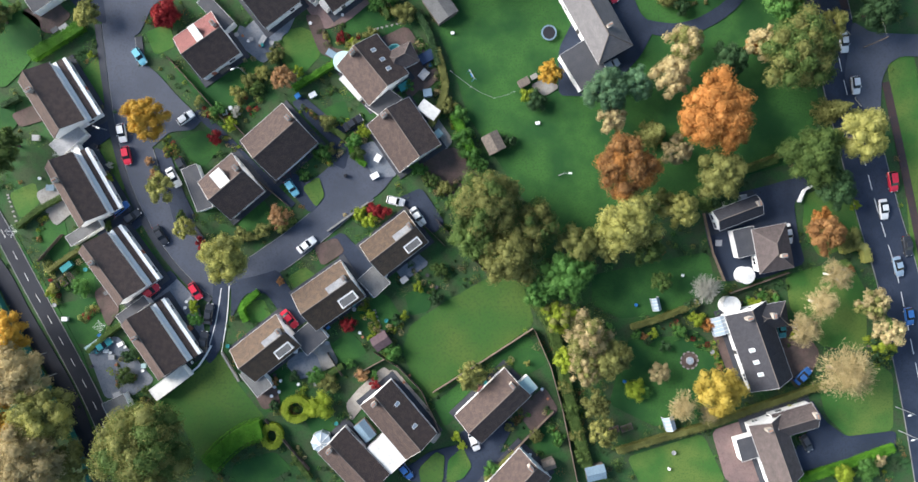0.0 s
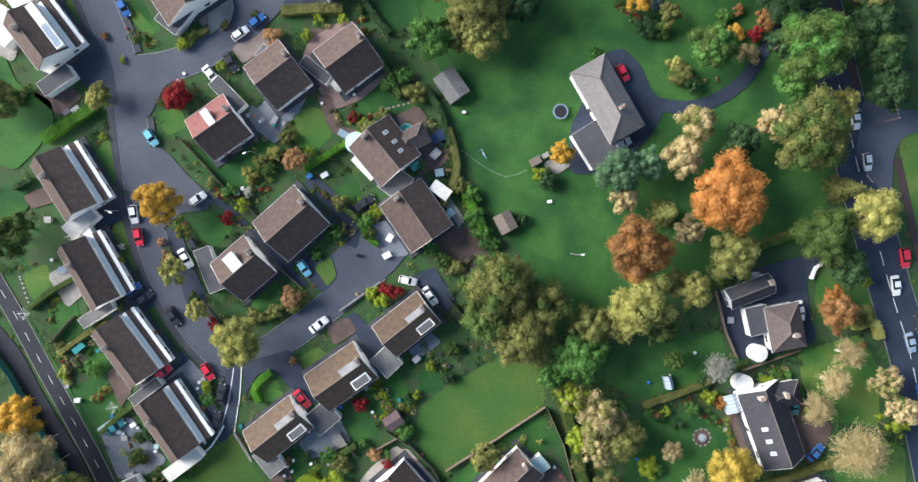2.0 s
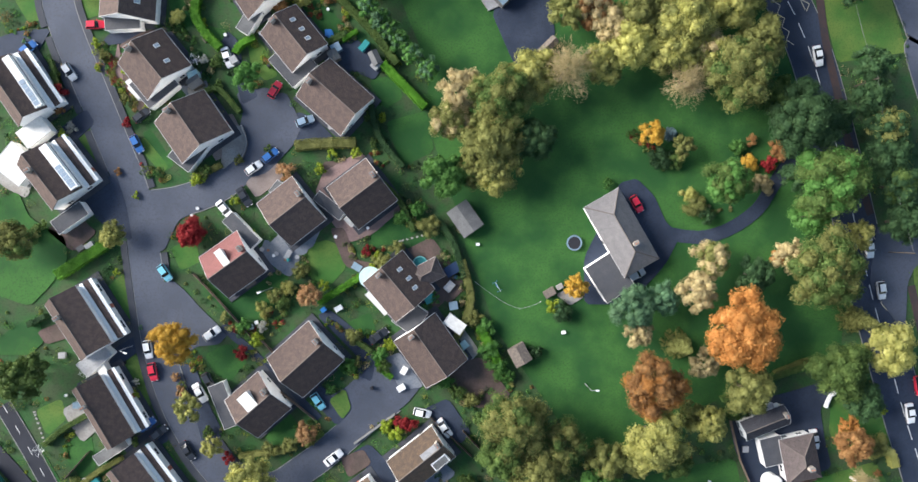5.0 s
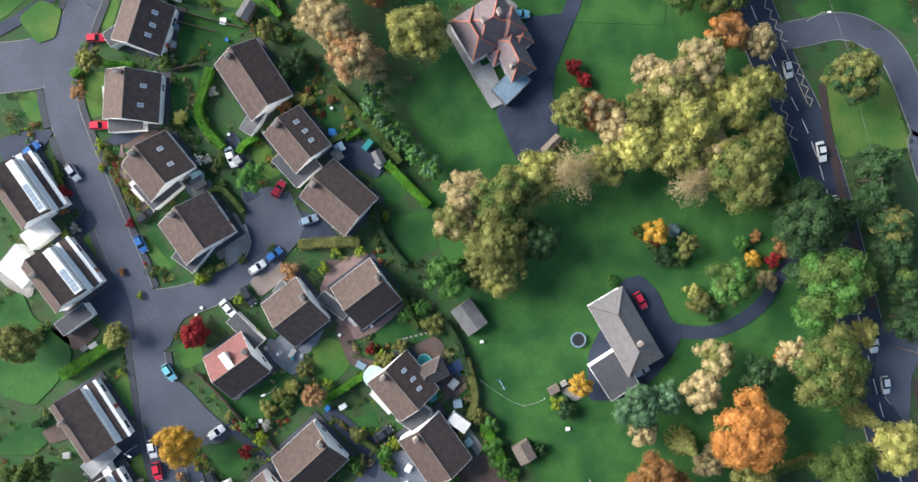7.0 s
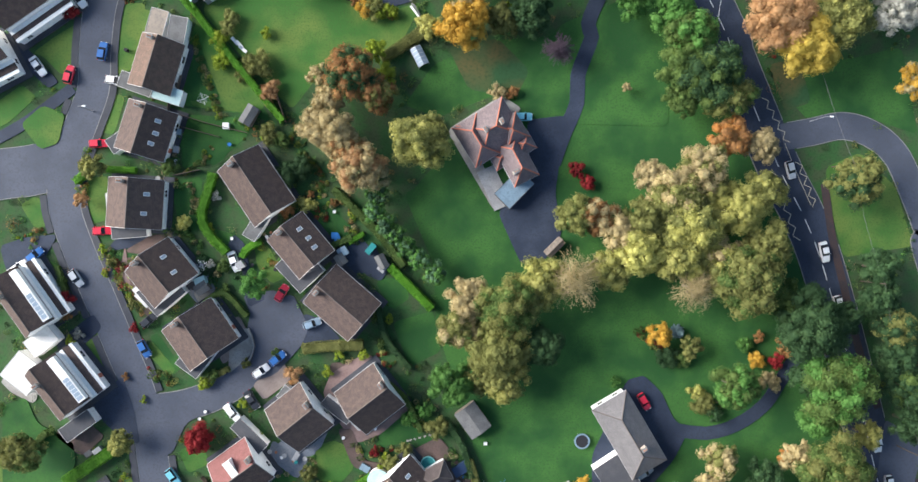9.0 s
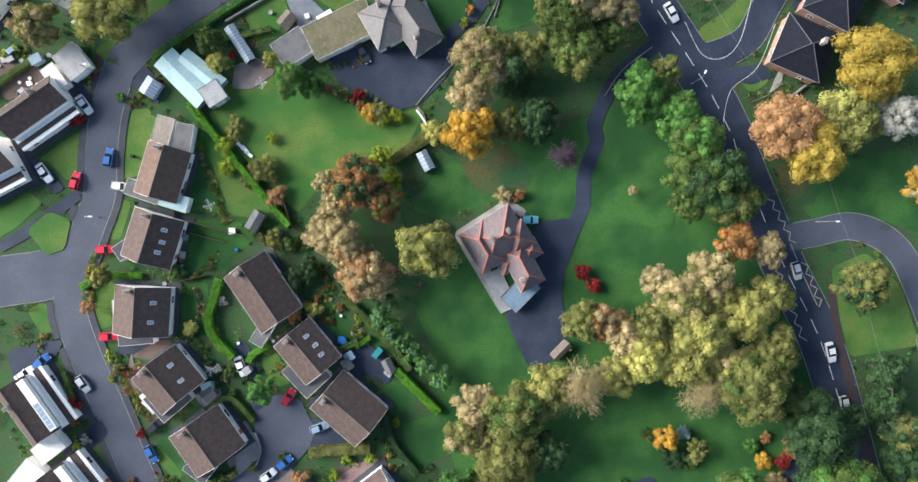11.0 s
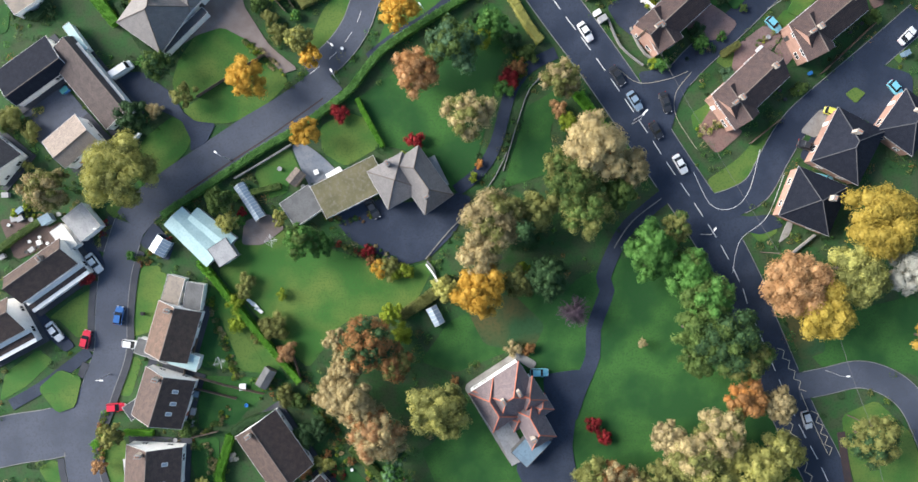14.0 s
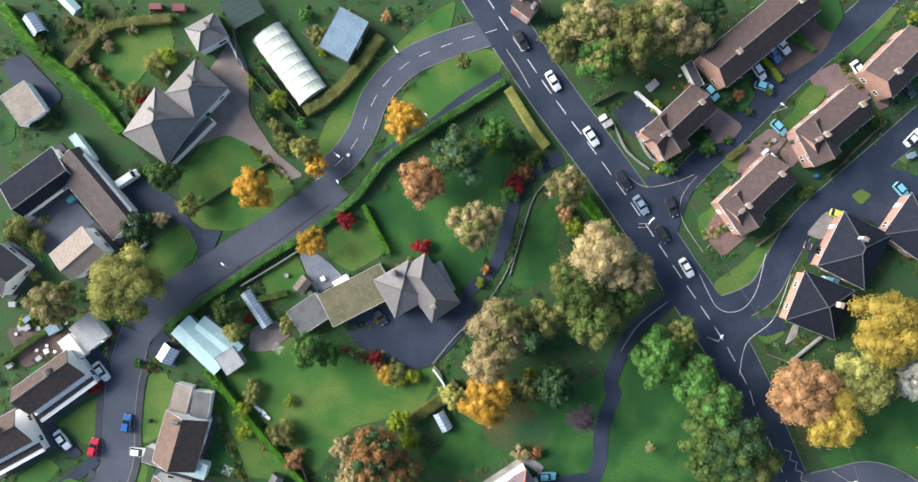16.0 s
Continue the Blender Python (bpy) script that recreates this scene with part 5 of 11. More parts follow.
patch("rough", [(-61.9, -39.2), (-48.1, -27.0), (-43.7, -34.6), (-37.9, -41.6), (-44.8, -47.4), (-52.4, -51.3), (-56.2, -42.3)])
patch("lush", [(32.7, -9.5), (50.7, -5.5), (58.5, -4.1), (59.9, -10.5), (52.2, -17.1), (39.3, -19.1), (32.8, -16.0)])
patch("lush", [(40.7, -23.6), (57.5, -22.2), (64.3, -31.2), (60.5, -39.1), (47.5, -43.0), (37.0, -37.9)])
patch("mown", [(41.1, -49.6), (58.0, -44.3), (63.4, -55.1), (45.2, -57.4)])
patch("mown", [(75.6, -9.1), (89.9, -5.0), (94.1, -12.7), (94.4, -25.8), (83.8, -24.6), (77.1, -16.8)])
patch("mown", [(83.3, -32.4), (97.1, -28.4), (100.5, -30.9), (100.8, -43.4), (90.9, -45.1), (85.5, -40.2)])
patch("mown", [(79.8, 9.1), (85.6, 10.5), (93.6, 5.4), (93.8, -1.1), (83.4, -5.1), (79.3, 1.3)])
patch("mown", [(75.8, 102.4), (83.5, 105.6), (91.4, 98.0), (95.5, 85.1), (87.7, 83.9), (79.9, 82.6), (76.5, 95.4)])
patch("lush", [(62.7, 124.6), (80.8, 125.9), (92.4, 128.5), (96.2, 109.5), (80.9, 114.5), (71.8, 112.6), (65.3, 119.5)])
patch("leafy", [(63.0, 124.6), (69.8, 125.9), (72.5, 116.4), (66.7, 114.5)])
patch("mown", [(-96.3, 110.9), (-91.9, 114.6), (-87.7, 112.7), (-88.4, 107.8), (-92.1, 105.9)])
patch("mown", [(-103.5, 114.6), (-96.4, 119.6), (-93.4, 117.0), (-98.7, 112.0), (-104.8, 108.4)])
patch("mown", [(-94.1, 126.2), (-89.2, 129.9), (-83.4, 133.3), (-83.3, 127.4), (-85.2, 123.6), (-88.2, 121.6), (-92.0, 125.6)])
patch("mown", [(-97.1, 94.2), (-94.0, 96.0), (-91.0, 94.2), (-91.0, 89.8), (-94.1, 89.2)])
patch("mown", [(-59.3, 135.1), (-63.1, 121.5), (-52.0, 116.6), (-46.5, 114.1), (-44.6, 116.6), (-54.4, 130.2)])
patch("lush", [(-63.1, 112.8), (-52.0, 111.6), (-48.3, 109.8), (-54.6, 104.1), (-63.2, 101.6)])
patch("mown", [(-75.8, 136.9), (-70.3, 136.9), (-73.5, 123.3), (-77.8, 122.1)])
patch("mown", [(-79.1, 118.3), (-74.8, 117.1), (-77.3, 109.1), (-81.0, 109.7)])
patch("mown", [(-82.9, 99.8), (-78.6, 100.4), (-78.7, 91.1), (-83.0, 89.8)])
patch("lush", [(-65.7, 99.1), (-58.9, 100.4), (-59.0, 89.2), (-63.4, 87.9)])
patch("lush", [(-56.5, 89.2), (-52.2, 87.9), (-53.5, 84.2), (-55.9, 85.4)])
patch("mown", [(-70.0, 65.4), (-64.8, 59.1), (-66.1, 57.2), (-71.0, 62.9)])
patch("mown", [(-86.4, 64.3), (-81.4, 68.0), (-77.8, 57.9), (-79.7, 54.8), (-83.4, 58.0)])
patch("mown", [(-102.0, 43.1), (-97.1, 45.6), (-87.3, 41.7), (-87.3, 37.9), (-94.7, 34.2), (-104.6, 35.2)])
patch("mown", [(-92.9, 83.0), (-89.3, 81.7), (-89.3, 78.0), (-91.8, 78.0)])
patch("lush", [(-22.3, 77.8), (-16.0, 79.0), (-14.8, 74.0), (-18.6, 71.5)])
patch("lush", [(-18.6, 68.9), (-9.7, 71.4), (-7.9, 62.6), (-14.8, 59.4)])
patch("lush", [(-19.9, 51.2), (-13.6, 49.9), (-16.1, 43.6), (-22.4, 41.1)])
patch("mown", [(-35.5, 42.1), (-31.1, 43.5), (-27.3, 41.7), (-26.9, 37.3), (-30.4, 33.4), (-34.1, 34.6), (-36.1, 38.4)])
patch("lush", [(-13.4, 43.8), (-9.0, 44.6), (-7.7, 39.5), (-12.1, 39.5)])
patch("lush", [(-54.8, 29.8), (-57.9, 34.8), (-52.9, 29.9), (-46.7, 33.8), (-41.6, 30.1), (-45.4, 26.2), (-51.6, 26.1)])
patch("mown", [(-64.4, 41.6), (-59.2, 43.5), (-57.9, 38.6), (-62.3, 36.6)])
patch("lush", [(-57.2, 18.5), (-52.2, 21.1), (-47.8, 17.4), (-51.5, 12.9), (-54.7, 14.1)])
patch("lush", [(-27.1, 25.3), (-21.5, 27.9), (-20.2, 22.9), (-24.0, 22.2)])
patch("lush", [(-45.8, 1.6), (-38.9, 6.1), (-36.4, 2.4), (-41.4, -1.5)])
patch("mown", [(-29.5, 8.8), (-27.0, 10.7), (-26.1, 7.0), (-27.6, 5.0)])
patch("mown", [(-79.0, 31.9), (-73.4, 37.0), (-72.2, 27.0), (-74.6, 25.1)])
patch("mown", [(-75.8, 15.7), (-71.5, 18.9), (-68.4, 8.2), (-70.2, 6.3)])
patch("mown", [(-68.3, -0.6), (-63.9, -3.0), (-60.8, -9.3), (-64.5, -8.1)])
patch("mown", [(-96.3, 32.8), (-91.4, 44.1), (-85.8, 40.5), (-88.9, 34.2), (-92.6, 32.3)])
patch("lush", [(-86.3, -2.1), (-81.4, 1.8), (-80.1, -5.8), (-83.8, -8.3)])
patch("lush", [(-80.1, -10.8), (-75.1, -10.1), (-74.5, -14.5), (-78.9, -15.2)])
patch("lush", [(-81.3, -18.4), (-73.9, -18.3), (-72.6, -23.4), (-78.8, -26.0)])
patch("lush", [(-19.1, -17.8), (-12.2, -15.2), (-8.3, -20.2), (-14.6, -22.9)])
patch("lush", [(-8.3, -13.8), (-2.0, -12.5), (-2.6, -17.6), (-7.0, -18.9)])
patch("lush", [(-24.8, -25.5), (-19.7, -22.3), (-15.8, -26.7), (-20.9, -29.9)])
patch("lush", [(-39.9, -34.6), (-33.6, -32.0), (-28.5, -35.8), (-34.8, -40.9)])
patch("mown", [(-33.8, -10.9), (-30.0, -8.3), (-27.4, -10.2), (-31.2, -14.1)])
patch("mown", [(-43.2, -16.7), (-38.8, -15.4), (-36.8, -19.2), (-41.2, -21.2)])
patch("lush", [(-1.7, -38.2), (4.7, -33.0), (9.8, -31.6), (4.8, -39.4), (1.0, -43.3)])
patch("lush", [(9.8, -29.1), (18.7, -22.5), (23.3, -29.0), (18.8, -31.6), (13.6, -30.3)])
patch("mown", [(-4.7, -51.1), (-0.3, -48.5), (0.5, -55.3), (-4.0, -55.3)])
patch("mown", [(1.7, -49.7), (4.9, -47.8), (6.9, -52.3), (1.7, -55.3)])
patch("lush", [(19.0, -44.5), (24.8, -41.9), (26.8, -48.3), (21.6, -49.6)])
patch("lush", [(-31.0, -39.6), (-24.6, -40.9), (-20.7, -47.3), (-27.1, -46.0)])
patch("lush", [(-44.8, -51.2), (-36.0, -48.6), (-32.1, -52.5), (-37.2, -55.4), (-46.0, -55.5)])
patch("mown", [(-49.8, 158.4), (-43.0, 161.7), (-40.9, 156.8), (-43.1, 154.4), (-43.8, 151.9), (-48.1, 150.7), (-50.5, 155.7)])
patch("mown", [(-36.6, 166.1), (-30.5, 169.0), (-26.8, 167.6), (-23.8, 161.7), (-31.3, 157.4), (-36.2, 160.6)])
patch("lush", [(-28.7, 171.8), (-11.1, 184.0), (0.3, 192.6), (6.4, 185.0), (1.3, 177.6), (-1.4, 165.1), (-4.0, 156.4), (-10.4, 150.9), (-14.0, 160.3), (-22.7, 161.7)])
patch("lush", [(2.2, 152.5), (7.5, 170.0), (16.4, 174.9), (12.4, 164.9), (13.6, 156.1)])
patch("mown", [(-65.4, 169.6), (-62.8, 167.3), (-56.7, 166.7), (-51.7, 168.0), (-46.7, 171.6), (-43.6, 174.6), (-43.3, 176.1), (-47.6, 180.8), (-55.2, 176.4), (-62.1, 172.1)])
patch("mown", [(-67.6, 175.2), (-66.0, 180.4), (-61.5, 186.5), (-56.6, 187.5), (-49.4, 182.9), (-47.9, 181.4), (-55.2, 176.9), (-62.2, 172.6), (-65.4, 170.2)])
patch("mown", [(-88.2, 200.9), (-79.4, 210.6), (-68.5, 210.5), (-67.4, 205.6), (-73.6, 200.8), (-78.6, 193.5), (-81.1, 192.3)])
patch("mown", [(-39.7, 180.6), (-35.8, 190.5), (-24.4, 202.7), (-13.1, 212.5), (-8.1, 215.0), (-9.4, 208.8), (-18.2, 203.9), (-25.8, 197.8), (-31.0, 184.3), (-36.0, 179.4)])
patch("mown", [(-24.8, 181.7), (-19.6, 195.3), (-10.8, 203.2), (-3.3, 205.0), (2.3, 203.1), (0.4, 198.8), (-16.0, 188.4), (-26.1, 179.8)])
patch("mown", [(-73.9, 163.5), (-67.7, 168.4), (-65.5, 167.3), (-63.7, 163.4), (-64.8, 160.9), (-69.1, 156.6), (-74.1, 152.4), (-76.6, 157.0)])
patch("mown", [(-82.2, 149.1), (-75.9, 153.9), (-79.8, 146.6)])
patch("mown", [(-74.5, 136.5), (-69.0, 135.2), (-73.0, 122.8), (-77.9, 121.6)])
patch("mown", [(-60.0, 128.9), (-57.2, 128.2), (-51.0, 118.9), (-48.3, 113.6), (-60.5, 115.1), (-61.8, 116.9)])
patch("lush", [(-63.2, 121.3), (-59.3, 128.7), (-54.6, 116.1), (-63.3, 116.3)])
patch("lush", [(-104.1, 191.3), (-100.5, 192.5), (-101.3, 186.4), (-104.3, 185.2)])
patch("leafy", [(-91.5, 213.1), (-80.5, 215.5), (-79.4, 211.8), (-85.7, 203.3), (-90.6, 202.2)])
patch("mown", [(42.9, 168.2), (48.0, 171.3), (49.9, 166.8), (43.5, 164.4)])
patch("mown", [(46.0, 153.7), (52.7, 158.1), (61.4, 166.9), (59.1, 161.9), (57.5, 153.7), (55.2, 148.4), (50.4, 147.9)])
patch("mown", [(75.5, 172.8), (80.1, 174.6), (81.3, 173.3), (77.5, 170.9)])
patch("mown", [(64.1, 192.5), (68.6, 196.8), (71.2, 194.9), (68.6, 189.3)])
patch("mown", [(48.1, 179.5), (53.2, 183.2), (55.7, 180.6), (51.9, 176.9)])
patch("mown", [(60.9, 187.5), (63.5, 190.6), (66.0, 188.7), (63.4, 186.2)])
patch("lush", [(41.2, 193.4), (46.3, 195.8), (50.7, 191.4), (45.6, 189.6)])
patch("mown", [(75.1, 206.8), (81.5, 211.8), (88.0, 213.0), (82.8, 206.8), (77.6, 201.8)])
patch("mown", [(87.2, 180.0), (88.9, 181.2), (89.4, 179.6), (88.5, 178.7)])
patch("mown", [(68.7, 210.6), (72.6, 214.4), (75.1, 213.1), (72.5, 209.4)])
patch("mown", [(55.4, 142.7), (60.6, 145.8), (61.8, 142.5), (58.0, 140.1)])
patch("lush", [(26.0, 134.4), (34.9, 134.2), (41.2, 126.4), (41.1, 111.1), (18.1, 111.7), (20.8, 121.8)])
patch("leafy", [(-102.4, -22.4), (-92.5, -27.3), (-85.0, -42.5), (-78.7, -55.6), (-82.4, -65.4), (-107.3, -65.5)])
patch("lush", [(-91.9, -1.5), (-85.1, -13.4), (-77.6, -27.2), (-73.2, -38.6), (-71.2, -47.5), (-76.3, -38.6), (-83.8, -24.7), (-90.0, -13.4)])
patch("mown", [(97.4, 39.0), (103.3, 40.4), (109.3, 13.4), (107.3, -12.6), (104.6, -10.0), (102.0, 13.3), (99.1, 26.2)])
road("estate_road_upper", "dark asphalt estate road between grass verges", 7.2, [(-34.0, 176.6), (-38.3, 172.9), (-44.5, 168.6), (-50.6, 165.1), (-56.8, 161.1), (-63.0, 157.0), (-69.2, 152.8), (-73.6, 149.4), (-76.7, 145.9)], "asphalt_worn", False, 0.0)
road("estate_road", "dark asphalt estate road with pale kerbs", 6.6, [(-76.7, 145.9), (-79.8, 136.6), (-81.1, 126.7), (-81.5, 118.9), (-84.3, 110.9), (-87.5, 101.6), (-87.9, 94.2), (-85.3, 85.5), (-81.1, 75.5), (-76.5, 64.2), (-72.9, 55.4), (-70.8, 47.8), (-69.7, 39.0), (-68.6, 30.8), (-67.0, 20.8), (-64.3, 10.8), (-60.9, 3.3), (-56.2, -4.2), (-51.1, -9.8), (-47.0, -13.0)], "asphalt_worn", True, 1.4)
road("hill_road", "dark asphalt hill road with pale kerbs", 5.8, [(-38.5, 177.2), (-32.9, 181.6), (-28.7, 187.3), (-25.6, 194.7), (-19.5, 201.2), (-11.4, 205.1), (0.5, 208.7)], "asphalt_worn", True, 0.0)
road("spur_road", "dark asphalt spur road with pale kerbs", 6.3, [(-51.1, -9.5), (-42.6, -10.1), (-36.3, -6.5), (-29.4, -1.3), (-21.3, 5.8), (-16.9, 9.0)], "asphalt_worn", True, 0.0)
road("upper_close", "dark asphalt upper close with pale kerbs", 6.5, [(-70.5, 50.4), (-62.4, 51.5), (-53.7, 55.0), (-46.8, 61.5), (-42.4, 67.2), (-41.1, 70.3)], "asphalt_worn", True, 0.0)
road("main_road", "wide asphalt main road with white markings", 9.4, [(-10.3, 229.8), (-5.5, 221.7), (0.6, 211.8), (7.5, 201.2), (13.7, 192.2), (20.2, 183.4), (26.5, 174.5), (32.3, 165.9), (37.7, 157.6), (44.6, 147.3), (49.9, 138.7), (54.7, 128.9), (55.0, 127.1), (60.5, 113.8), (66.0, 101.1), (70.7, 92.2), (74.7, 82.6), (80.0, 64.6), (86.0, 41.3), (88.3, 32.2), (93.4, 14.5), (96.7, 3.5), (100.6, -8.1), (103.9, -21.8), (107.2, -36.1), (110.3, -51.9), (112.6, -65.1)], "asphalt", True, 0.0)
road("side_road_east", "dark asphalt side road east with pale kerbs", 5.8, [(66.1, 108.8), (72.5, 110.0), (79.6, 111.3), (86.1, 109.4), (91.3, 105.0), (95.3, 96.7), (98.7, 87.7), (97.7, 86.2), (102.1, 72.2)], "asphalt_worn", True, 0.0)
road("terrace_road", "dark asphalt terrace road with pale kerbs", 5.8, [(35.3, 170.2), (43.0, 178.9), (52.6, 187.6), (61.0, 195.7), (70.0, 203.4), (79.6, 211.2), (88.0, 219.3)], "asphalt", True, 0.0)
road("new_estate_road", "dark asphalt new estate road with pale kerbs", 6.2, [(45.9, 147.3), (52.3, 149.1), (57.4, 152.2), (61.3, 159.1), (65.9, 166.0), (73.6, 172.8), (82.7, 180.3), (93.0, 189.0)], "asphalt", True, 0.0)
# the lane and the path get the asphalt darkened to stand for shade
road("west_lane", "dark asphalt west lane with pale kerbs", 3.4, [(-99.9, 7.8), (-93.8, -2.8), (-88.8, -12.2), (-84.4, -20.3), (-80.3, -27.9), (-76.3, -35.5), (-72.5, -44.3), (-70.6, -52.6), (-68.7, -62.8)], "asphalt_shaded", True, 0.0)
road("west_path", "dark asphalt path along a fence", 3.6, [(-102.4, -1.6), (-95.0, -10.3), (-90.6, -18.5), (-86.3, -26.0), (-81.9, -33.6), (-78.1, -41.8), (-75.6, -50.1), (-74.3, -59.0)], "asphalt_shaded", False, 0.0)
road("west_close", "dark asphalt west close with pale kerbs", 10.5, [(-85.6, 105.1), (-92.7, 101.9), (-101.3, 100.6), (-108.6, 99.1)], "asphalt_worn", True, 0.0)
road("footpath_west", "narrow asphalt footpath between lawns", 2.4, [(-85.8, 118.9), (-90.7, 115.2), (-96.3, 111.2), (-102.4, 107.8)], "asphalt", False, 0.0)
road("manor_drive", "dark asphalt manor drive with pale kerbs", 2.9, [(44.0, 45.0), (49.8, 44.3), (56.2, 46.0), (62.6, 50.4), (67.1, 57.2), (70.9, 62.0), (78.7, 64.3)], "asphalt", False, 0.0)
road("villa_drive", "dark asphalt villa drive with pale kerbs", 3.2, [(16.2, 103.0), (18.4, 109.3), (21.3, 116.2), (21.5, 122.1), (24.5, 130.4), (23.7, 133.2), (28.0, 142.6), (32.5, 146.9), (38.9, 151.9)], "asphalt", False, 0.0)
road("white_house_drive", "dark asphalt white house drive with pale kerbs", 2.6, [(-7.8, 152.1), (-2.5, 156.4), (0.8, 162.0), (2.7, 168.8), (4.4, 173.8), (8.2, 178.5), (13.9, 181.4)], "asphalt", False, 0.0)
road("leaf_litter_strip", "line of brown fallen leaves along the kerb", 0.3, [(-65.1, 152.3), (-60.4, 155.4), (-54.1, 159.6), (-47.8, 163.6), (-41.5, 168.0), (-35.8, 172.0)], "litter", False, 0.0)
road("lower_path", "narrow dark path behind a hedge", 2.0, [(1.0, 198.8), (-7.2, 193.9), (-13.5, 189.0), (-19.8, 185.4), (-26.1, 180.5)], "asphalt", False, 0.0)
road("main_footpath", "brown leaf-littered footpath along the main road", 1.7, [(75.6, 98.7), (77.3, 87.3), (80.1, 75.9), (83.3, 63.1), (87.9, 49.5)], "litter", False, 0.0)
road("lower_footpath", "brown leaf-littered footpath along the main road", 1.7, [(97.2, 33.9), (100.1, 22.3), (103.2, 9.4), (106.7, -6.1), (109.5, -20.4)], "litter", False, 0.0)
road("footpath_mid", "dark asphalt footpath mid with pale kerbs", 1.7, [(-53.5, 24.8), (-47.2, 19.3), (-40.2, 12.2), (-32.6, 4.7)], "asphalt", False, 0.0)
road("lane_between", "dark asphalt lane between with pale kerbs", 3.2, [(-47.9, -11.7), (-48.3, -19.3), (-49.3, -25.7), (-51.3, -28.5)], "asphalt", False, 0.0)
patch("forecourt", [(-65.7, 40.9), (-62.7, 47.5), (-58.0, 49.8), (-64.2, 52.2), (-68.5, 49.6), (-68.9, 40.8)])
patch("forecourt", [(-67.6, 33.4), (-64.1, 34.7), (-61.4, 32.5), (-57.9, 28.5), (-52.2, 23.0), (-54.1, 20.8), (-59.1, 20.3), (-62.5, 17.1), (-65.9, 15.8)])
patch("drive", [(-62.5, 17.1), (-59.0, 15.7), (-55.9, 7.2), (-53.3, 1.9), (-55.2, -2.3), (-57.7, -0.4), (-59.6, 7.1)])
patch("forecourt", [(-31.4, 9.0), (-27.0, 11.4), (-22.6, 15.5), (-18.8, 16.3), (-15.0, 13.1), (-11.5, 14.8), (-9.9, 12.7), (-13.7, 7.8), (-20.0, 3.6), (-25.0, 2.3)])
patch("drive", [(-33.2, 27.1), (-30.3, 28.4), (-22.7, 22.2), (-19.6, 24.2), (-17.0, 22.3), (-20.1, 19.1), (-21.3, 12.7), (-24.1, 14.0), (-24.5, 18.4)])
patch("drive", [(-25.6, -2.8), (-21.8, -0.7), (-14.5, -8.2), (-17.9, -11.1)])
patch("drive", [(-45.7, -11.7), (-40.1, -10.4), (-35.7, -9.0), (-28.9, -19.8), (-32.4, -22.4), (-38.1, -14.2), (-42.6, -14.2), (-45.7, -20.0)])
patch("slate", [(-65.1, -15.7), (-57.7, -10.8), (-53.2, -15.6), (-51.3, -21.9), (-51.9, -27.6), (-55.1, -24.5), (-58.9, -16.9), (-62.4, -18.2)])
patch("forecourt", [(-48.6, 70.3), (-50.4, 74.7), (-47.3, 75.4), (-43.6, 76.0), (-39.2, 72.8), (-37.4, 67.8), (-39.9, 62.7), (-43.7, 57.7), (-47.4, 60.3)])
patch("drive", [(-52.2, 87.9), (-50.0, 86.0), (-48.3, 77.9), (-45.5, 74.1), (-49.2, 72.2), (-50.8, 79.1), (-53.7, 85.4)])
patch("drive", [(-39.3, 67.8), (-37.4, 70.9), (-33.6, 69.6), (-29.3, 65.2), (-34.9, 64.0), (-38.7, 64.6)])
patch("drive", [(32.3, 56.1), (36.1, 57.1), (40.0, 53.3), (42.6, 47.5), (45.9, 45.0), (42.7, 38.6), (37.6, 32.8), (32.5, 29.6), (24.8, 29.6), (24.7, 39.8), (28.5, 47.5)])
patch("drive", [(4.2, 92.6), (9.3, 81.2), (14.3, 82.1), (18.1, 87.6), (16.6, 96.7), (17.5, 103.0), (19.4, 108.0), (21.3, 113.1), (17.5, 113.3), (10.5, 112.4), (11.1, 101.7)])
patch("drive", [(-34.2, 146.8), (-26.7, 150.8), (-18.0, 149.6), (-9.3, 152.0), (-4.3, 150.8), (-8.1, 143.3), (-13.8, 137.7), (-18.2, 136.5), (-24.4, 138.4), (-30.6, 142.1)])
patch("forecourt", [(-99.2, 171.0), (-91.2, 176.4), (-85.3, 169.6), (-83.0, 165.8), (-92.2, 160.4), (-96.4, 164.2)])
patch("gravel", [(-64.0, 195.8), (-55.1, 208.0), (-52.2, 200.6), (-52.4, 191.9), (-47.0, 183.2), (-41.0, 178.2), (-44.1, 177.2), (-50.7, 183.9), (-56.8, 187.1), (-62.4, 185.3), (-67.9, 181.6), (-69.1, 186.0)])
patch("drive", [(32.8, 173.4), (31.5, 177.2), (41.7, 178.3), (44.9, 178.3), (40.4, 170.8), (37.7, 162.0), (34.0, 167.1)])
patch("drive", [(24.8, 191.1), (29.8, 194.5), (34.8, 189.4), (30.4, 184.7), (27.2, 187.3)])
patch("drive", [(66.5, 159.0), (74.9, 171.5), (82.7, 179.0), (91.4, 176.4), (91.4, 168.7), (85.2, 163.8), (78.7, 167.7), (72.3, 160.2), (69.0, 156.4)])
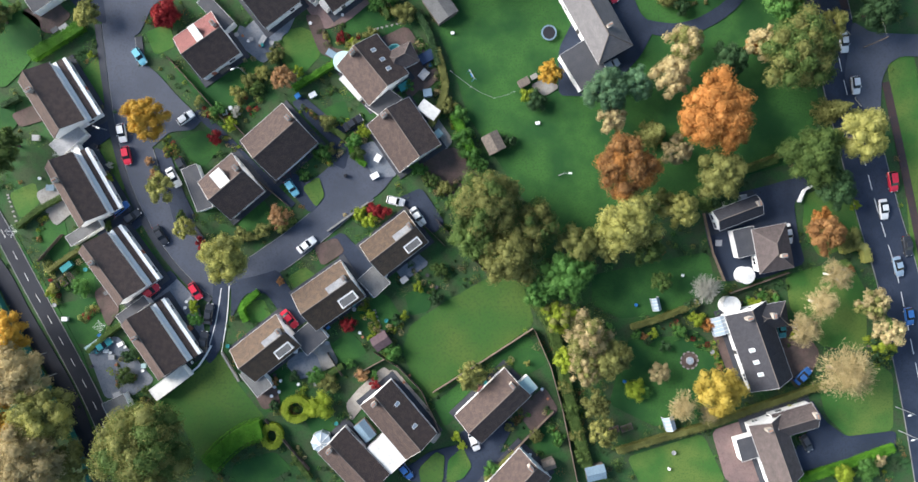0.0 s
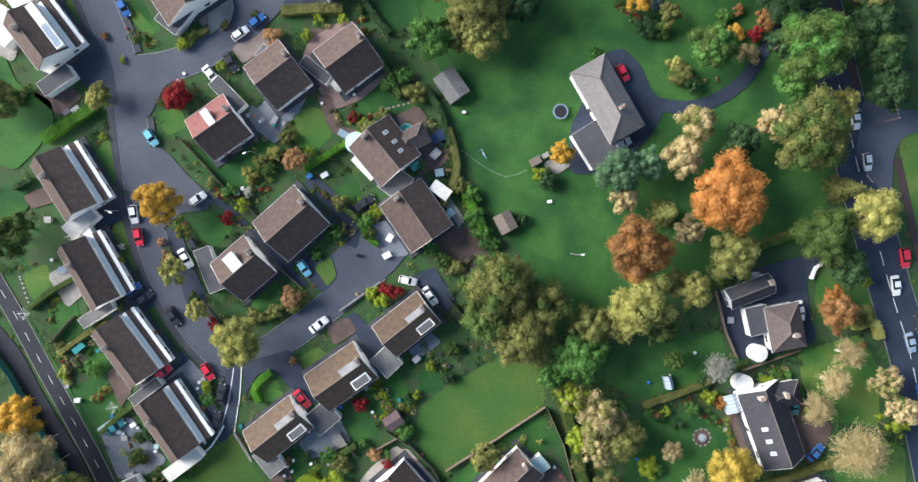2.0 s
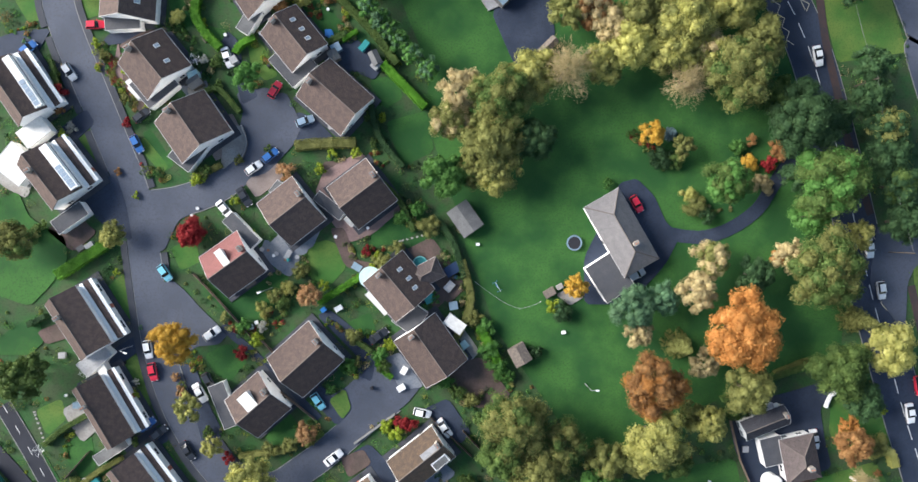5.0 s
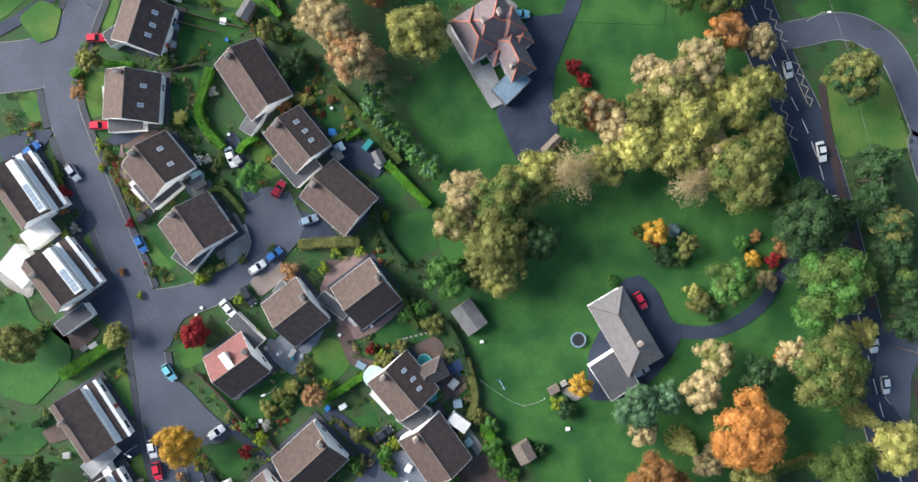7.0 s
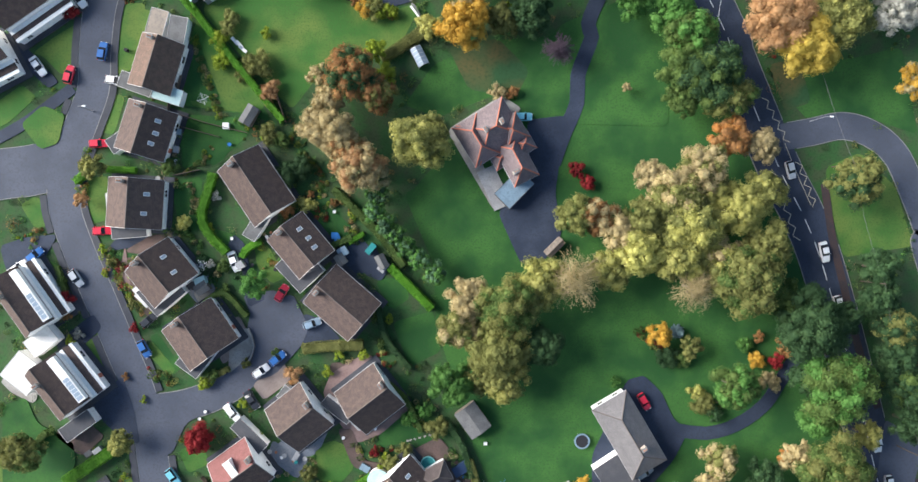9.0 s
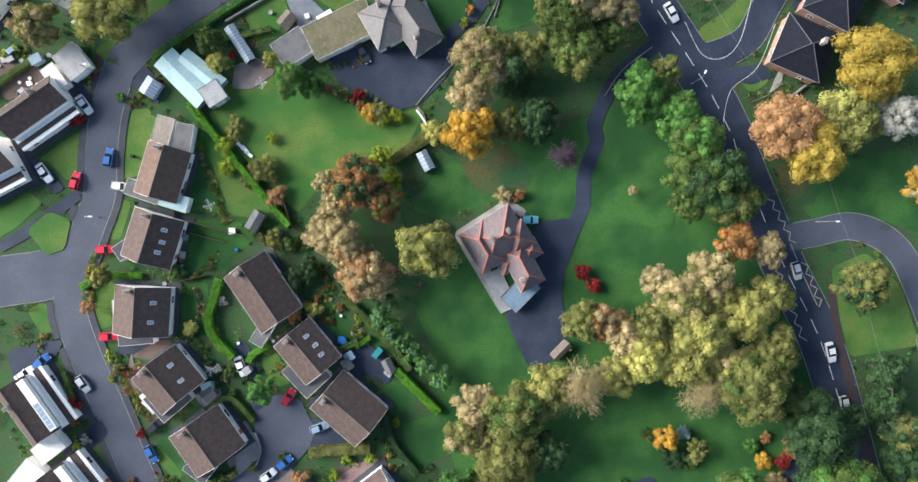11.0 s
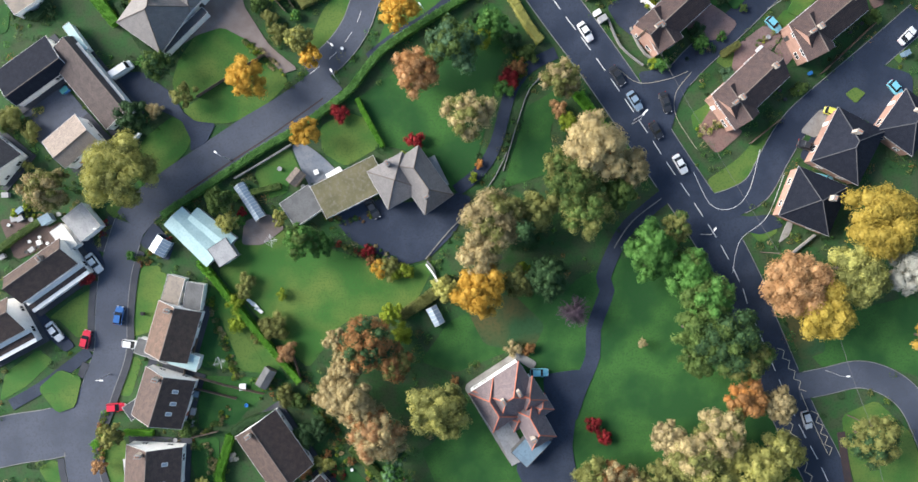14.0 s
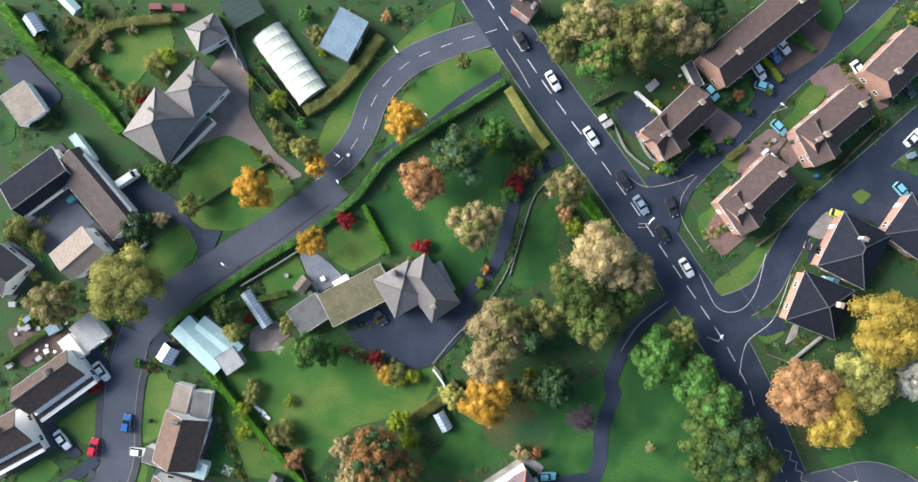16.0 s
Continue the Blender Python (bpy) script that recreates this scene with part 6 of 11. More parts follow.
patch("drive", [(51.0, 146.6), (55.5, 145.9), (60.6, 146.4), (63.1, 143.8), (58.0, 142.0), (54.8, 142.7), (51.8, 138.9), (52.2, 142.7)])
patch("pale", [(66.5, 164.1), (71.0, 169.0), (74.2, 168.4), (70.3, 162.7)])
patch("brick", [(51.8, 173.1), (47.3, 169.4), (44.1, 164.4), (48.5, 159.3), (54.3, 164.2), (51.8, 166.2)])
patch("pink", [(41.8, 187.1), (46.9, 192.1), (53.2, 187.6), (50.7, 184.5), (44.3, 183.3)])
patch("pink", [(60.9, 181.8), (65.4, 186.8), (75.0, 194.3), (78.9, 193.0), (69.8, 185.5), (63.4, 178.0)])
patch("pink", [(71.2, 196.2), (77.0, 199.3), (81.4, 195.4), (77.6, 190.4)])
patch("drive", [(54.6, 197.6), (62.9, 205.7), (70.0, 209.4), (72.5, 205.6), (64.8, 200.6), (58.4, 195.7)])
patch("drive", [(57.0, 4.3), (61.5, 8.2), (69.9, 10.3), (79.0, 13.0), (81.1, 10.4), (77.2, 7.1), (78.3, 0.0), (80.1, -6.4), (70.4, -9.8), (61.9, -10.5), (58.5, -2.8)])
patch("bed", [(75.1, -18.8), (79.8, -20.7), (83.8, -25.9), (82.6, -29.8), (78.8, -34.4), (76.1, -31.1), (74.6, -25.9)])
patch("drive", [(82.9, -41.5), (82.1, -36.3), (85.5, -41.5), (90.2, -44.8), (101.4, -43.4), (101.5, -47.3), (87.0, -50.7), (80.5, -52.7), (78.4, -48.1)])
patch("pink", [(59.9, -43.6), (67.7, -41.0), (72.6, -53.3), (71.3, -55.0), (63.4, -55.1)])
patch("concrete", [(-20.8, -38.3), (-14.5, -31.8), (-10.1, -30.5), (-6.8, -34.3), (-2.3, -39.4), (0.3, -44.6), (-1.6, -47.2), (-6.8, -39.5), (-11.9, -35.0), (-17.0, -38.9), (-19.5, -42.1)])
patch("drive", [(-7.9, -52.4), (-2.2, -48.5), (6.1, -46.5), (10.0, -49.1), (15.2, -48.4), (10.1, -55.3), (-6.6, -55.3)])
patch("slate", [(-76.3, -27.2), (-70.1, -23.4), (-65.1, -29.7), (-61.9, -33.4), (-67.5, -37.3), (-72.5, -37.3), (-74.4, -32.3)])
patch("bed", [(-77.6, 81.1), (-75.1, 83.0), (-72.0, 82.9), (-73.9, 79.2), (-68.4, 71.7), (-70.3, 69.8), (-75.2, 76.7)])
patch("bed", [(-32.4, 60.2), (-22.4, 60.7), (-14.8, 51.2), (-22.4, 43.6), (-27.4, 48.7)])
patch("pale", [(-101.8, 56.9), (-94.4, 61.8), (-92.6, 58.0), (-94.5, 51.8), (-99.4, 54.3)])
patch("drive", [(-83.5, 51.1), (-76.0, 57.9), (-73.6, 50.4), (-72.4, 42.8), (-77.4, 45.4)])
patch("drive", [(-90.1, 64.9), (-82.0, 71.1), (-80.2, 68.0), (-88.3, 60.5)])
patch("drive", [(-101.5, 85.5), (-95.9, 87.4), (-89.2, 88.0), (-94.2, 79.3), (-99.1, 76.8)])
patch("drive", [(-99.5, 127.2), (-90.9, 118.7), (-88.7, 120.2), (-96.8, 128.9)])
patch("drive", [(-76.9, 87.3), (-71.4, 87.9), (-64.6, 86.7), (-75.7, 84.8), (-79.4, 84.2)])
patch("drive", [(-81.4, 20.0), (-72.8, 23.9), (-70.9, 19.5), (-78.9, 13.7)])
patch("drive", [(-75.2, -1.3), (-69.0, 3.8), (-64.0, 0.7), (-71.4, -4.4)])
patch("drive", [(-65.1, -14.4), (-58.9, -9.3), (-57.0, -11.2), (-63.9, -17.0)])
patch("drive", [(-35.2, 10.0), (-32.7, 12.6), (-26.3, 5.7), (-28.8, 3.1)])
patch("drive", [(-10.5, 6.5), (-4.8, 9.2), (0.4, 1.6), (-2.1, -1.0)])
patch("drive", [(-88.5, 140.5), (-84.8, 143.6), (-81.9, 136.7), (-84.4, 134.2)])
patch("bed", [(-90.9, 45.5), (-83.5, 47.9), (-79.8, 44.8), (-84.8, 40.4)])
patch("gravel", [(-52.8, 146.1), (-47.8, 147.8), (-44.1, 144.6), (-49.1, 141.0), (-53.5, 141.1)])
patch("pale", [(23.0, 33.8), (24.9, 31.3), (21.7, 29.3), (18.5, 31.8)])
patch("slate", [(-42.6, 161.9), (-40.5, 162.9), (-36.8, 160.3), (-33.2, 156.8), (-35.1, 155.0), (-38.8, 153.1), (-40.6, 156.8)])
patch("bed", [(63.0, 206.7), (68.1, 210.6), (75.1, 211.2), (70.6, 203.1), (62.9, 198.2), (58.7, 200.5)])
patch("pink", [(67.4, 197.9), (73.8, 201.2), (76.6, 195.5), (73.1, 193.3), (69.9, 194.1)])
patch("pink", [(52.6, 182.6), (59.4, 187.5), (63.0, 184.8), (57.0, 177.8), (51.6, 176.7)])
patch("drive", [(-81.0, 173.4), (-80.6, 177.1), (-73.6, 177.9), (-67.6, 173.3), (-65.2, 169.2), (-62.8, 167.3), (-58.5, 166.8), (-60.4, 162.9), (-63.9, 160.9), (-63.7, 163.4), (-65.5, 167.3), (-67.7, 168.6), (-73.7, 171.2)])
patch("bed", [(-99.4, 142.0), (-90.8, 146.8), (-87.3, 140.5), (-88.6, 135.6), (-93.4, 140.6)])
patch("pink", [(-31.8, 58.0), (-24.2, 62.4), (-20.4, 59.9), (-14.5, 50.5), (-21.0, 44.8), (-26.1, 42.8), (-29.2, 46.0), (-33.6, 53.5)])
patch("gravel", [(-48.6, 55.7), (-41.8, 60.4), (-40.1, 56.7), (-46.1, 52.2)])
patch("gravel", [(-54.6, 60.0), (-48.6, 65.0), (-51.1, 70.4), (-53.0, 69.7), (-51.1, 66.0), (-55.5, 61.6)])
patch("bed", [(-14.7, 41.0), (-8.4, 44.2), (-0.8, 33.4), (-4.6, 29.6), (-10.9, 34.6)])
patch("slate", [(-41.1, 40.9), (-36.1, 44.7), (-34.9, 40.9), (-38.6, 37.1)])
patch("forecourt", [(-52.4, 55.3), (-50.5, 62.8), (-48.8, 71.6), (-39.8, 75.3), (-36.4, 67.8), (-38.0, 64.0), (-43.7, 57.7)])
patch("slate", [(-63.5, 77.1), (-57.9, 79.7), (-56.1, 76.0), (-59.8, 72.8)])
patch("pink", [(-75.2, 85.7), (-74.0, 75.8), (-76.5, 78.9)])
patch("drive", [(-32.4, 83.0), (-24.9, 86.9), (-19.9, 81.3), (-24.9, 79.4), (-29.9, 79.9)])
patch("bed", [(-75.1, -14.5), (-72.0, -12.0), (-69.4, -18.3), (-72.0, -22.1)])
patch("bed", [(-92.6, 23.5), (-87.6, 25.7), (-85.4, 22.4), (-90.7, 20.7)])
patch("pale", [(-87.6, 6.7), (-82.6, 9.5), (-79.2, 3.1), (-83.2, -0.5)])
patch("pale", [(-29.2, -26.8), (-24.8, -24.2), (-22.2, -29.3), (-27.2, -31.9)])
patch("slate", [(-12.3, -6.2), (-7.2, -3.6), (-2.7, -7.4), (-8.4, -11.3)])
patch("pale", [(-6.9, 22.5), (-2.5, 25.7), (2.1, 19.4), (-1.1, 15.6)])
patch("bed", [(-11.4, 34.4), (-5.8, 38.3), (-2.5, 33.3), (-7.6, 28.2)])
patch("bed", [(-5.5, 16.2), (2.7, 18.2), (9.2, 9.4), (1.6, 6.7), (-3.5, 10.5)])
patch("slate", [(-44.2, 43.8), (-36.7, 37.7), (-39.2, 35.2), (-45.5, 40.1)])
patch("slate", [(-18.9, 17.8), (-15.1, 19.2), (-9.9, 11.6), (-15.0, 10.9)])
patch("bed", [(16.3, -39.3), (22.7, -34.1), (26.0, -39.3), (20.3, -44.5)])
patch("drive", [(3.5, -44.6), (9.9, -41.9), (16.4, -41.9), (12.6, -49.7), (6.2, -51.0)])
patch("pale", [(-61.0, 75.4), (-58.5, 77.9), (-55.4, 72.9), (-57.9, 70.4)])
patch("drive", [(-26.0, 82.8), (-22.3, 85.4), (-19.2, 80.3), (-21.0, 77.8), (-24.2, 79.1)])
patch("pale", [(-53.0, 67.8), (-49.2, 67.8), (-48.0, 62.8), (-53.7, 57.8)])
patch("bed", [(-69.5, 87.9), (-64.6, 87.9), (-65.9, 82.9), (-75.7, 84.2)])
patch("drive", [(-103.8, 202.3), (-98.9, 204.7), (-90.7, 195.4), (-95.1, 191.2), (-101.5, 198.6)])
patch("bed", [(-104.1, 147.1), (-94.4, 146.9), (-92.1, 141.9), (-100.7, 138.3)])
patch("pale", [(61.8, 140.0), (63.4, 143.8), (66.0, 148.8), (64.4, 141.9)])
patch("brick", [(80.2, 196.7), (82.7, 198.0), (85.3, 191.6), (82.7, 190.4)])
patch("drive", [(-75.0, 141.5), (-71.8, 146.4), (-67.6, 141.4), (-69.0, 137.7)])
patch("bed", [(-41.1, -35.2), (-36.1, -33.3), (-34.8, -38.4), (-38.6, -39.7)])
patch("bed", [(-28.1, -3.9), (-23.1, -1.9), (-21.2, -5.0), (-26.2, -8.3)])
patch("mown", [(-96.7, 111.2), (-92.1, 115.2), (-87.4, 113.5), (-88.9, 107.2), (-92.7, 105.9)], 0.14)
patch("rough", [(-4.7, -52.3), (-0.9, -48.5), (1.0, -49.5), (0.7, -55.3), (-4.0, -56.6)], 0.14)
patch("mown", [(1.7, -50.4), (4.9, -47.5), (7.0, -51.7), (5.0, -54.5), (1.4, -55.6)], 0.14)
patch("mown", [(-30.6, 8.8), (-27.0, 11.3), (-25.7, 7.0), (-27.6, 4.5)], 0.14)
patch("mown", [(63.7, 190.0), (67.6, 196.2), (71.4, 195.6), (70.5, 192.8), (66.0, 188.8)], 0.14)
patch("lush", [(68.7, 213.1), (73.9, 215.0), (75.1, 210.6), (72.5, 207.2), (69.4, 209.4)], 0.14)
patch("lush", [(48.8, 193.9), (54.0, 197.6), (55.8, 193.8), (52.6, 190.1)], 0.14)
patch("mown", [(76.5, 172.2), (78.7, 173.7), (81.0, 172.4), (78.8, 170.1)], 0.14)
patch("forecourt", [(89.4, 47.1), (93.5, 44.7), (100.4, 44.5), (117.8, 44.3), (117.9, 39.6), (100.5, 39.6), (97.9, 38.0), (96.3, 34.5), (96.0, 22.9), (87.8, 34.4)], 0.058)
patch("lush", [(-101.3, 51.5), (-96.4, 53.4), (-94.0, 47.7), (-86.6, 43.9), (-86.0, 38.9), (-89.8, 33.3), (-94.1, 28.9), (-101.5, 31.5)])
patch("lush", [(-101.6, 21.4), (-96.6, 25.1), (-92.3, 27.4), (-91.1, 21.3), (-94.2, 18.5), (-104.1, 18.5)])
patch("concrete", [(-20.8, -38.3), (-18.3, -35.1), (-12.6, -29.9), (-10.1, -31.8), (-11.3, -33.7), (-14.5, -33.1), (-15.1, -37.0), (-18.3, -40.2)], 0.05)
patch("slate", [(-33.0, -26.8), (-27.3, -27.1), (-25.7, -31.3), (-30.8, -33.0), (-33.6, -30.0)], 0.05)
patch("bed", [(59.5, -22.2), (62.2, -21.1), (66.3, -31.2), (64.3, -32.8)], 0.05)
patch("pale", [(-6.8, 110.2), (5.0, 117.7), (9.2, 115.0), (8.2, 113.4), (4.8, 115.7), (-3.1, 110.0), (3.9, 97.6), (7.3, 94.3), (3.4, 92.8)], 0.056)
patch("slate", [(-39.8, 46.1), (-32.2, 46.0), (-34.1, 41.6), (-42.3, 39.1), (-44.2, 41.7)], 0.05)
patch("bed", [(-30.4, 46.0), (-27.2, 37.8), (-22.2, 35.8), (-15.9, 37.7), (-24.7, 39.0), (-27.2, 46.0)], 0.05)
kerbs()

# ---------------------------------------------------------------- houses
gable_house(-80.5, 26.6, -57.7, 13.6, 9.8, 4.3, 6.7, "tile", "chalet bungalow with brown tiled roof, lean-to porch and white walls", lean=2.6, chimneys=[(-0.2, -0.1)], terrace=False, white_edge=False)
gable_house(-75.5, 7.9, -60.1, 14.2, 8.7, 4.3, 6.7, "tile", "chalet bungalow with brown tiled roof, lean-to porch and white walls", lean=2.3, chimneys=[(-0.2, -0.1)], terrace=False, white_edge=False)
gable_house(-68.0, -8.3, -53.8, 13.7, 9.4, 4.3, 6.7, "tile", "chalet bungalow with brown tiled roof, lean-to porch and white walls", lean=2.5, chimneys=[(-0.2, -0.1)], terrace=False, white_edge=False)
gable_house(-59.2, -23.8, -55.9, 13.8, 9.5, 4.3, 6.7, "tile", "chalet bungalow with brown tiled roof, lean-to porch and white walls", lean=2.6, chimneys=[(-0.2, -0.1)], terrace=False, white_edge=False)
gable_house(-86.1, 57.3, -52.9, 11.6, 10.4, 4.3, 6.7, "tile", "white chalet bungalow with brown tiles and large rooflights", lean=2.8, chimneys=[(-0.2, -0.1)], terrace=True, white_edge=False)
gable_house(-93.2, 74.8, -55.9, 13.0, 9.5, 4.3, 6.7, "tile", "white chalet bungalow with brown tiles and large rooflights", lean=2.6, chimneys=[(-0.2, -0.1)], terrace=True, white_edge=False)
gable_house(-50.2, 38.2, 35.9, 9.5, 9.9, 3.2, 6.5, "tile", "gabled house with red tiled front and dark rear slope", chimneys=[(0.43, 0.13)], front="redtile", dormer=1.3)
gable_house(-37.9, 49.4, 38.3, 9.1, 10.9, 3.2, 6.8, "tile", "gabled house with dark brown roof and white gable ends", chimneys=[(0.43, 0.13)])
gable_house(-23.1, 53.2, 37.4, 10.1, 10.5, 3.2, 6.7, "tile", "gabled house with dark brown roof and white gable ends", chimneys=[(0.43, 0.13)])
gable_house(-15.3, 33.7, -49.9, 10.5, 10.3, 3.2, 6.6, "tile", "gabled house, dark brown roof with three pale rooflights", chimneys=[(-0.43, -0.13)], skylights=[(1, -0.25, 0.5), (1, 0.0, 0.55), (1, 0.22, 0.5)])
gable_house(-8.5, 20.1, -54.9, 11.8, 10.1, 3.2, 6.5, "tile", "gabled house with dark brown roof and white gable ends", chimneys=[(-0.43, -0.13)])
gable_house(-34.9, 18.2, 42.4, 11.6, 10.6, 3.2, 6.7, "tile", "gabled house with dark brown roof and white gable ends", chimneys=[(0.43, 0.13)])
gable_house(-44.9, 8.6, 41.4, 9.1, 9.9, 3.2, 6.5, "tile", "gabled house with dark brown roof and white dormer", chimneys=[(0.43, 0.13)], dormer=2.3)
gable_house(-10.4, -3.1, 38.5, 11.8, 7.8, 3.2, 5.8, "mossy", "terraced bungalow with mossy brown roof and white dormer", chimneys=[(0.43, 0.13)], dormer=3.2, dormer_felt="felt_pale")
gable_house(-24.2, -14.3, 35.5, 12.4, 8.8, 3.2, 6.1, "mossy", "terraced bungalow with mossy brown roof and white dormer", chimneys=[(0.43, 0.13)], dormer=3.2, dormer_felt="felt_pale")
gable_house(-37.4, -25.6, 38.7, 12.1, 8.0, 3.2, 5.8, "mossy", "terraced bungalow with mossy brown roof and white dormer", chimneys=[(0.43, 0.13)], dormer=3.2, dormer_felt="felt_pale")
gable_house(-9.0, -40.7, -49.2, 14.9, 8.1, 3.2, 5.9, "tile", "gabled house, dark brown roof with two rooflights", chimneys=[(-0.43, -0.13)], skylights=[(1, -0.2, 0.55), (1, 0.2, 0.5)])
gable_house(-18.5, -50.1, -46.0, 13.6, 7.4, 3.2, 5.6, "tile", "gabled house with dark brown roof and white gable ends", chimneys=[(-0.43, -0.13)])
gable_house(11.2, -37.6, 44.6, 14.5, 7.7, 3.2, 5.7, "tile", "gabled house with dark brown roof and white gable ends", chimneys=[(0.43, 0.13)])
gable_house(16.7, -54.1, 47.9, 11.1, 8.9, 3.2, 6.1, "tile", "gabled house with dark brown roof and white gable ends", chimneys=[(0.43, 0.13)])
gable_house(-67.0, 123.2, -106.9, 10.8, 8.6, 3.2, 6.0, "tan", "gabled house with tan roof and white gable ends", chimneys=[(-0.43, -0.13)])
gable_house(-69.2, 109.5, -107.7, 10.2, 10.1, 3.2, 6.5, "tile", "gabled house, dark brown roof with three pale rooflights", chimneys=[(-0.43, -0.13)], skylights=[(1, -0.25, 0.5), (1, 0.0, 0.55), (1, 0.22, 0.5)])
gable_house(-71.6, 94.4, -94.0, 10.0, 11.0, 3.2, 6.8, "tile", "gabled house, dark brown roof with two rooflights", chimneys=[(-0.43, -0.13)], skylights=[(1, -0.2, 0.55), (1, 0.2, 0.5)])
gable_house(-46.5, 98.0, -56.6, 13.7, 9.6, 3.2, 6.4, "tile", "gabled house with dark brown roof and white gable ends", chimneys=[(-0.43, -0.13)])
gable_house(-37.4, 85.6, -50.7, 10.3, 9.0, 3.2, 6.2, "tile", "gabled house, dark brown roof with three pale rooflights", chimneys=[(-0.43, -0.13)], skylights=[(1, -0.25, 0.5), (1, 0.0, 0.55), (1, 0.22, 0.5)])
gable_house(-28.8, 73.5, -41.4, 12.2, 10.1, 3.2, 6.5, "tile", "gabled house with dark brown roof and white gable ends", chimneys=[(-0.43, -0.13)])
gable_house(-66.3, 79.9, -51.0, 9.5, 11.1, 3.2, 6.9, "tile", "gabled house, dark brown roof with two rooflights", chimneys=[(-0.43, -0.13)], skylights=[(1, -0.2, 0.55), (1, 0.2, 0.5)])
gable_house(-58.4, 67.0, -55.7, 10.0, 11.8, 3.2, 7.1, "tile", "gabled house with dark brown roof and white gable ends", chimneys=[(-0.43, -0.13)])
gable_house(-92.4, 135.3, -145.0, 13.7, 8.4, 4.3, 6.7, "tile", "chalet bungalow with brown tiled roof, lean-to porch and white walls", lean=2.3, chimneys=[(-0.2, -0.1)], terrace=False, white_edge=False)
gable_house(-102.7, 123.6, -152.4, 11.3, 9.9, 4.3, 6.7, "tile", "chalet bungalow with brown tiled roof, lean-to porch and white walls", lean=2.7, chimneys=[(-0.2, -0.1)], terrace=False, white_edge=False)
hip_house(31.9, 45.2, -59.6, 16.6, 7.7, 3.6, 6.0, "paleslate", "detached house with hipped pale slate roof", wall="render", chimneys=[(0.18, 0.12)])
hip_house(-20.5, 154.1, 28.9, 7.7, 8.2, 3.6, 6.0, "paleslate", "white detached house with hipped pale slate roof", chimneys=[(0.05, 0.45)])
hip_house(-15.0, 154.2, 124.7, 11.8, 6.5, 3.6, 6.6, "paleslate", "hipped front wing of the white house", chimneys=[(-0.3, 0.2)])
gable_house(-95.0, 177.4, 35.5, 13.2, 7.4, 3.0, 4.6, "darktile", "long white house wing with shallow dark felted roof", front="darktile", ridge_at=0.2)
gable_house(-83.2, 174.9, -51.5, 19.0, 6.2, 3.0, 4.4, "greytile", "long white house wing with grey-brown roof and white gable ends", ridge_at=0.86)
flat_block(-80.9, 176.9, -51.5, 15.0, 0.9, 3.2, "felt_white", "narrow flat white porch along the long wing", name="porch")
gable_house(-86.2, 162.6, 40.0, 8.4, 6.4, 5.0, 6.0, "beigetile", "two-storey white house with low beige tile roof", storeys=2, ridge_at=0.35)
hip_house(-69.2, 188.6, 54.2, 11.0, 10.2, 3.6, 7.9, "paleslate", "detached house with steep hipped pale slate roof", wall="render", chimneys=[(0.18, 0.12)])
hip_house(-62.0, 195.6, 46.9, 8.9, 8.0, 3.6, 7.0, "paleslate", "detached house with steep hipped pale slate roof", wall="render", chimneys=[(0.18, 0.12)])
hip_house(-59.6, 207.5, 28.5, 6.2, 4.8, 3.6, 5.1, "paleslate", "detached house with hipped pale slate roof", wall="render", chimneys=[(0.18, 0.12)])
gable_house(-102.6, 159.3, -39.6, 6.8, 7.8, 3.2, 5.8, "slate", "gabled house with grey slate roof and white gable ends", chimneys=[(-0.43, -0.13)])
gable_house(37.5, 188.0, 42.0, 14.5, 6.8, 4.8, 7.0, "terrace_tile", "red brick terraced house with dark brown roof", chimneys=[(-0.3, 0.0), (0.35, 0.0)], wall="brick", storeys=2, white_edge=False)
gable_house(53.8, 173.1, 42.6, 14.5, 7.7, 4.8, 7.3, "terrace_tile", "red brick terraced house with dark brown roof", chimneys=[(-0.3, 0.0), (0.35, 0.0)], wall="brick", storeys=2, white_edge=False)
gable_house(70.3, 187.3, 38.9, 14.7, 7.7, 4.8, 7.3, "terrace_tile", "red brick terraced house with dark brown roof", chimneys=[(-0.3, 0.0), (0.35, 0.0)], wall="brick", storeys=2, white_edge=False)
gable_house(34.9, 184.9, 122.0, 7.9, 5.6, 4.8, 6.9, "terrace_tile", "gabled brick wing of a semi-detached house", chimneys=[(0.1, 0.2)], wall="brick", storeys=2, white_edge=False, name="house_wing")
gable_house(66.8, 183.4, 118.0, 8.4, 5.9, 4.8, 7.0, "terrace_tile", "gabled brick wing of a semi-detached house", chimneys=[(0.1, 0.2)], wall="brick", storeys=2, white_edge=False, name="house_wing")
gable_house(50.7, 169.1, 124.0, 8.0, 5.6, 4.8, 6.9, "terrace_tile", "gabled brick wing of a semi-detached house", chimneys=[(0.1, 0.2)], wall="brick", storeys=2, white_edge=False, name="house_wing")
gable_house(84.5, 199.9, 44.0, 13.0, 7.8, 4.8, 7.4, "terrace_tile", "red brick terraced house with dark brown roof", chimneys=[(-0.3, 0.0), (0.35, 0.0)], wall="brick", storeys=2, white_edge=False)
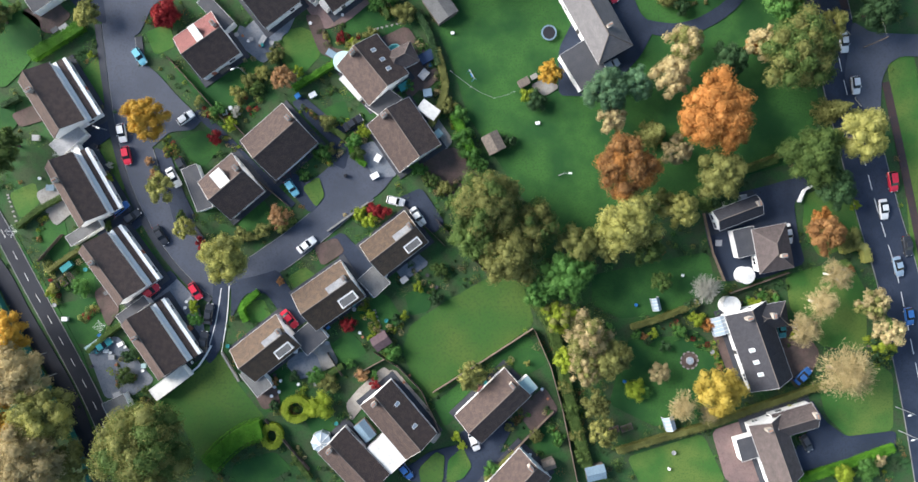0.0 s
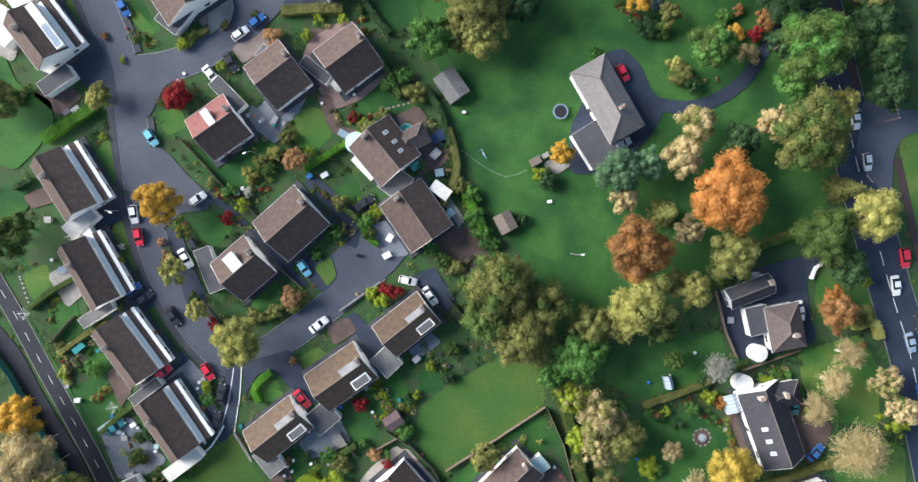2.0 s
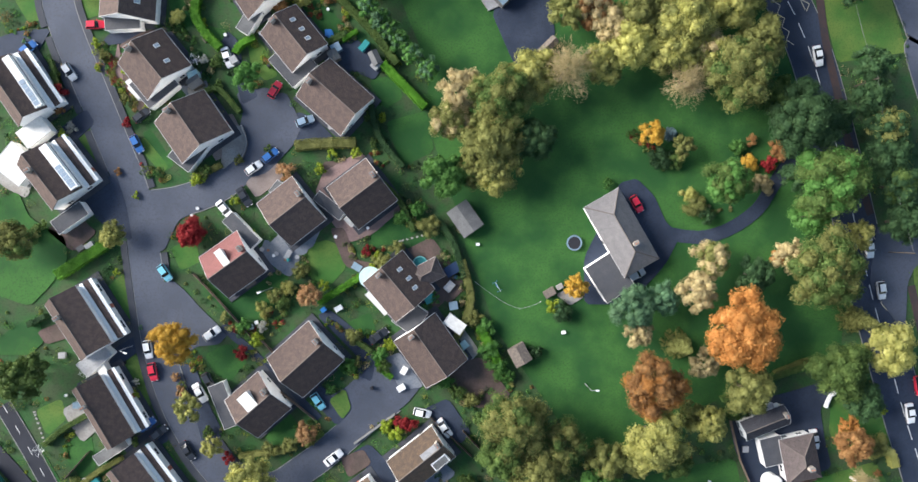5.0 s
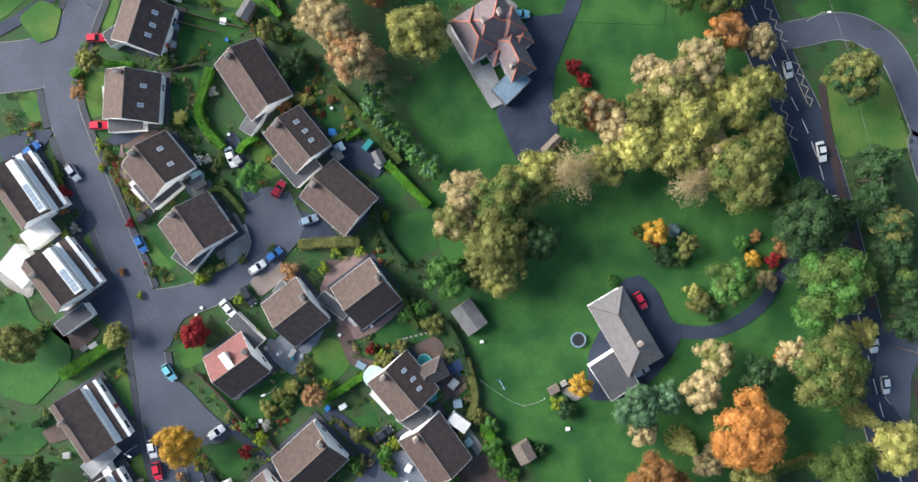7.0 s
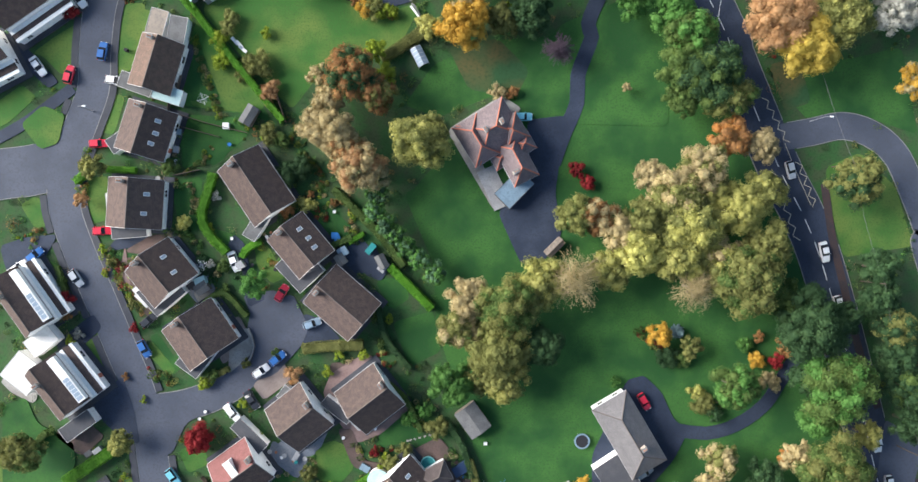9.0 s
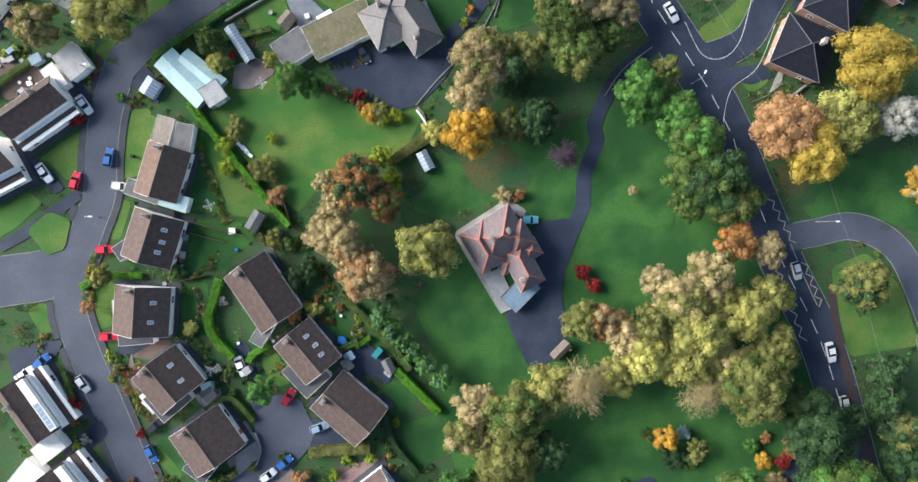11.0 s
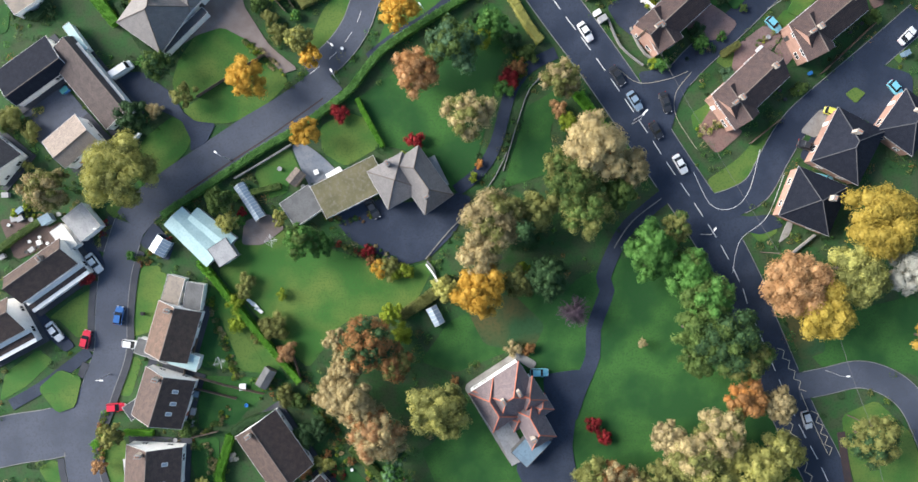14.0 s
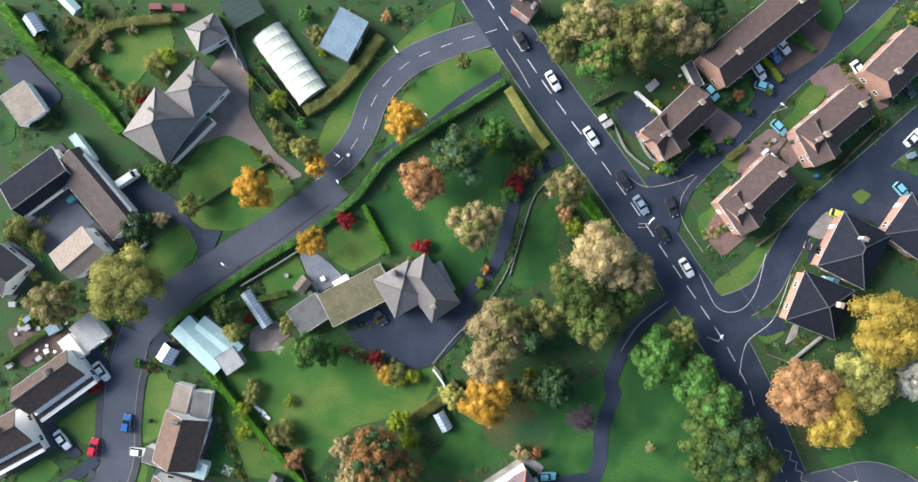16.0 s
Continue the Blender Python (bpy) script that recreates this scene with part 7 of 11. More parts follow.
gable_house(54.8, 206.2, 38.6, 25.3, 8.1, 4.8, 7.5, "terrace_tile", "red brick terraced house with dark brown roof", chimneys=[(-0.3, 0.0), (0.35, 0.0)], wall="brick", storeys=2, white_edge=False)
hip_house(67.6, 149.0, -22.6, 10.8, 10.5, 3.6, 6.8, "darktile", "detached house with hipped dark tile roof", wall="brick", chimneys=[(0.18, 0.12)])
hip_house(75.0, 160.5, 62.6, 12.1, 10.6, 3.6, 6.9, "darktile", "detached house with hipped dark tile roof", wall="brick", chimneys=[(0.18, 0.12)])
hip_house(88.1, 165.4, 54.2, 10.1, 8.7, 3.6, 6.3, "darktile", "detached house with hipped dark tile roof", wall="brick", chimneys=[(0.18, 0.12)])
gable_house(6.1, 212.4, -36.6, 4.5, 3.6, 4.8, 6.0, "terrace_tile", "red brick terraced house with dark brown roof", chimneys=[(-0.3, 0.0), (0.35, 0.0)], wall="brick", storeys=2, white_edge=False)
hip_house(71.0, -3.1, -78.2, 9.0, 6.9, 3.6, 5.7, "greytile", "detached house with hipped grey tile roof", wall="render", chimneys=[(0.18, 0.12)])
gable_house(63.5, 4.5, 21.6, 9.9, 3.9, 3.2, 4.5, "slate", "gabled house with grey slate roof and white gable ends", chimneys=[(0.43, 0.13)])
gable_house(68.6, -24.4, -69.4, 17.3, 9.0, 3.2, 6.2, "slate", "long bungalow, grey slate roof with three rooflights", chimneys=[(-0.43, -0.13)], skylights=[(-1, -0.02, 0.5), (-1, 0.14, 0.5), (-1, 0.3, 0.5)])
hip_house(70.6, -17.8, 10.3, 7.4, 4.6, 3.2, 5.4, "slate", "hipped slate wing of the long bungalow", chimneys=[(0.0, 0.1)])
gable_house(72.9, -46.9, -69.4, 13.9, 7.2, 3.2, 5.6, "greytile", "gabled house with grey-brown roof and white gable ends", chimneys=[(-0.43, -0.13)])
gable_house(76.9, -40.5, 16.9, 9.0, 5.0, 3.2, 4.9, "greytile", "gabled house with grey-brown roof and white gable ends", chimneys=[(0.43, 0.13)])

hip_house(2.4, 109.3, 32.4, 10.6, 8.8, 5.0, 8.9, "villaslate", "large villa with pinkish slate roof and red ridge tiles", caps="ridge_red", chimneys=[(-0.12, 0.05), (0.22, 0.02)], storeys=2)
hip_house(-0.7, 107.3, -58.6, 8.8, 5.2, 5.0, 8.3, "villaslate", "front wing of the villa, slate roof with red ridges", caps="ridge_red", storeys=2)
hip_house(6.6, 109.2, -58.4, 5.2, 4.9, 5.0, 8.1, "villaslate", "east bay of the villa, hipped slate roof with red ridges", caps="ridge_red")
hip_house(7.6, 103.4, -62.0, 9.2, 5.0, 4.4, 7.4, "villaslate", "rear wing of the villa, slate roof with red ridges", caps="ridge_red", chimneys=[(0.25, -0.3)])
hip_house(9.2, 106.6, 30.0, 3.6, 3.2, 4.2, 6.2, "villaslate", "small hipped bay of the villa with red ridges", caps="ridge_red")
hip_house(4.5, 103.8, 30.0, 3.2, 3.0, 3.6, 5.4, "villaslate", "small hipped scullery of the villa with red ridges", caps="ridge_red")

hip_house(-9.5, 36.4, 27.3, 6.0, 3.8, 2.8, 4.4, "greytile", "single-storey wing with light grey hipped roof", name="house_wing")
flat_block(-67.1, 131.9, -106.1, 5.7, 3.5, 2.6, "felt_beige")
flat_block(-62.9, 130.5, -100.2, 5.5, 3.5, 2.6, "felt_grey")
flat_block(-56.7, 139.6, -57.0, 4.3, 4.3, 2.6, "felt_pale", wall="felt_pale")
flat_block(-64.0, 185.7, -46.3, 1.5, 12.2, 2.4, "felt_dark")
flat_block(18.7, -33.4, -49.0, 3.3, 2.6, 2.4, "felt_paleblue")
flat_block(-86.1, 184.3, -54.9, 6.4, 1.5, 2.5, "felt_paleblue")
flat_block(-70.6, 75.1, -51.8, 4.5, 1.7, 2.4, "felt_white")
flat_block(-40.9, 54.1, -36.9, 2.5, 2.9, 2.4, "felt_grey")
flat_block(-24.1, 49.2, -45.0, 2.1, 6.0, 2.4, "felt_pale")
flat_block(-96.0, 71.2, -61.7, 5.5, 1.3, 2.4, "felt_pale")
flat_block(-78.0, 16.1, -59.7, 4.3, 1.7, 2.4, "felt_white")
flat_block(-23.6, 56.5, -59.0, 1.4, 4.2, 2.4, "felt_pale")
flat_block(-79.3, 18.0, -46.3, 3.4, 6.9, 2.6, "felt_pale")
flat_block(-75.9, -1.4, -56.4, 2.2, 7.5, 2.6, "felt_grey")
flat_block(-65.6, -17.8, -52.5, 2.0, 7.2, 2.6, "felt_dark")
flat_block(-57.8, -33.4, -52.7, 2.7, 8.6, 2.6, "felt_white")
flat_block(-48.6, 45.3, -45.5, 8.1, 2.8, 2.6, "felt_dark")
flat_block(-52.3, 8.2, -68.5, 9.5, 3.3, 2.5, "felt_dark")
flat_block(-13.0, 27.1, -34.7, 5.3, 5.7, 2.5, "felt_dark")
flat_block(-19.8, 30.2, -46.8, 5.9, 1.6, 2.4, "felt_white")
flat_block(-28.2, -23.3, -48.7, 5.1, 5.7, 2.6, "felt_dark")
flat_block(-14.6, -11.2, -46.5, 5.1, 4.5, 2.6, "felt_grey")
flat_block(-39.5, -32.6, -51.6, 6.0, 3.9, 2.6, "felt_grey")
flat_block(-11.2, -48.0, -46.9, 7.4, 5.0, 2.8, "felt_white")
flat_block(-3.4, 25.6, -35.6, 4.2, 2.4, 2.6, "felt_white")
flat_block(14.6, -36.4, -54.4, 1.6, 5.5, 2.6, "felt_white")
flat_block(-30.1, 50.7, -38.3, 6.9, 2.2, 2.6, "felt_dark")
flat_block(-71.5, 119.3, -20.0, 7.0, 3.2, 2.6, "felt_grey")
flat_block(-65.1, 117.2, -17.7, 5.9, 3.1, 2.5, "felt_paleblue")
flat_block(-75.5, 107.1, -56.4, 3.2, 3.6, 2.6, "felt_dark")
flat_block(-73.2, 88.7, -85.7, 2.8, 7.1, 2.6, "felt_dark")
flat_block(-46.6, 90.1, -31.3, 2.8, 6.9, 2.6, "felt_grey")
flat_block(-37.8, 80.7, -47.4, 7.6, 6.8, 2.6, "felt_dark")
flat_block(-66.7, 75.8, -49.6, 6.5, 7.8, 2.6, "felt_dark")
flat_block(-59.5, 62.1, -37.4, 5.3, 7.2, 2.6, "felt_dark")
flat_block(-32.1, 72.1, -54.9, 5.3, 2.0, 2.3, "felt_white")
flat_block(-70.4, 74.5, -45.8, 3.4, 1.9, 2.3, "felt_white")
flat_block(-77.1, 93.2, -85.5, 6.7, 1.3, 2.4, "felt_white")
flat_block(-95.3, 59.0, -39.0, 6.9, 6.3, 2.8, "felt_white")
flat_block(-91.5, 65.7, -52.4, 3.9, 6.0, 2.8, "felt_white")
flat_block(-84.3, 47.8, -54.3, 3.1, 7.3, 2.6, "felt_dark")
flat_block(29.7, 35.8, -57.0, 8.6, 6.9, 3.0, "felt_dark")
flat_block(-40.1, 149.1, -56.6, 5.8, 7.0, 2.8, "felt_grey")
flat_block(-30.0, 152.9, -64.1, 7.3, 14.4, 3.2, "felt_moss")
flat_block(-13.0, 155.5, -63.8, 6.9, 4.8, 0.6, "felt_pale", "flat-roofed raised terrace with pale covering beside a house", "render", name="terrace")
flat_block(7.5, 97.5, -44.9, 4.4, 7.3, 2.6, "felt_blue", "flat-roofed garage with blue covering beside a house", "felt_grey", name="garage")
flat_block(3.4, 97.8, -65.2, 9.0, 3.9, 0.4, "felt_pale", "flat-roofed raised terrace with pale covering beside a house", "render", name="terrace")
flat_block(-97.6, 193.5, -56.6, 7.2, 5.8, 3.0, "felt_beige")
flat_block(-31.7, 207.1, -29.1, 6.6, 9.2, 3.0, "felt_blue", "flat-roofed garage with blue covering beside a house", "felt_grey", name="garage")
flat_block(-89.2, 142.9, -54.2, 5.3, 2.9, 2.7, "felt_white")
flat_block(-85.6, 146.2, -51.7, 6.0, 5.1, 2.7, "felt_pale")
flat_block(65.5, -1.8, -76.5, 6.0, 4.5, 2.8, "felt_dark")
flat_block(63.6, 6.4, -69.4, 2.7, 4.9, 2.4, "felt_pale")
flat_block(66.8, -46.7, -73.3, 4.8, 3.7, 2.8, "felt_dark")
flat_block(-68.5, -39.4, -63.6, 5.6, 4.9, 2.5, "felt_grey")
flat_block(41.7, 198.2, -63.7, 5.5, 1.7, 2.4, "felt_dark")

# ---------------------------------------------------------------- sheds and greenhouses
shed(-1.3, 48.1, -54.5, 6.3, 4.9, "felt_grey", "garden shed with grey roof", "shed_wood")
shed(10.6, 18.9, -61.6, 4.0, 3.7, "shed_wood", "garden shed with wood roof", "shed_wood")
shed(-13.1, -24.1, 33.5, 3.5, 3.0, "shed_purple", "garden shed with purple roof", "shed_purple")
shed(-48.4, 113.0, 59.4, 4.0, 2.4, "felt_grey", "garden shed with grey roof", "shed_wood")
shed(-62.7, 142.9, -45.8, 12.2, 5.2, "felt_paleblue", "garden shed with light blue roof", "felt_pale")
shed(-59.2, 144.3, -39.1, 10.0, 3.8, "felt_paleblue", "garden shed with light blue roof", "felt_pale")
shed(-41.5, 155.2, 50.1, 3.2, 2.3, "shed_wood", "garden shed with wood roof", "shed_wood")
shed(-29.3, 82.5, -56.7, 2.2, 1.9, "felt_grey", "garden shed with grey roof", "shed_wood")
shed(-58.5, 76.6, 33.0, 2.6, 2.2, "felt_grey", "garden shed with grey roof", "shed_wood")
shed(-20.6, 82.1, -63.7, 2.8, 1.9, "felt_grey", "garden shed with grey roof", "shed_wood")
shed(23.6, -50.8, 19.2, 2.6, 2.0, "shed_wood", "garden shed with wood roof", "shed_wood")
shed(33.9, -52.5, 13.2, 4.0, 3.0, "felt_blue", "garden shed with blue-grey roof", "shed_wood")
shed(16.2, 85.0, 45.1, 4.4, 1.8, "shed_wood", "garden shed with wood roof", "shed_wood")
shed(-16.3, -43.5, -51.1, 4.1, 2.7, "felt_blue", "garden shed with blue-grey roof", "shed_wood")
shed(-88.1, 214.1, -46.2, 4.2, 2.1, "felt_paleblue", "garden shed with pale blue roof", "felt_pale")
greenhouse(-95.8, 210.1, -57.8, 4.3, 2.7)
greenhouse(61.0, -20.0, -70.4, 4.1, 4.0)
greenhouse(-16.8, -49.4, -44.8, 5.4, 3.1)
greenhouse(46.7, -15.6, -75.5, 2.8, 1.6)
greenhouse(50.1, -41.7, -72.0, 3.1, 2.2)
greenhouse(-12.5, 125.6, -63.4, 4.1, 2.4)
greenhouse(-51.3, 150.2, -57.7, 8.4, 2.3)
greenhouse(-70.0, 141.1, 57.5, 3.6, 3.5)

# ---------------------------------------------------------------- trees
tree(56.2, 24.7, 7.5, 14.4, "orange", "large orange autumn tree on the grass")
tree(37.7, 13.8, 6.4, 13.0, "rust", "rusty orange autumn tree on the grass", second="orange")
tree(58.5, 12.2, 5.1, 10.7, "olive", "olive-green tree turning autumn on the grass")
tree(77.2, 16.7, 5.9, 11.8, "green", "green-leaved tree on the grass")
tree(87.7, 21.0, 5.5, 11.3, "yellow", "yellow-green autumn tree on the grass")
tree(73.5, 37.7, 7.5, 14.4, "green", "green-leaved tree with olive patches on the grass", second="olive")
tree(67.4, 40.4, 3.5, 8.1, "tan", "tan autumn tree with thin leaves on the grass", bark="barkpale", density=10.0)
tree(66.2, 40.3, 2.1, 4.5, "orange", "large orange autumn tree in a garden", size=0.28, density=20.0)
tree(80.4, 35.2, 2.7, 5.6, "tan", "tan autumn tree with thin leaves in a garden", bark="barkpale", density=10.0)
tree(82.3, 45.1, 3.2, 7.8, "yellow", "yellow-green autumn tree on the grass")
tree(83.3, 26.8, 3.4, 10.9, "olive", "olive-green tree turning autumn on the grass", kind="conifer")
tree(60.1, 36.4, 3.9, 8.9, "dark", "dark evergreen tree on the grass")
tree(50.6, 40.0, 3.9, 8.9, "olive", "olive-green tree turning autumn with tan patches on the grass", second="tan")
tree(47.6, 33.1, 4.2, 9.3, "tan", "tan autumn tree with thin leaves on the grass", bark="barkpale", density=10.0)
tree(33.9, 29.7, 4.5, 9.8, "blue", "blue-green conifer-like tree on the grass")
tree(40.3, 31.2, 3.5, 8.1, "blue", "blue-green conifer-like tree on the grass")
tree(35.5, 24.0, 3.1, 7.6, "tan", "tan autumn tree with thin leaves on the grass", bark="barkpale", density=10.0)
tree(44.6, 21.2, 3.4, 10.9, "olive", "olive-green tree turning autumn on the grass", kind="conifer")
tree(49.4, 17.4, 3.2, 7.8, "tan", "tan autumn tree with thin leaves on the grass", bark="barkpale", density=10.0)
tree(38.5, 2.6, 6.3, 12.6, "yellow", "yellow-green autumn tree with olive patches on the grass", second="olive")
tree(50.1, 4.7, 3.8, 8.7, "yellow", "yellow-green autumn tree on the grass")
tree(47.2, 6.2, 3.0, 6.0, "olive", "olive-green tree turning autumn on the grass")
tree(22.5, 33.7, 2.6, 5.4, "gold", "golden yellow autumn tree in a garden")
tree(8.8, 5.3, 7.0, 13.7, "olive", "olive-green tree turning autumn with green patches on the grass", second="green")
tree(18.1, 1.1, 5.6, 11.5, "olive", "olive-green tree turning autumn with green patches on the grass", second="green")
tree(13.7, -5.0, 5.9, 11.8, "olive", "olive-green tree turning autumn on the grass")
tree(7.2, -1.4, 5.1, 10.7, "green", "green-leaved tree on the grass")
tree(4.0, 5.9, 3.2, 7.8, "green", "green-leaved tree on the grass")
tree(26.1, -9.2, 5.1, 10.7, "bright", "bright green tree on the grass")
tree(20.4, -12.5, 3.7, 8.5, "bright", "bright green tree on the grass")
tree(28.3, -3.0, 4.2, 9.3, "olive", "olive-green tree turning autumn on the grass")
tree(35.2, -2.3, 3.9, 8.9, "olive", "olive-green tree turning autumn on the grass")
tree(43.4, -3.5, 3.5, 8.1, "green", "green-leaved tree on the grass")
tree(24.9, -18.0, 3.5, 8.1, "lime", "lime-yellow tree with olive patches on the grass", second="olive")
tree(30.9, -22.2, 4.9, 10.4, "olive", "olive-green tree turning autumn with tan patches on the grass", second="tan")
tree(35.5, -26.5, 4.4, 9.6, "olive", "olive-green tree turning autumn on the grass")
tree(30.7, -29.2, 3.7, 8.5, "tan", "tan autumn tree with thin leaves with olive patches on the grass", second="olive", bark="barkpale", density=10.0)
tree(26.9, -27.7, 2.7, 5.6, "lime", "lime-yellow tree in a garden")
tree(33.4, -37.0, 3.0, 6.0, "olive", "olive-green tree turning autumn on the grass")
tree(35.0, -43.1, 3.0, 6.0, "olive", "olive-green tree turning autumn with yellow patches on the grass", second="yellow")
tree(56.6, -12.0, 3.3, 7.0, "white", "pale thin-leaved tree with spreading twigs in a garden", kind="wispy", bark="barkpale")
tree(47.3, -10.5, 2.3, 4.8, "green", "green-leaved tree in a garden", size=0.28, density=20.0)
tree(47.1, -30.1, 2.3, 4.8, "tan", "tan autumn tree with thin leaves in a garden", bark="barkpale", size=0.28, density=20.0)
tree(58.6, -33.4, 5.0, 10.7, "amber", "amber-gold autumn tree on the lawn")
tree(51.6, -37.4, 3.3, 7.8, "tan", "feathery tan tree with thin leaves on the grass", kind="wispy", bark="barkpale")
tree(57.9, -38.9, 2.7, 5.6, "tan", "nearly bare tree with pale spreading branches in a garden", kind="bare", bark="barkpale")
tree(81.2, -14.6, 3.6, 9.0, "tan", "feathery tan birch with a pale trunk on the lawn", kind="wispy", bark="barkwhite")
tree(84.3, -8.6, 3.4, 8.6, "tan", "feathery tan birch with a pale trunk on the lawn", kind="wispy", bark="barkwhite")
tree(77.6, -20.3, 3.8, 8.8, "tan", "feathery tan birch with a pale trunk on the lawn", kind="wispy", bark="barkwhite")
tree(92.5, -14.9, 3.5, 8.1, "tan", "tan autumn tree with thin leaves with olive patches on the grass", second="olive", bark="barkpale", density=10.0)
tree(95.8, -20.9, 3.5, 8.1, "tan", "tan autumn tree with thin leaves with green patches on the grass", second="green", bark="barkpale", density=10.0)
tree(85.6, -29.2, 6.2, 12.2, "tan", "large feathery tan and olive tree on the lawn", kind="wispy", bark="barkpale")
tree(94.6, -24.6, 3.4, 7.0, "dark", "dark green tree with lime-yellow top beside the road", second="lime")
tree(81.7, 0.1, 3.9, 8.9, "rust", "rusty brown autumn tree on the grass")
tree(82.0, 3.7, 2.3, 4.8, "orange", "large orange autumn tree in a garden", size=0.28, density=20.0)
tree(83.2, 9.9, 4.2, 9.3, "dark", "dark evergreen tree on the grass")
tree(-60.7, -45.0, 9.3, 16.0, "olive", "broad olive-green tree at the end of the plots", second="green")
tree(-87.0, -30.9, 6.1, 12.2, "tan", "tan autumn tree with thin leaves on the grass", bark="barkpale", density=10.0)
tree(-89.7, -22.4, 4.4, 9.6, "gold", "golden yellow autumn tree on the grass")
tree(-81.6, -38.7, 6.1, 12.2, "olive", "olive-green tree turning autumn with yellow patches on the grass", second="yellow")
tree(-84.1, -48.1, 7.0, 13.7, "tan", "tan autumn tree with thin leaves on the grass", bark="barkpale", density=10.0)
tree(-77.1, -49.6, 4.2, 9.3, "olive", "olive-green tree turning autumn on the grass")
tree(-91.4, -41.0, 4.4, 9.6, "gold", "golden yellow autumn tree on the grass")
tree(-45.1, -6.4, 4.9, 10.4, "yellow", "yellow-green autumn tree with olive patches on the grass", second="olive")
tree(-61.5, 22.2, 4.4, 9.6, "gold", "golden yellow autumn tree on the grass")
tree(-59.5, 7.9, 3.0, 6.0, "olive", "olive-green tree turning autumn with yellow patches on the grass", second="yellow")
tree(-54.8, -0.4, 2.3, 4.8, "yellow", "yellow-green autumn tree in a garden", size=0.28, density=20.0)
tree(-59.2, 44.4, 2.6, 5.4, "red", "red-leaved tree in a garden")
tree(-75.1, 44.8, 2.5, 5.2, "olive", "olive-green tree turning autumn with yellow patches in a garden", second="yellow")
tree(-34.1, 31.7, 2.5, 5.2, "pink", "pinkish copper autumn tree in a garden")
tree(-34.7, 2.3, 2.4, 5.0, "pink", "pinkish copper autumn tree in a garden", size=0.28, density=20.0)
tree(-90.8, 16.7, 3.5, 8.1, "green", "green-leaved tree on the grass")
tree(6.4, -31.0, 3.2, 7.8, "olive", "olive-green tree turning autumn with yellow patches on the grass", second="yellow")
tree(19.3, 78.9, 6.5, 12.9, "tan", "nearly bare tree with pale spreading branches on the grass", kind="bare", bark="barkpale")
tree(44.6, 76.7, 5.3, 11.0, "tan", "nearly bare tree with pale spreading branches on the grass", kind="bare", bark="barkpale")
tree(54.9, 78.5, 7.2, 13.9, "olive", "olive-green tree turning autumn with green patches on the grass", second="green")
tree(60.1, 85.7, 4.9, 10.3, "olive", "olive-green tree turning autumn on the grass")
tree(68.6, 69.0, 7.0, 13.6, "dark", "dark evergreen tree on the grass")
tree(77.1, 70.1, 3.7, 8.5, "dark", "dark evergreen tree on the grass")
tree(63.7, 74.3, 3.9, 8.8, "green", "green-leaved tree on the grass")
tree(-93.4, 42.9, 3.7, 8.5, "olive", "olive-green tree turning autumn with green patches on the grass", second="green")
tree(-92.5, 14.6, 4.6, 9.9, "green", "green-leaved tree on the grass")
tree(40.1, 95.7, 5.8, 11.7, "olive", "olive-green tree turning autumn with tan patches on the grass", second="tan")
tree(46.3, 101.2, 5.4, 11.2, "tan", "tan autumn tree with thin leaves with olive patches on the grass", second="olive", bark="barkpale", density=10.0)
tree(34.8, 91.5, 4.8, 10.3, "olive", "olive-green tree turning autumn on the grass")
tree(43.6, 89.6, 6.2, 12.4, "yellow", "yellow-green autumn tree with olive patches on the grass", second="olive")
tree(53.1, 92.7, 5.5, 11.4, "yellow", "yellow-green autumn tree on the grass")
tree(48.5, 96.4, 4.4, 9.5, "yellow", "yellow-green autumn tree on the grass")
tree(42.1, 82.9, 5.3, 11.0, "yellow", "yellow-green autumn tree with olive patches on the grass", second="olive")
tree(50.3, 82.9, 4.8, 10.3, "yellow", "yellow-green autumn tree with tan patches on the grass", second="tan")
tree(32.9, 84.2, 5.3, 11.0, "yellow", "yellow-green autumn tree on the grass")
tree(27.0, 80.5, 4.4, 9.5, "yellow", "yellow-green autumn tree with olive patches on the grass", second="olive")
tree(35.7, 100.1, 3.7, 8.4, "tan", "tan autumn tree with thin leaves on the grass", bark="barkpale", density=10.0)
tree(59.2, 96.4, 4.6, 9.9, "olive", "olive-green tree turning autumn with yellow patches on the grass", second="yellow")
tree(52.2, 108.0, 4.4, 9.5, "rust", "rusty brown autumn tree on the grass", second="orange")
tree(59.3, 106.2, 3.7, 8.4, "tan", "tan autumn tree with thin leaves on the grass", bark="barkpale", density=10.0)
tree(19.7, 91.5, 3.9, 8.8, "olive", "olive-green tree turning autumn on the grass")
tree(24.6, 91.5, 4.1, 9.2, "rust", "rusty brown autumn tree with tan patches on the grass", second="tan")
tree(29.4, 87.8, 4.4, 9.5, "tan", "tan autumn tree with thin leaves on the grass", bark="barkpale", density=10.0)
tree(12.8, 78.1, 5.1, 10.6, "yellow", "yellow-green autumn tree with olive patches on the grass", second="olive")
tree(5.8, 72.8, 6.6, 13.0, "olive", "olive-green tree turning autumn with green patches on the grass", second="green")
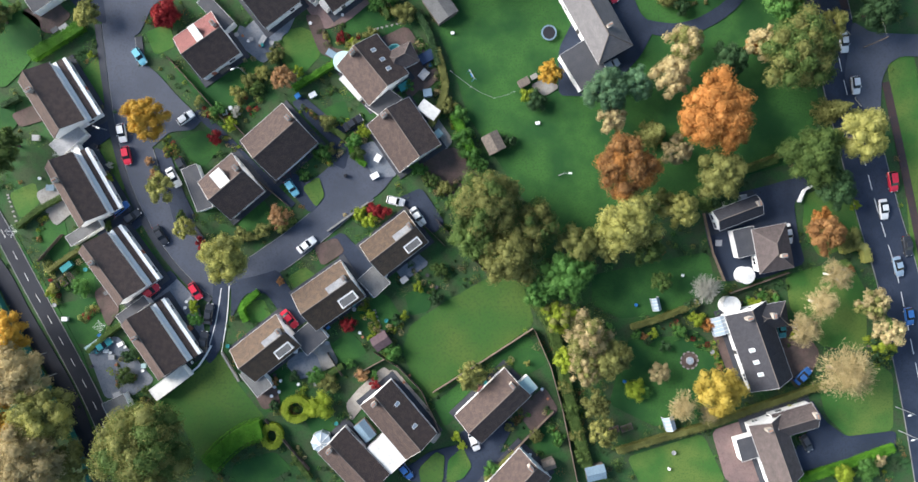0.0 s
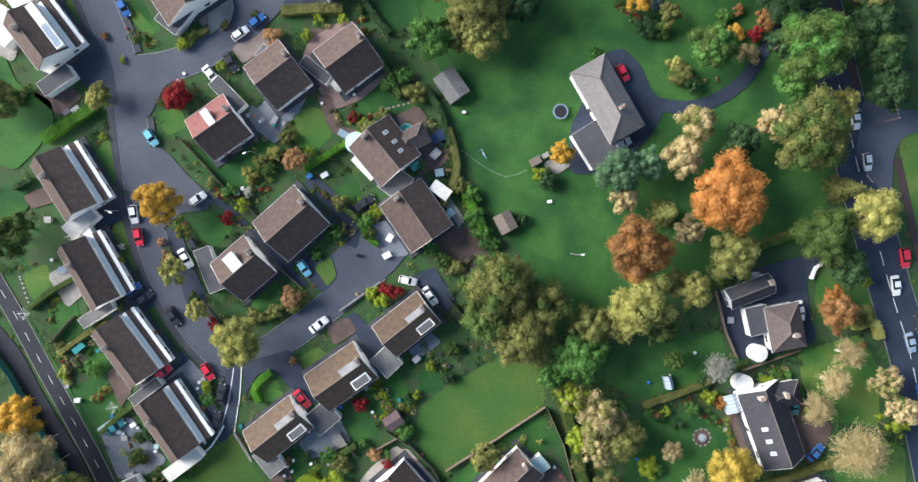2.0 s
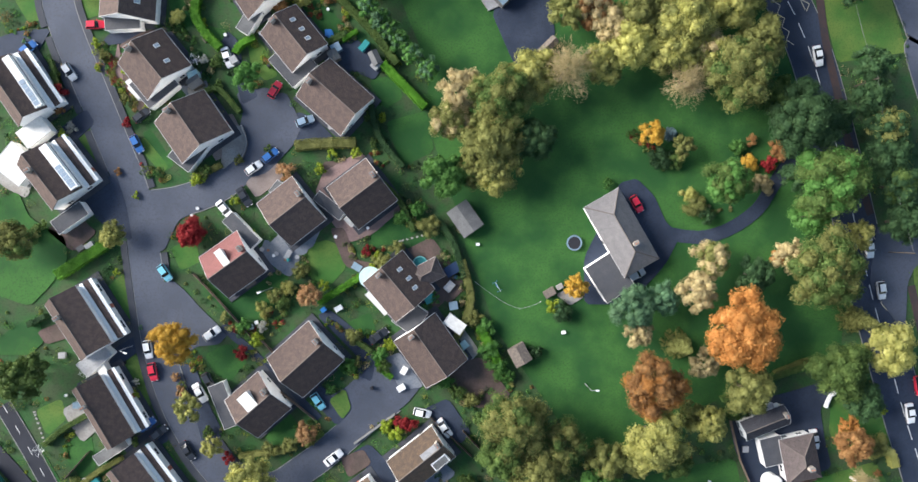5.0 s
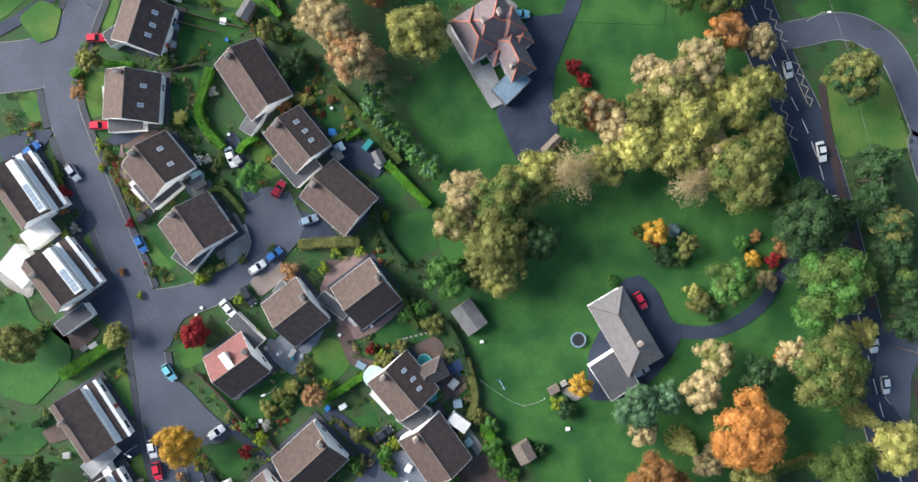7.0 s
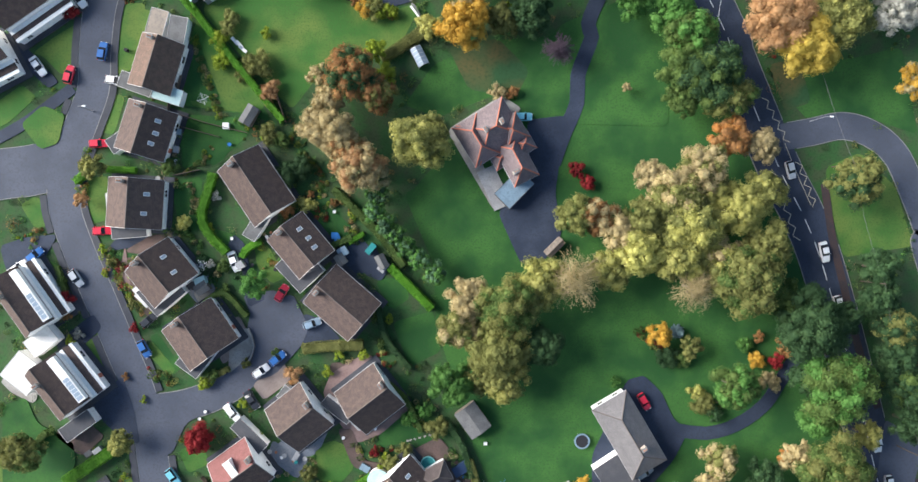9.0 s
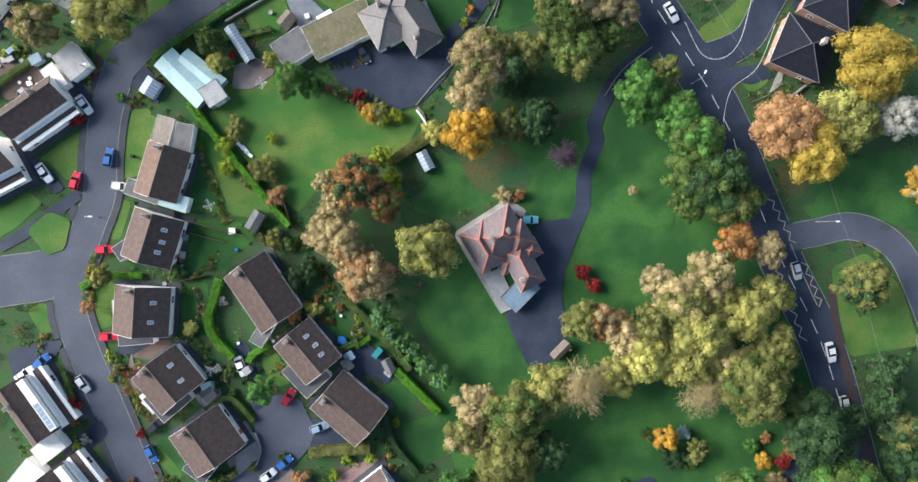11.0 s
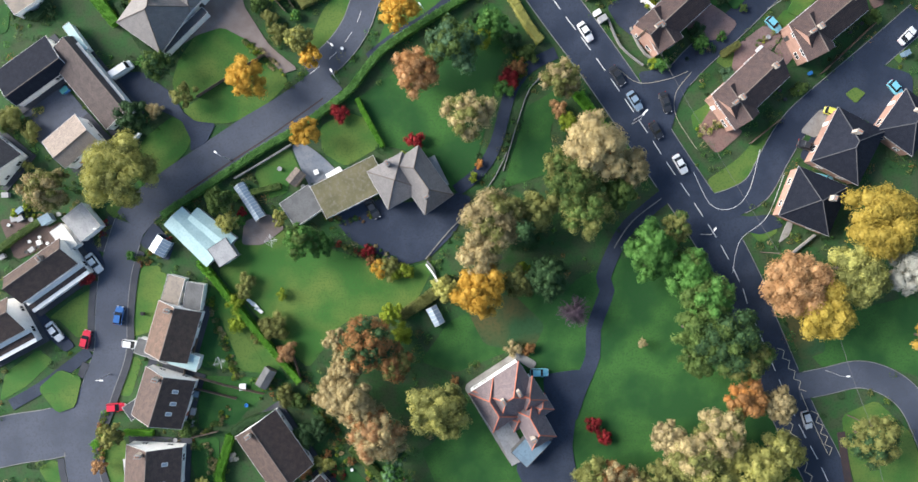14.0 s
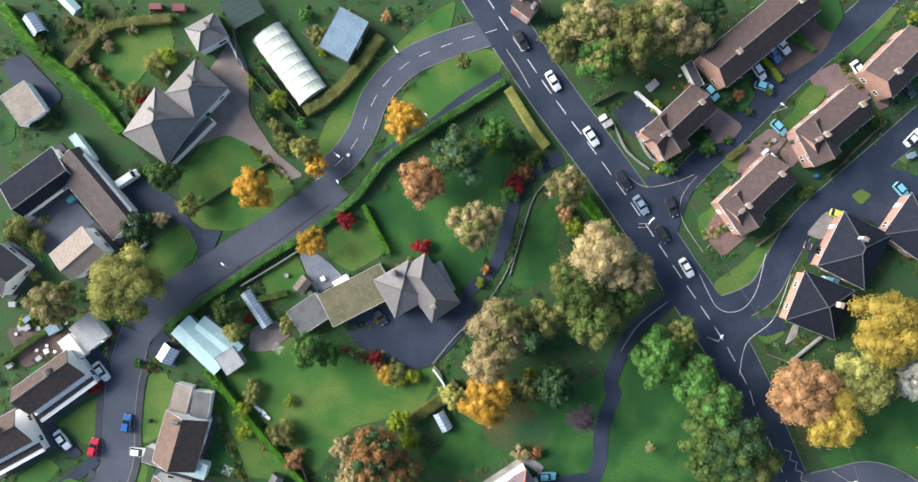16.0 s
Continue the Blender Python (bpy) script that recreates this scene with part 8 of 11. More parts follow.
tree(3.6, 63.7, 6.0, 12.1, "olive", "olive-green tree turning autumn on the grass")
tree(5.5, 58.0, 4.8, 10.3, "olive", "olive-green tree turning autumn with yellow patches on the grass", second="yellow")
tree(-2.4, 74.5, 4.6, 9.9, "tan", "tan autumn tree with thin leaves on the grass", bark="barkpale", density=10.0)
tree(-4.2, 68.4, 4.6, 9.9, "olive", "olive-green tree turning autumn with tan patches on the grass", second="tan")
tree(12.9, 64.6, 4.4, 9.5, "dark", "dark evergreen tree on the grass")
tree(-6.0, 56.8, 4.6, 9.9, "bright", "bright green tree on the grass")
tree(0.1, 58.5, 3.9, 8.8, "olive", "olive-green tree turning autumn on the grass")
tree(38.3, 66.6, 2.7, 5.5, "gold", "golden yellow autumn tree in a garden")
tree(43.1, 66.7, 1.7, 3.9, "bluegrey", "silvery blue conifer in a garden", kind="conifer", size=0.28, density=20.0)
tree(45.0, 63.8, 2.5, 5.1, "olive", "olive-green tree turning autumn in a garden")
tree(53.5, 55.9, 4.8, 10.3, "green", "green-leaved tree with bright patches on the grass", second="bright")
tree(74.1, 56.2, 7.2, 13.9, "green", "green-leaved tree with bright patches on the grass", second="bright")
tree(71.4, 49.1, 4.1, 9.2, "bright", "bright green tree on the grass")
tree(69.5, 57.4, 3.9, 8.8, "dark", "dark evergreen tree on the grass")
tree(84.3, 80.9, 4.1, 9.2, "dark", "dark evergreen tree on the grass")
tree(84.3, 74.1, 4.1, 9.2, "dark", "dark evergreen tree on the grass")
tree(87.4, 67.9, 4.4, 9.5, "olive", "olive-green tree turning autumn with dark patches on the grass", second="dark")
tree(88.1, 61.7, 4.4, 9.5, "dark", "dark evergreen tree on the grass")
tree(90.1, 55.5, 4.4, 9.5, "dark", "dark evergreen tree with green patches on the grass", second="green")
tree(91.4, 48.0, 4.4, 9.5, "dark", "dark evergreen tree on the grass")
tree(78.7, 98.8, 5.3, 11.0, "olive", "olive-green tree turning autumn with dark patches on the grass", second="dark")
tree(-12.0, 107.1, 6.0, 12.1, "olive", "olive-green tree turning autumn with yellow patches on the grass", second="yellow")
tree(-30.0, 109.0, 4.8, 10.3, "tan", "tan autumn tree with thin leaves on the grass", bark="barkpale", density=10.0)
tree(-33.7, 110.3, 3.9, 8.8, "tan", "tan autumn tree with thin leaves on the grass", bark="barkpale", density=10.0)
tree(-24.9, 101.7, 5.3, 11.0, "tan", "tan autumn tree with thin leaves with pink patches on the grass", second="pink", bark="barkpale", density=10.0)
tree(-27.7, 105.4, 4.1, 9.2, "rust", "rusty brown autumn tree with tan patches on the grass", second="tan")
tree(-21.8, 100.1, 3.2, 7.7, "tan", "tan autumn tree with thin leaves on the grass", bark="barkpale", density=10.0)
tree(-31.4, 115.2, 3.4, 8.1, "tan", "tan autumn tree with thin leaves on the grass", bark="barkpale", density=10.0)
tree(-26.3, 120.8, 5.5, 11.4, "rust", "rusty brown autumn tree with dark patches on the grass", second="dark")
tree(-33.5, 121.0, 2.5, 5.1, "tan", "tan autumn tree with thin leaves in a garden", bark="barkpale", density=10.0)
tree(-21.4, 116.9, 4.1, 9.2, "rust", "rusty brown autumn tree with olive patches on the grass", second="olive")
tree(-21.8, 126.2, 2.5, 5.1, "lime", "lime-yellow tree in a garden")
tree(-21.3, 95.8, 2.4, 5.6, "bright", "clipped blue-green conifer in a garden row", second="blue", size=0.3, density=16.0)
tree(-21.9, 92.7, 2.4, 5.6, "bright", "clipped blue-green conifer in a garden row", second="blue", size=0.3, density=16.0)
tree(-19.5, 90.2, 2.4, 5.6, "bright", "clipped blue-green conifer in a garden row", second="blue", size=0.3, density=16.0)
tree(-17.4, 87.6, 2.4, 5.6, "bright", "clipped blue-green conifer in a garden row", second="blue", size=0.3, density=16.0)
tree(-15.2, 85.3, 2.4, 5.6, "bright", "clipped blue-green conifer in a garden row", second="blue", size=0.3, density=16.0)
tree(-12.6, 82.7, 2.4, 5.6, "bright", "clipped blue-green conifer in a garden row", second="blue", size=0.3, density=16.0)
tree(-9.3, 79.6, 2.4, 5.6, "bright", "clipped blue-green conifer in a garden row", second="blue", size=0.3, density=16.0)
tree(-2.9, 131.2, 5.1, 10.6, "gold", "golden yellow autumn tree on the grass")
tree(-10.2, 131.4, 2.7, 5.5, "yellow", "yellow-green autumn tree in a garden")
tree(4.4, 132.9, 3.2, 7.7, "olive", "olive-green tree turning autumn on the grass")
tree(11.1, 132.9, 3.7, 8.4, "dark", "dark evergreen tree on the grass")
tree(16.7, 126.3, 3.4, 7.0, "purple", "thin purple-leaved tree on the lawn", kind="wispy")
tree(47.7, 120.3, 6.5, 12.8, "dark", "dark evergreen tree with green patches on the grass", second="green")
tree(43.7, 129.0, 5.3, 11.0, "green", "green-leaved tree with bright patches on the grass", second="bright")
tree(40.3, 134.0, 4.6, 9.9, "bright", "bright green tree on the grass")
tree(51.9, 116.4, 5.1, 10.6, "olive", "olive-green tree turning autumn with green patches on the grass", second="green")
tree(42.4, 116.0, 3.9, 8.8, "green", "green-leaved tree on the grass")
tree(32.3, 135.6, 3.2, 7.7, "bright", "bright green tree on the grass")
tree(31.6, 119.1, 1.1, 2.9, "tan", "tan autumn tree with thin leaves in a garden", bark="barkpale", size=0.28, density=20.0)
tree(61.3, 131.8, 6.6, 13.0, "pink", "pinkish copper autumn tree on the grass")
tree(67.3, 125.9, 6.2, 12.4, "amber", "amber-yellow autumn tree on the grass")
tree(75.5, 132.8, 5.5, 11.4, "olive", "olive-green tree turning autumn with yellow patches on the grass", second="yellow")
tree(86.7, 133.6, 5.1, 10.6, "white", "pale silvery tree on the grass", bark="barkpale", density=10.0)
tree(92.0, 119.9, 3.7, 8.4, "gold", "golden yellow autumn tree with tan patches on the grass", second="tan")
tree(-95.2, 43.4, 3.9, 8.8, "olive", "olive-green tree turning autumn on the grass")
tree(-80.1, 101.9, 2.7, 5.5, "olive", "olive-green tree turning autumn with yellow patches in a garden", second="yellow")
tree(-83.1, 95.1, 1.7, 3.9, "pink", "pinkish copper autumn tree in a garden", size=0.28, density=20.0)
tree(-75.4, 44.0, 2.5, 5.1, "yellow", "yellow-green autumn tree in a garden")
tree(79.7, 144.6, 7.3, 14.2, "amber", "amber-yellow autumn tree on the grass")
tree(73.6, 134.7, 5.0, 10.6, "olive", "olive-green tree turning autumn with yellow patches on the grass", second="yellow")
tree(-0.4, 145.5, 6.2, 12.4, "tan", "tan autumn tree with thin leaves with olive patches on the grass", second="olive", bark="barkpale", density=10.0)
tree(-3.4, 138.6, 4.6, 9.8, "tan", "tan autumn tree with thin leaves on the grass", bark="barkpale", density=10.0)
tree(5.5, 143.6, 5.2, 14.6, "dark", "dark evergreen tree on the grass", kind="conifer")
tree(15.4, 154.1, 6.0, 12.0, "green", "green-leaved tree with olive patches on the grass", second="olive")
tree(18.7, 147.4, 5.3, 10.9, "olive", "olive-green tree turning autumn with green patches on the grass", second="green")
tree(20.1, 160.1, 6.6, 13.1, "tan", "tan autumn tree with thin leaves on the grass", bark="barkpale", density=10.0)
tree(27.9, 156.2, 4.1, 9.1, "tan", "tan autumn tree with thin leaves on the grass", bark="barkpale", density=10.0)
tree(25.3, 158.6, 2.5, 5.1, "orange", "large orange autumn tree in a garden")
tree(25.5, 151.3, 3.6, 8.4, "green", "green-leaved tree on the grass")
tree(8.3, 147.4, 4.1, 9.1, "olive", "olive-green tree turning autumn on the grass")
tree(6.1, 135.3, 1.6, 3.7, "lime", "lime-yellow tree in a garden", size=0.28, density=20.0)
tree(5.3, 132.1, 2.9, 5.9, "olive", "olive-green tree turning autumn in a garden")
tree(10.6, 134.0, 4.1, 9.1, "dark", "dark evergreen tree on the grass")
tree(31.8, 139.8, 5.0, 10.6, "bright", "bright green tree on the grass")
tree(37.9, 143.7, 3.2, 7.7, "olive", "olive-green tree turning autumn with green patches on the grass", second="green")
tree(40.8, 136.3, 3.4, 8.0, "green", "green-leaved tree on the grass")
tree(44.6, 128.9, 3.9, 8.8, "green", "green-leaved tree on the grass")
tree(40.9, 122.4, 4.6, 9.8, "green", "green-leaved tree on the grass")
tree(-16.0, 176.2, 4.6, 9.8, "pink", "pinkish copper autumn tree with rust patches on the grass", second="rust")
tree(-8.2, 181.4, 5.4, 11.1, "blue", "blue-green conifer-like tree with green patches on the grass", second="green")
tree(-5.4, 167.0, 5.0, 10.6, "tan", "tan autumn tree with thin leaves with olive patches on the grass", second="olive", bark="barkpale", density=10.0)
tree(-0.2, 186.3, 3.2, 7.7, "bright", "bright green tree on the grass")
tree(13.9, 174.6, 4.1, 9.1, "olive", "olive-green tree turning autumn with tan patches on the grass", second="tan")
tree(-19.4, 188.9, 3.9, 8.8, "gold", "golden yellow autumn tree on the grass")
tree(-40.2, 183.7, 2.9, 5.9, "olive", "olive-green tree turning autumn with yellow patches in a garden", second="yellow")
tree(-37.9, 180.1, 2.5, 5.1, "gold", "golden yellow autumn tree in a garden")
tree(-50.4, 175.3, 4.1, 9.1, "gold", "golden yellow autumn tree on the grass")
tree(-64.0, 172.2, 2.5, 5.1, "olive", "olive-green tree turning autumn in a garden")
tree(-38.8, 164.1, 3.1, 7.5, "gold", "golden yellow autumn tree on the grass")
tree(-75.7, 156.2, 7.3, 12.0, "yellow", "pale yellow-green tree beside the road", second="olive")
tree(-90.9, 152.6, 4.6, 9.8, "tan", "tan autumn tree with thin leaves with olive patches on the grass", second="olive", bark="barkpale", density=10.0)
tree(-68.7, 178.2, 3.2, 7.7, "dark", "dark evergreen tree with green patches on the grass", second="green")
tree(-73.6, 167.5, 3.4, 8.0, "dark", "dark evergreen tree on the grass")
tree(13.3, 204.1, 4.1, 9.1, "olive", "olive-green tree turning autumn on the grass")
tree(18.5, 207.9, 5.5, 11.3, "olive", "olive-green tree turning autumn with tan patches on the grass", second="tan")
tree(21.6, 200.8, 5.0, 10.6, "bright", "bright green tree with olive patches on the grass", second="olive")
tree(27.4, 205.3, 6.0, 12.0, "olive", "olive-green tree turning autumn on the grass")
tree(33.5, 207.7, 5.7, 11.6, "olive", "olive-green tree turning autumn with tan patches on the grass", second="tan")
tree(39.4, 205.6, 4.3, 9.5, "tan", "tan autumn tree with thin leaves on the grass", bark="barkpale", density=10.0)
tree(43.9, 210.5, 3.9, 8.8, "dark", "dark evergreen tree on the grass")
tree(-7.1, 201.4, 1.8, 4.1, "olive", "olive-green tree turning autumn in a garden", size=0.28, density=20.0)
tree(-57.1, 150.3, 2.9, 5.9, "green", "green-leaved tree in a garden")
tree(-55.4, 145.9, 2.3, 4.9, "yellow", "yellow-green autumn tree in a garden", size=0.28, density=20.0)
tree(-40.1, 141.9, 3.6, 8.4, "bright", "bright green tree with green patches on the grass", second="green")
tree(-36.2, 141.1, 2.9, 5.9, "bright", "bright green tree in a garden")
tree(-44.8, 146.5, 1.8, 4.1, "yellow", "yellow-green autumn tree in a garden", size=0.28, density=20.0)
tree(-47.0, 77.5, 3.0, 5.9, "bright", "bright green tree in a garden")

# ---------------------------------------------------------------- shrubs and hedges
shrub(-49.0, 19.1, 1.5, 1.9, "red")
shrub(-45.9, 21.9, 1.6, 2.0, "lime")
shrub(-48.5, 25.0, 1.6, 2.0, "bright")
shrub(-44.4, 28.6, 1.6, 2.0, "yellow")
shrub(-38.9, 33.0, 1.6, 2.0, "yellow")
shrub(-42.0, 31.4, 1.6, 2.0, "olive")
shrub(-44.5, 24.9, 1.1, 1.5, "white")
shrub(-52.6, 27.0, 1.1, 1.5, "olive")
shrub(-25.9, -38.5, 2.7, 3.0, "lime")
shrub(-20.2, -20.8, 1.6, 2.0, "red")
shrub(-10.7, -26.4, 1.9, 2.3, "bright")
shrub(-14.8, 3.9, 1.7, 2.1, "red")
shrub(-18.0, 3.2, 1.5, 1.9, "lime")
shrub(-12.9, 3.7, 1.5, 1.9, "red")
shrub(-16.0, 2.0, 1.6, 2.0, "lime")
shrub(-19.4, 19.0, 1.6, 2.0, "bright")
shrub(-17.5, 20.9, 1.5, 1.9, "lime")
shrub(-18.5, 16.2, 1.5, 1.9, "green")
shrub(3.9, 19.9, 2.1, 2.5, "bright")
shrub(5.9, 16.2, 2.1, 2.5, "bright")
shrub(3.3, 25.0, 1.9, 2.3, "bright")
shrub(7.8, 14.3, 1.7, 2.1, "bright")
shrub(0.7, 26.8, 1.7, 2.1, "olive")
shrub(17.8, 29.1, 1.5, 1.9, "lime")
shrub(19.7, 28.1, 2.2, 2.6, "dark")
shrub(14.1, 19.5, 1.5, 1.9, "dark")
shrub(-2.9, 11.0, 1.7, 2.1, "green")
shrub(0.3, 9.2, 1.7, 2.1, "olive")
shrub(-5.4, 12.9, 1.7, 2.1, "bright")
shrub(42.4, -34.3, 2.2, 2.6, "lime")
shrub(44.5, -35.0, 1.5, 1.9, "bright")
shrub(68.7, -15.5, 1.7, 2.1, "lime")
shrub(71.4, -14.8, 1.2, 1.7, "green")
shrub(90.5, 6.6, 1.2, 1.7, "lime")
shrub(89.0, -0.5, 2.4, 2.8, "olive")
shrub(55.8, -18.8, 1.7, 2.1, "lime")
shrub(58.4, -20.1, 1.5, 1.9, "orange")
shrub(52.0, -21.5, 1.5, 1.9, "bright")
shrub(46.2, -22.2, 1.2, 1.7, "lime")
shrub(54.5, -15.6, 1.5, 1.9, "dark")
shrub(61.5, 7.5, 2.7, 3.0, "dark")
shrub(57.2, 6.2, 1.9, 2.3, "green")
shrub(-36.4, 36.8, 1.7, 2.1, "olive")
shrub(-40.1, 29.9, 1.5, 1.9, "green")
shrub(-15.8, 41.6, 1.7, 2.1, "olive")
shrub(-20.2, 39.7, 1.2, 1.7, "lime")
shrub(-25.0, 22.6, 1.7, 2.1, "olive")
shrub(-26.2, 16.3, 1.7, 2.1, "bright")
shrub(-24.4, 17.0, 1.2, 1.7, "olive")
shrub(-30.0, 11.3, 1.2, 1.7, "bright")
shrub(-34.3, 0.5, 1.5, 1.9, "olive")
shrub(-38.6, -0.8, 1.7, 2.1, "olive")
shrub(-43.0, -1.5, 1.7, 2.1, "olive")
shrub(-56.1, 2.1, 1.2, 1.7, "green")
shrub(-51.8, -3.5, 1.2, 1.7, "red")
shrub(-61.8, 10.8, 1.2, 1.7, "pink")
shrub(-63.1, 13.9, 1.0, 1.4, "pink")
shrub(-80.2, 34.0, 0.7, 1.2, "lime")
shrub(-75.6, 36.2, 0.8, 1.3, "lime")
shrub(-71.7, 10.0, 1.0, 1.4, "lime")
shrub(-71.4, 12.9, 0.8, 1.3, "white")
shrub(-83.4, -13.9, 1.1, 1.5, "yellow")
shrub(-77.0, -13.2, 1.9, 2.3, "bright")
shrub(-71.7, 0.0, 1.0, 1.4, "green")
shrub(-66.5, -27.6, 1.7, 2.1, "dark")
shrub(-67.6, -32.0, 1.9, 2.3, "green")
shrub(-64.6, -38.3, 1.2, 1.7, "yellow")
shrub(-63.5, -35.2, 1.0, 1.4, "green")
shrub(-52.9, -19.9, 1.5, 1.9, "bright")
shrub(-53.5, -16.8, 1.2, 1.7, "lime")
shrub(-27.0, -31.7, 1.9, 2.3, "bright")
shrub(-24.5, -33.5, 1.9, 2.3, "olive")
shrub(-17.0, -31.6, 1.5, 1.9, "pink")
shrub(-8.2, -18.9, 1.0, 1.4, "lime")
shrub(-5.1, -12.4, 1.2, 1.7, "lime")
shrub(-1.3, -14.9, 1.5, 1.9, "dark")
shrub(-14.4, -33.5, 1.2, 1.7, "red")
shrub(-0.8, -8.6, 1.7, 2.1, "green")
shrub(3.5, -45.0, 1.2, 1.7, "lime")
shrub(4.8, -46.9, 1.0, 1.4, "lime")
shrub(11.3, -51.9, 1.7, 2.1, "bright")
shrub(15.0, -43.0, 1.0, 1.4, "olive")
shrub(18.7, -28.9, 0.7, 1.2, "yellow")
shrub(20.8, -44.8, 1.5, 1.9, "olive")
shrub(25.9, -45.4, 1.5, 1.9, "bright")
shrub(27.0, -33.8, 1.7, 2.1, "olive")
shrub(28.4, -39.0, 1.7, 2.1, "green")
shrub(29.8, -44.1, 1.7, 2.1, "olive")
shrub(31.1, -49.2, 1.7, 2.1, "green")
shrub(94.1, -51.4, 2.4, 2.8, "bright")
shrub(88.9, -52.8, 2.2, 2.6, "lime")
shrub(97.0, -49.6, 1.5, 1.9, "tan")
shrub(77.1, -38.7, 1.2, 1.7, "yellow")
shrub(-7.6, 31.1, 1.2, 1.7, "bright")
shrub(-31.4, 33.8, 1.2, 1.7, "lime")
shrub(-90.9, 46.3, 1.1, 1.5, "green")
shrub(21.1, 101.6, 1.8, 2.2, "red")
shrub(23.6, 98.9, 1.6, 2.0, "red")
shrub(22.4, 100.4, 1.0, 1.4, "bright")
shrub(60.0, 60.5, 1.8, 2.2, "gold")
shrub(64.6, 60.4, 1.7, 2.1, "red")
shrub(62.8, 56.0, 2.2, 2.5, "tan")
shrub(57.7, 63.9, 1.7, 2.1, "bright")
shrub(47.3, 53.5, 1.7, 2.1, "yellow")
shrub(48.5, 50.8, 2.2, 2.5, "olive")
shrub(50.9, 49.1, 1.9, 2.3, "dark")
shrub(40.7, 61.3, 2.4, 2.8, "dark")
shrub(44.0, 61.0, 1.9, 2.3, "green")
shrub(29.5, 56.1, 1.2, 1.6, "bright")
shrub(60.8, 65.5, 1.2, 1.6, "rust")
shrub(66.4, 63.6, 2.2, 2.5, "rust")
shrub(-87.5, 74.4, 1.7, 2.1, "red")
shrub(-87.2, 70.6, 1.0, 1.4, "rust")
shrub(-88.3, 78.3, 1.1, 1.5, "green")
shrub(-40.7, 92.9, 1.7, 2.1, "rust")
shrub(-36.4, 94.1, 1.7, 2.1, "yellow")
shrub(-40.6, 100.3, 2.4, 2.8, "dark")
shrub(-37.5, 102.2, 2.4, 2.8, "dark")
shrub(-44.3, 109.0, 2.2, 2.5, "olive")
shrub(-41.9, 107.8, 1.7, 2.1, "green")
shrub(-54.6, 128.6, 1.9, 2.3, "lime")
shrub(-47.2, 123.7, 2.4, 2.8, "olive")
shrub(-43.7, 118.9, 1.7, 2.1, "pink")
shrub(-50.5, 121.4, 1.2, 1.6, "olive")
shrub(-52.2, 133.6, 1.7, 2.1, "olive")
shrub(-44.9, 130.6, 1.2, 1.6, "lime")
shrub(-22.6, 135.6, 2.2, 2.5, "olive")
shrub(-18.9, 135.1, 1.7, 2.1, "lime")
shrub(-65.3, 102.2, 1.7, 2.1, "green")
shrub(-62.3, 90.4, 1.7, 2.1, "yellow")
shrub(-55.6, 96.0, 1.0, 1.4, "white")
shrub(-54.4, 81.1, 1.4, 1.9, "green")
shrub(-57.0, 81.7, 1.0, 1.4, "white")
shrub(-39.6, 94.1, 1.2, 1.6, "green")
shrub(-26.0, 69.1, 0.7, 1.2, "lime")
shrub(-19.1, 69.7, 1.0, 1.4, "lime")
shrub(-32.3, 58.5, 1.2, 1.6, "lime")
shrub(-29.8, 62.2, 1.1, 1.5, "lime")
shrub(-24.8, 62.2, 1.2, 1.6, "lime")
shrub(-39.7, 58.0, 1.9, 2.3, "pink")
shrub(-50.4, 51.7, 1.1, 1.5, "lime")
shrub(-58.3, 56.1, 1.4, 1.9, "lime")
shrub(-56.5, 58.0, 1.4, 1.9, "green")
shrub(-73.1, 68.1, 1.0, 1.4, "red")
shrub(-73.6, 73.0, 1.1, 1.5, "olive")
shrub(-77.8, 82.4, 1.1, 1.5, "olive")
shrub(-79.7, 84.9, 1.0, 1.4, "lime")
shrub(-59.4, 45.1, 2.6, 3.0, "red")
shrub(-49.7, 60.4, 1.0, 1.4, "olive")
shrub(-9.1, 46.4, 2.2, 2.5, "olive")
shrub(-14.8, 48.3, 1.7, 2.1, "bright")
shrub(-11.6, 50.2, 1.7, 2.1, "bright")
shrub(-19.2, 38.9, 1.7, 2.1, "olive")
shrub(-22.4, 41.3, 1.1, 1.5, "red")
shrub(-21.1, 37.5, 1.0, 1.4, "lime")
shrub(-69.3, 78.0, 1.0, 1.4, "green")
shrub(-84.7, 66.9, 1.1, 1.5, "white")
shrub(-86.6, 65.6, 1.0, 1.4, "lime")
shrub(4.1, 118.4, 1.7, 2.1, "tan")
shrub(7.2, 117.9, 1.4, 1.9, "rust")
shrub(-8.4, 111.6, 1.1, 1.5, "rust")
shrub(-32.1, 168.7, 1.9, 2.3, "red")
shrub(-16.6, 162.9, 1.8, 2.2, "red")
shrub(3.7, 175.6, 2.1, 2.5, "red")
shrub(5.6, 178.1, 1.7, 2.1, "rust")
shrub(7.7, 181.1, 1.9, 2.3, "green")
shrub(2.4, 173.8, 1.9, 2.3, "bright")
shrub(-1.8, 184.3, 2.1, 2.5, "lime")
shrub(4.4, 183.7, 1.9, 2.3, "dark")
shrub(14.2, 169.3, 1.8, 2.2, "pink")
shrub(16.0, 166.1, 2.1, 2.5, "lime")
shrub(-2.8, 157.7, 1.0, 1.4, "orange")
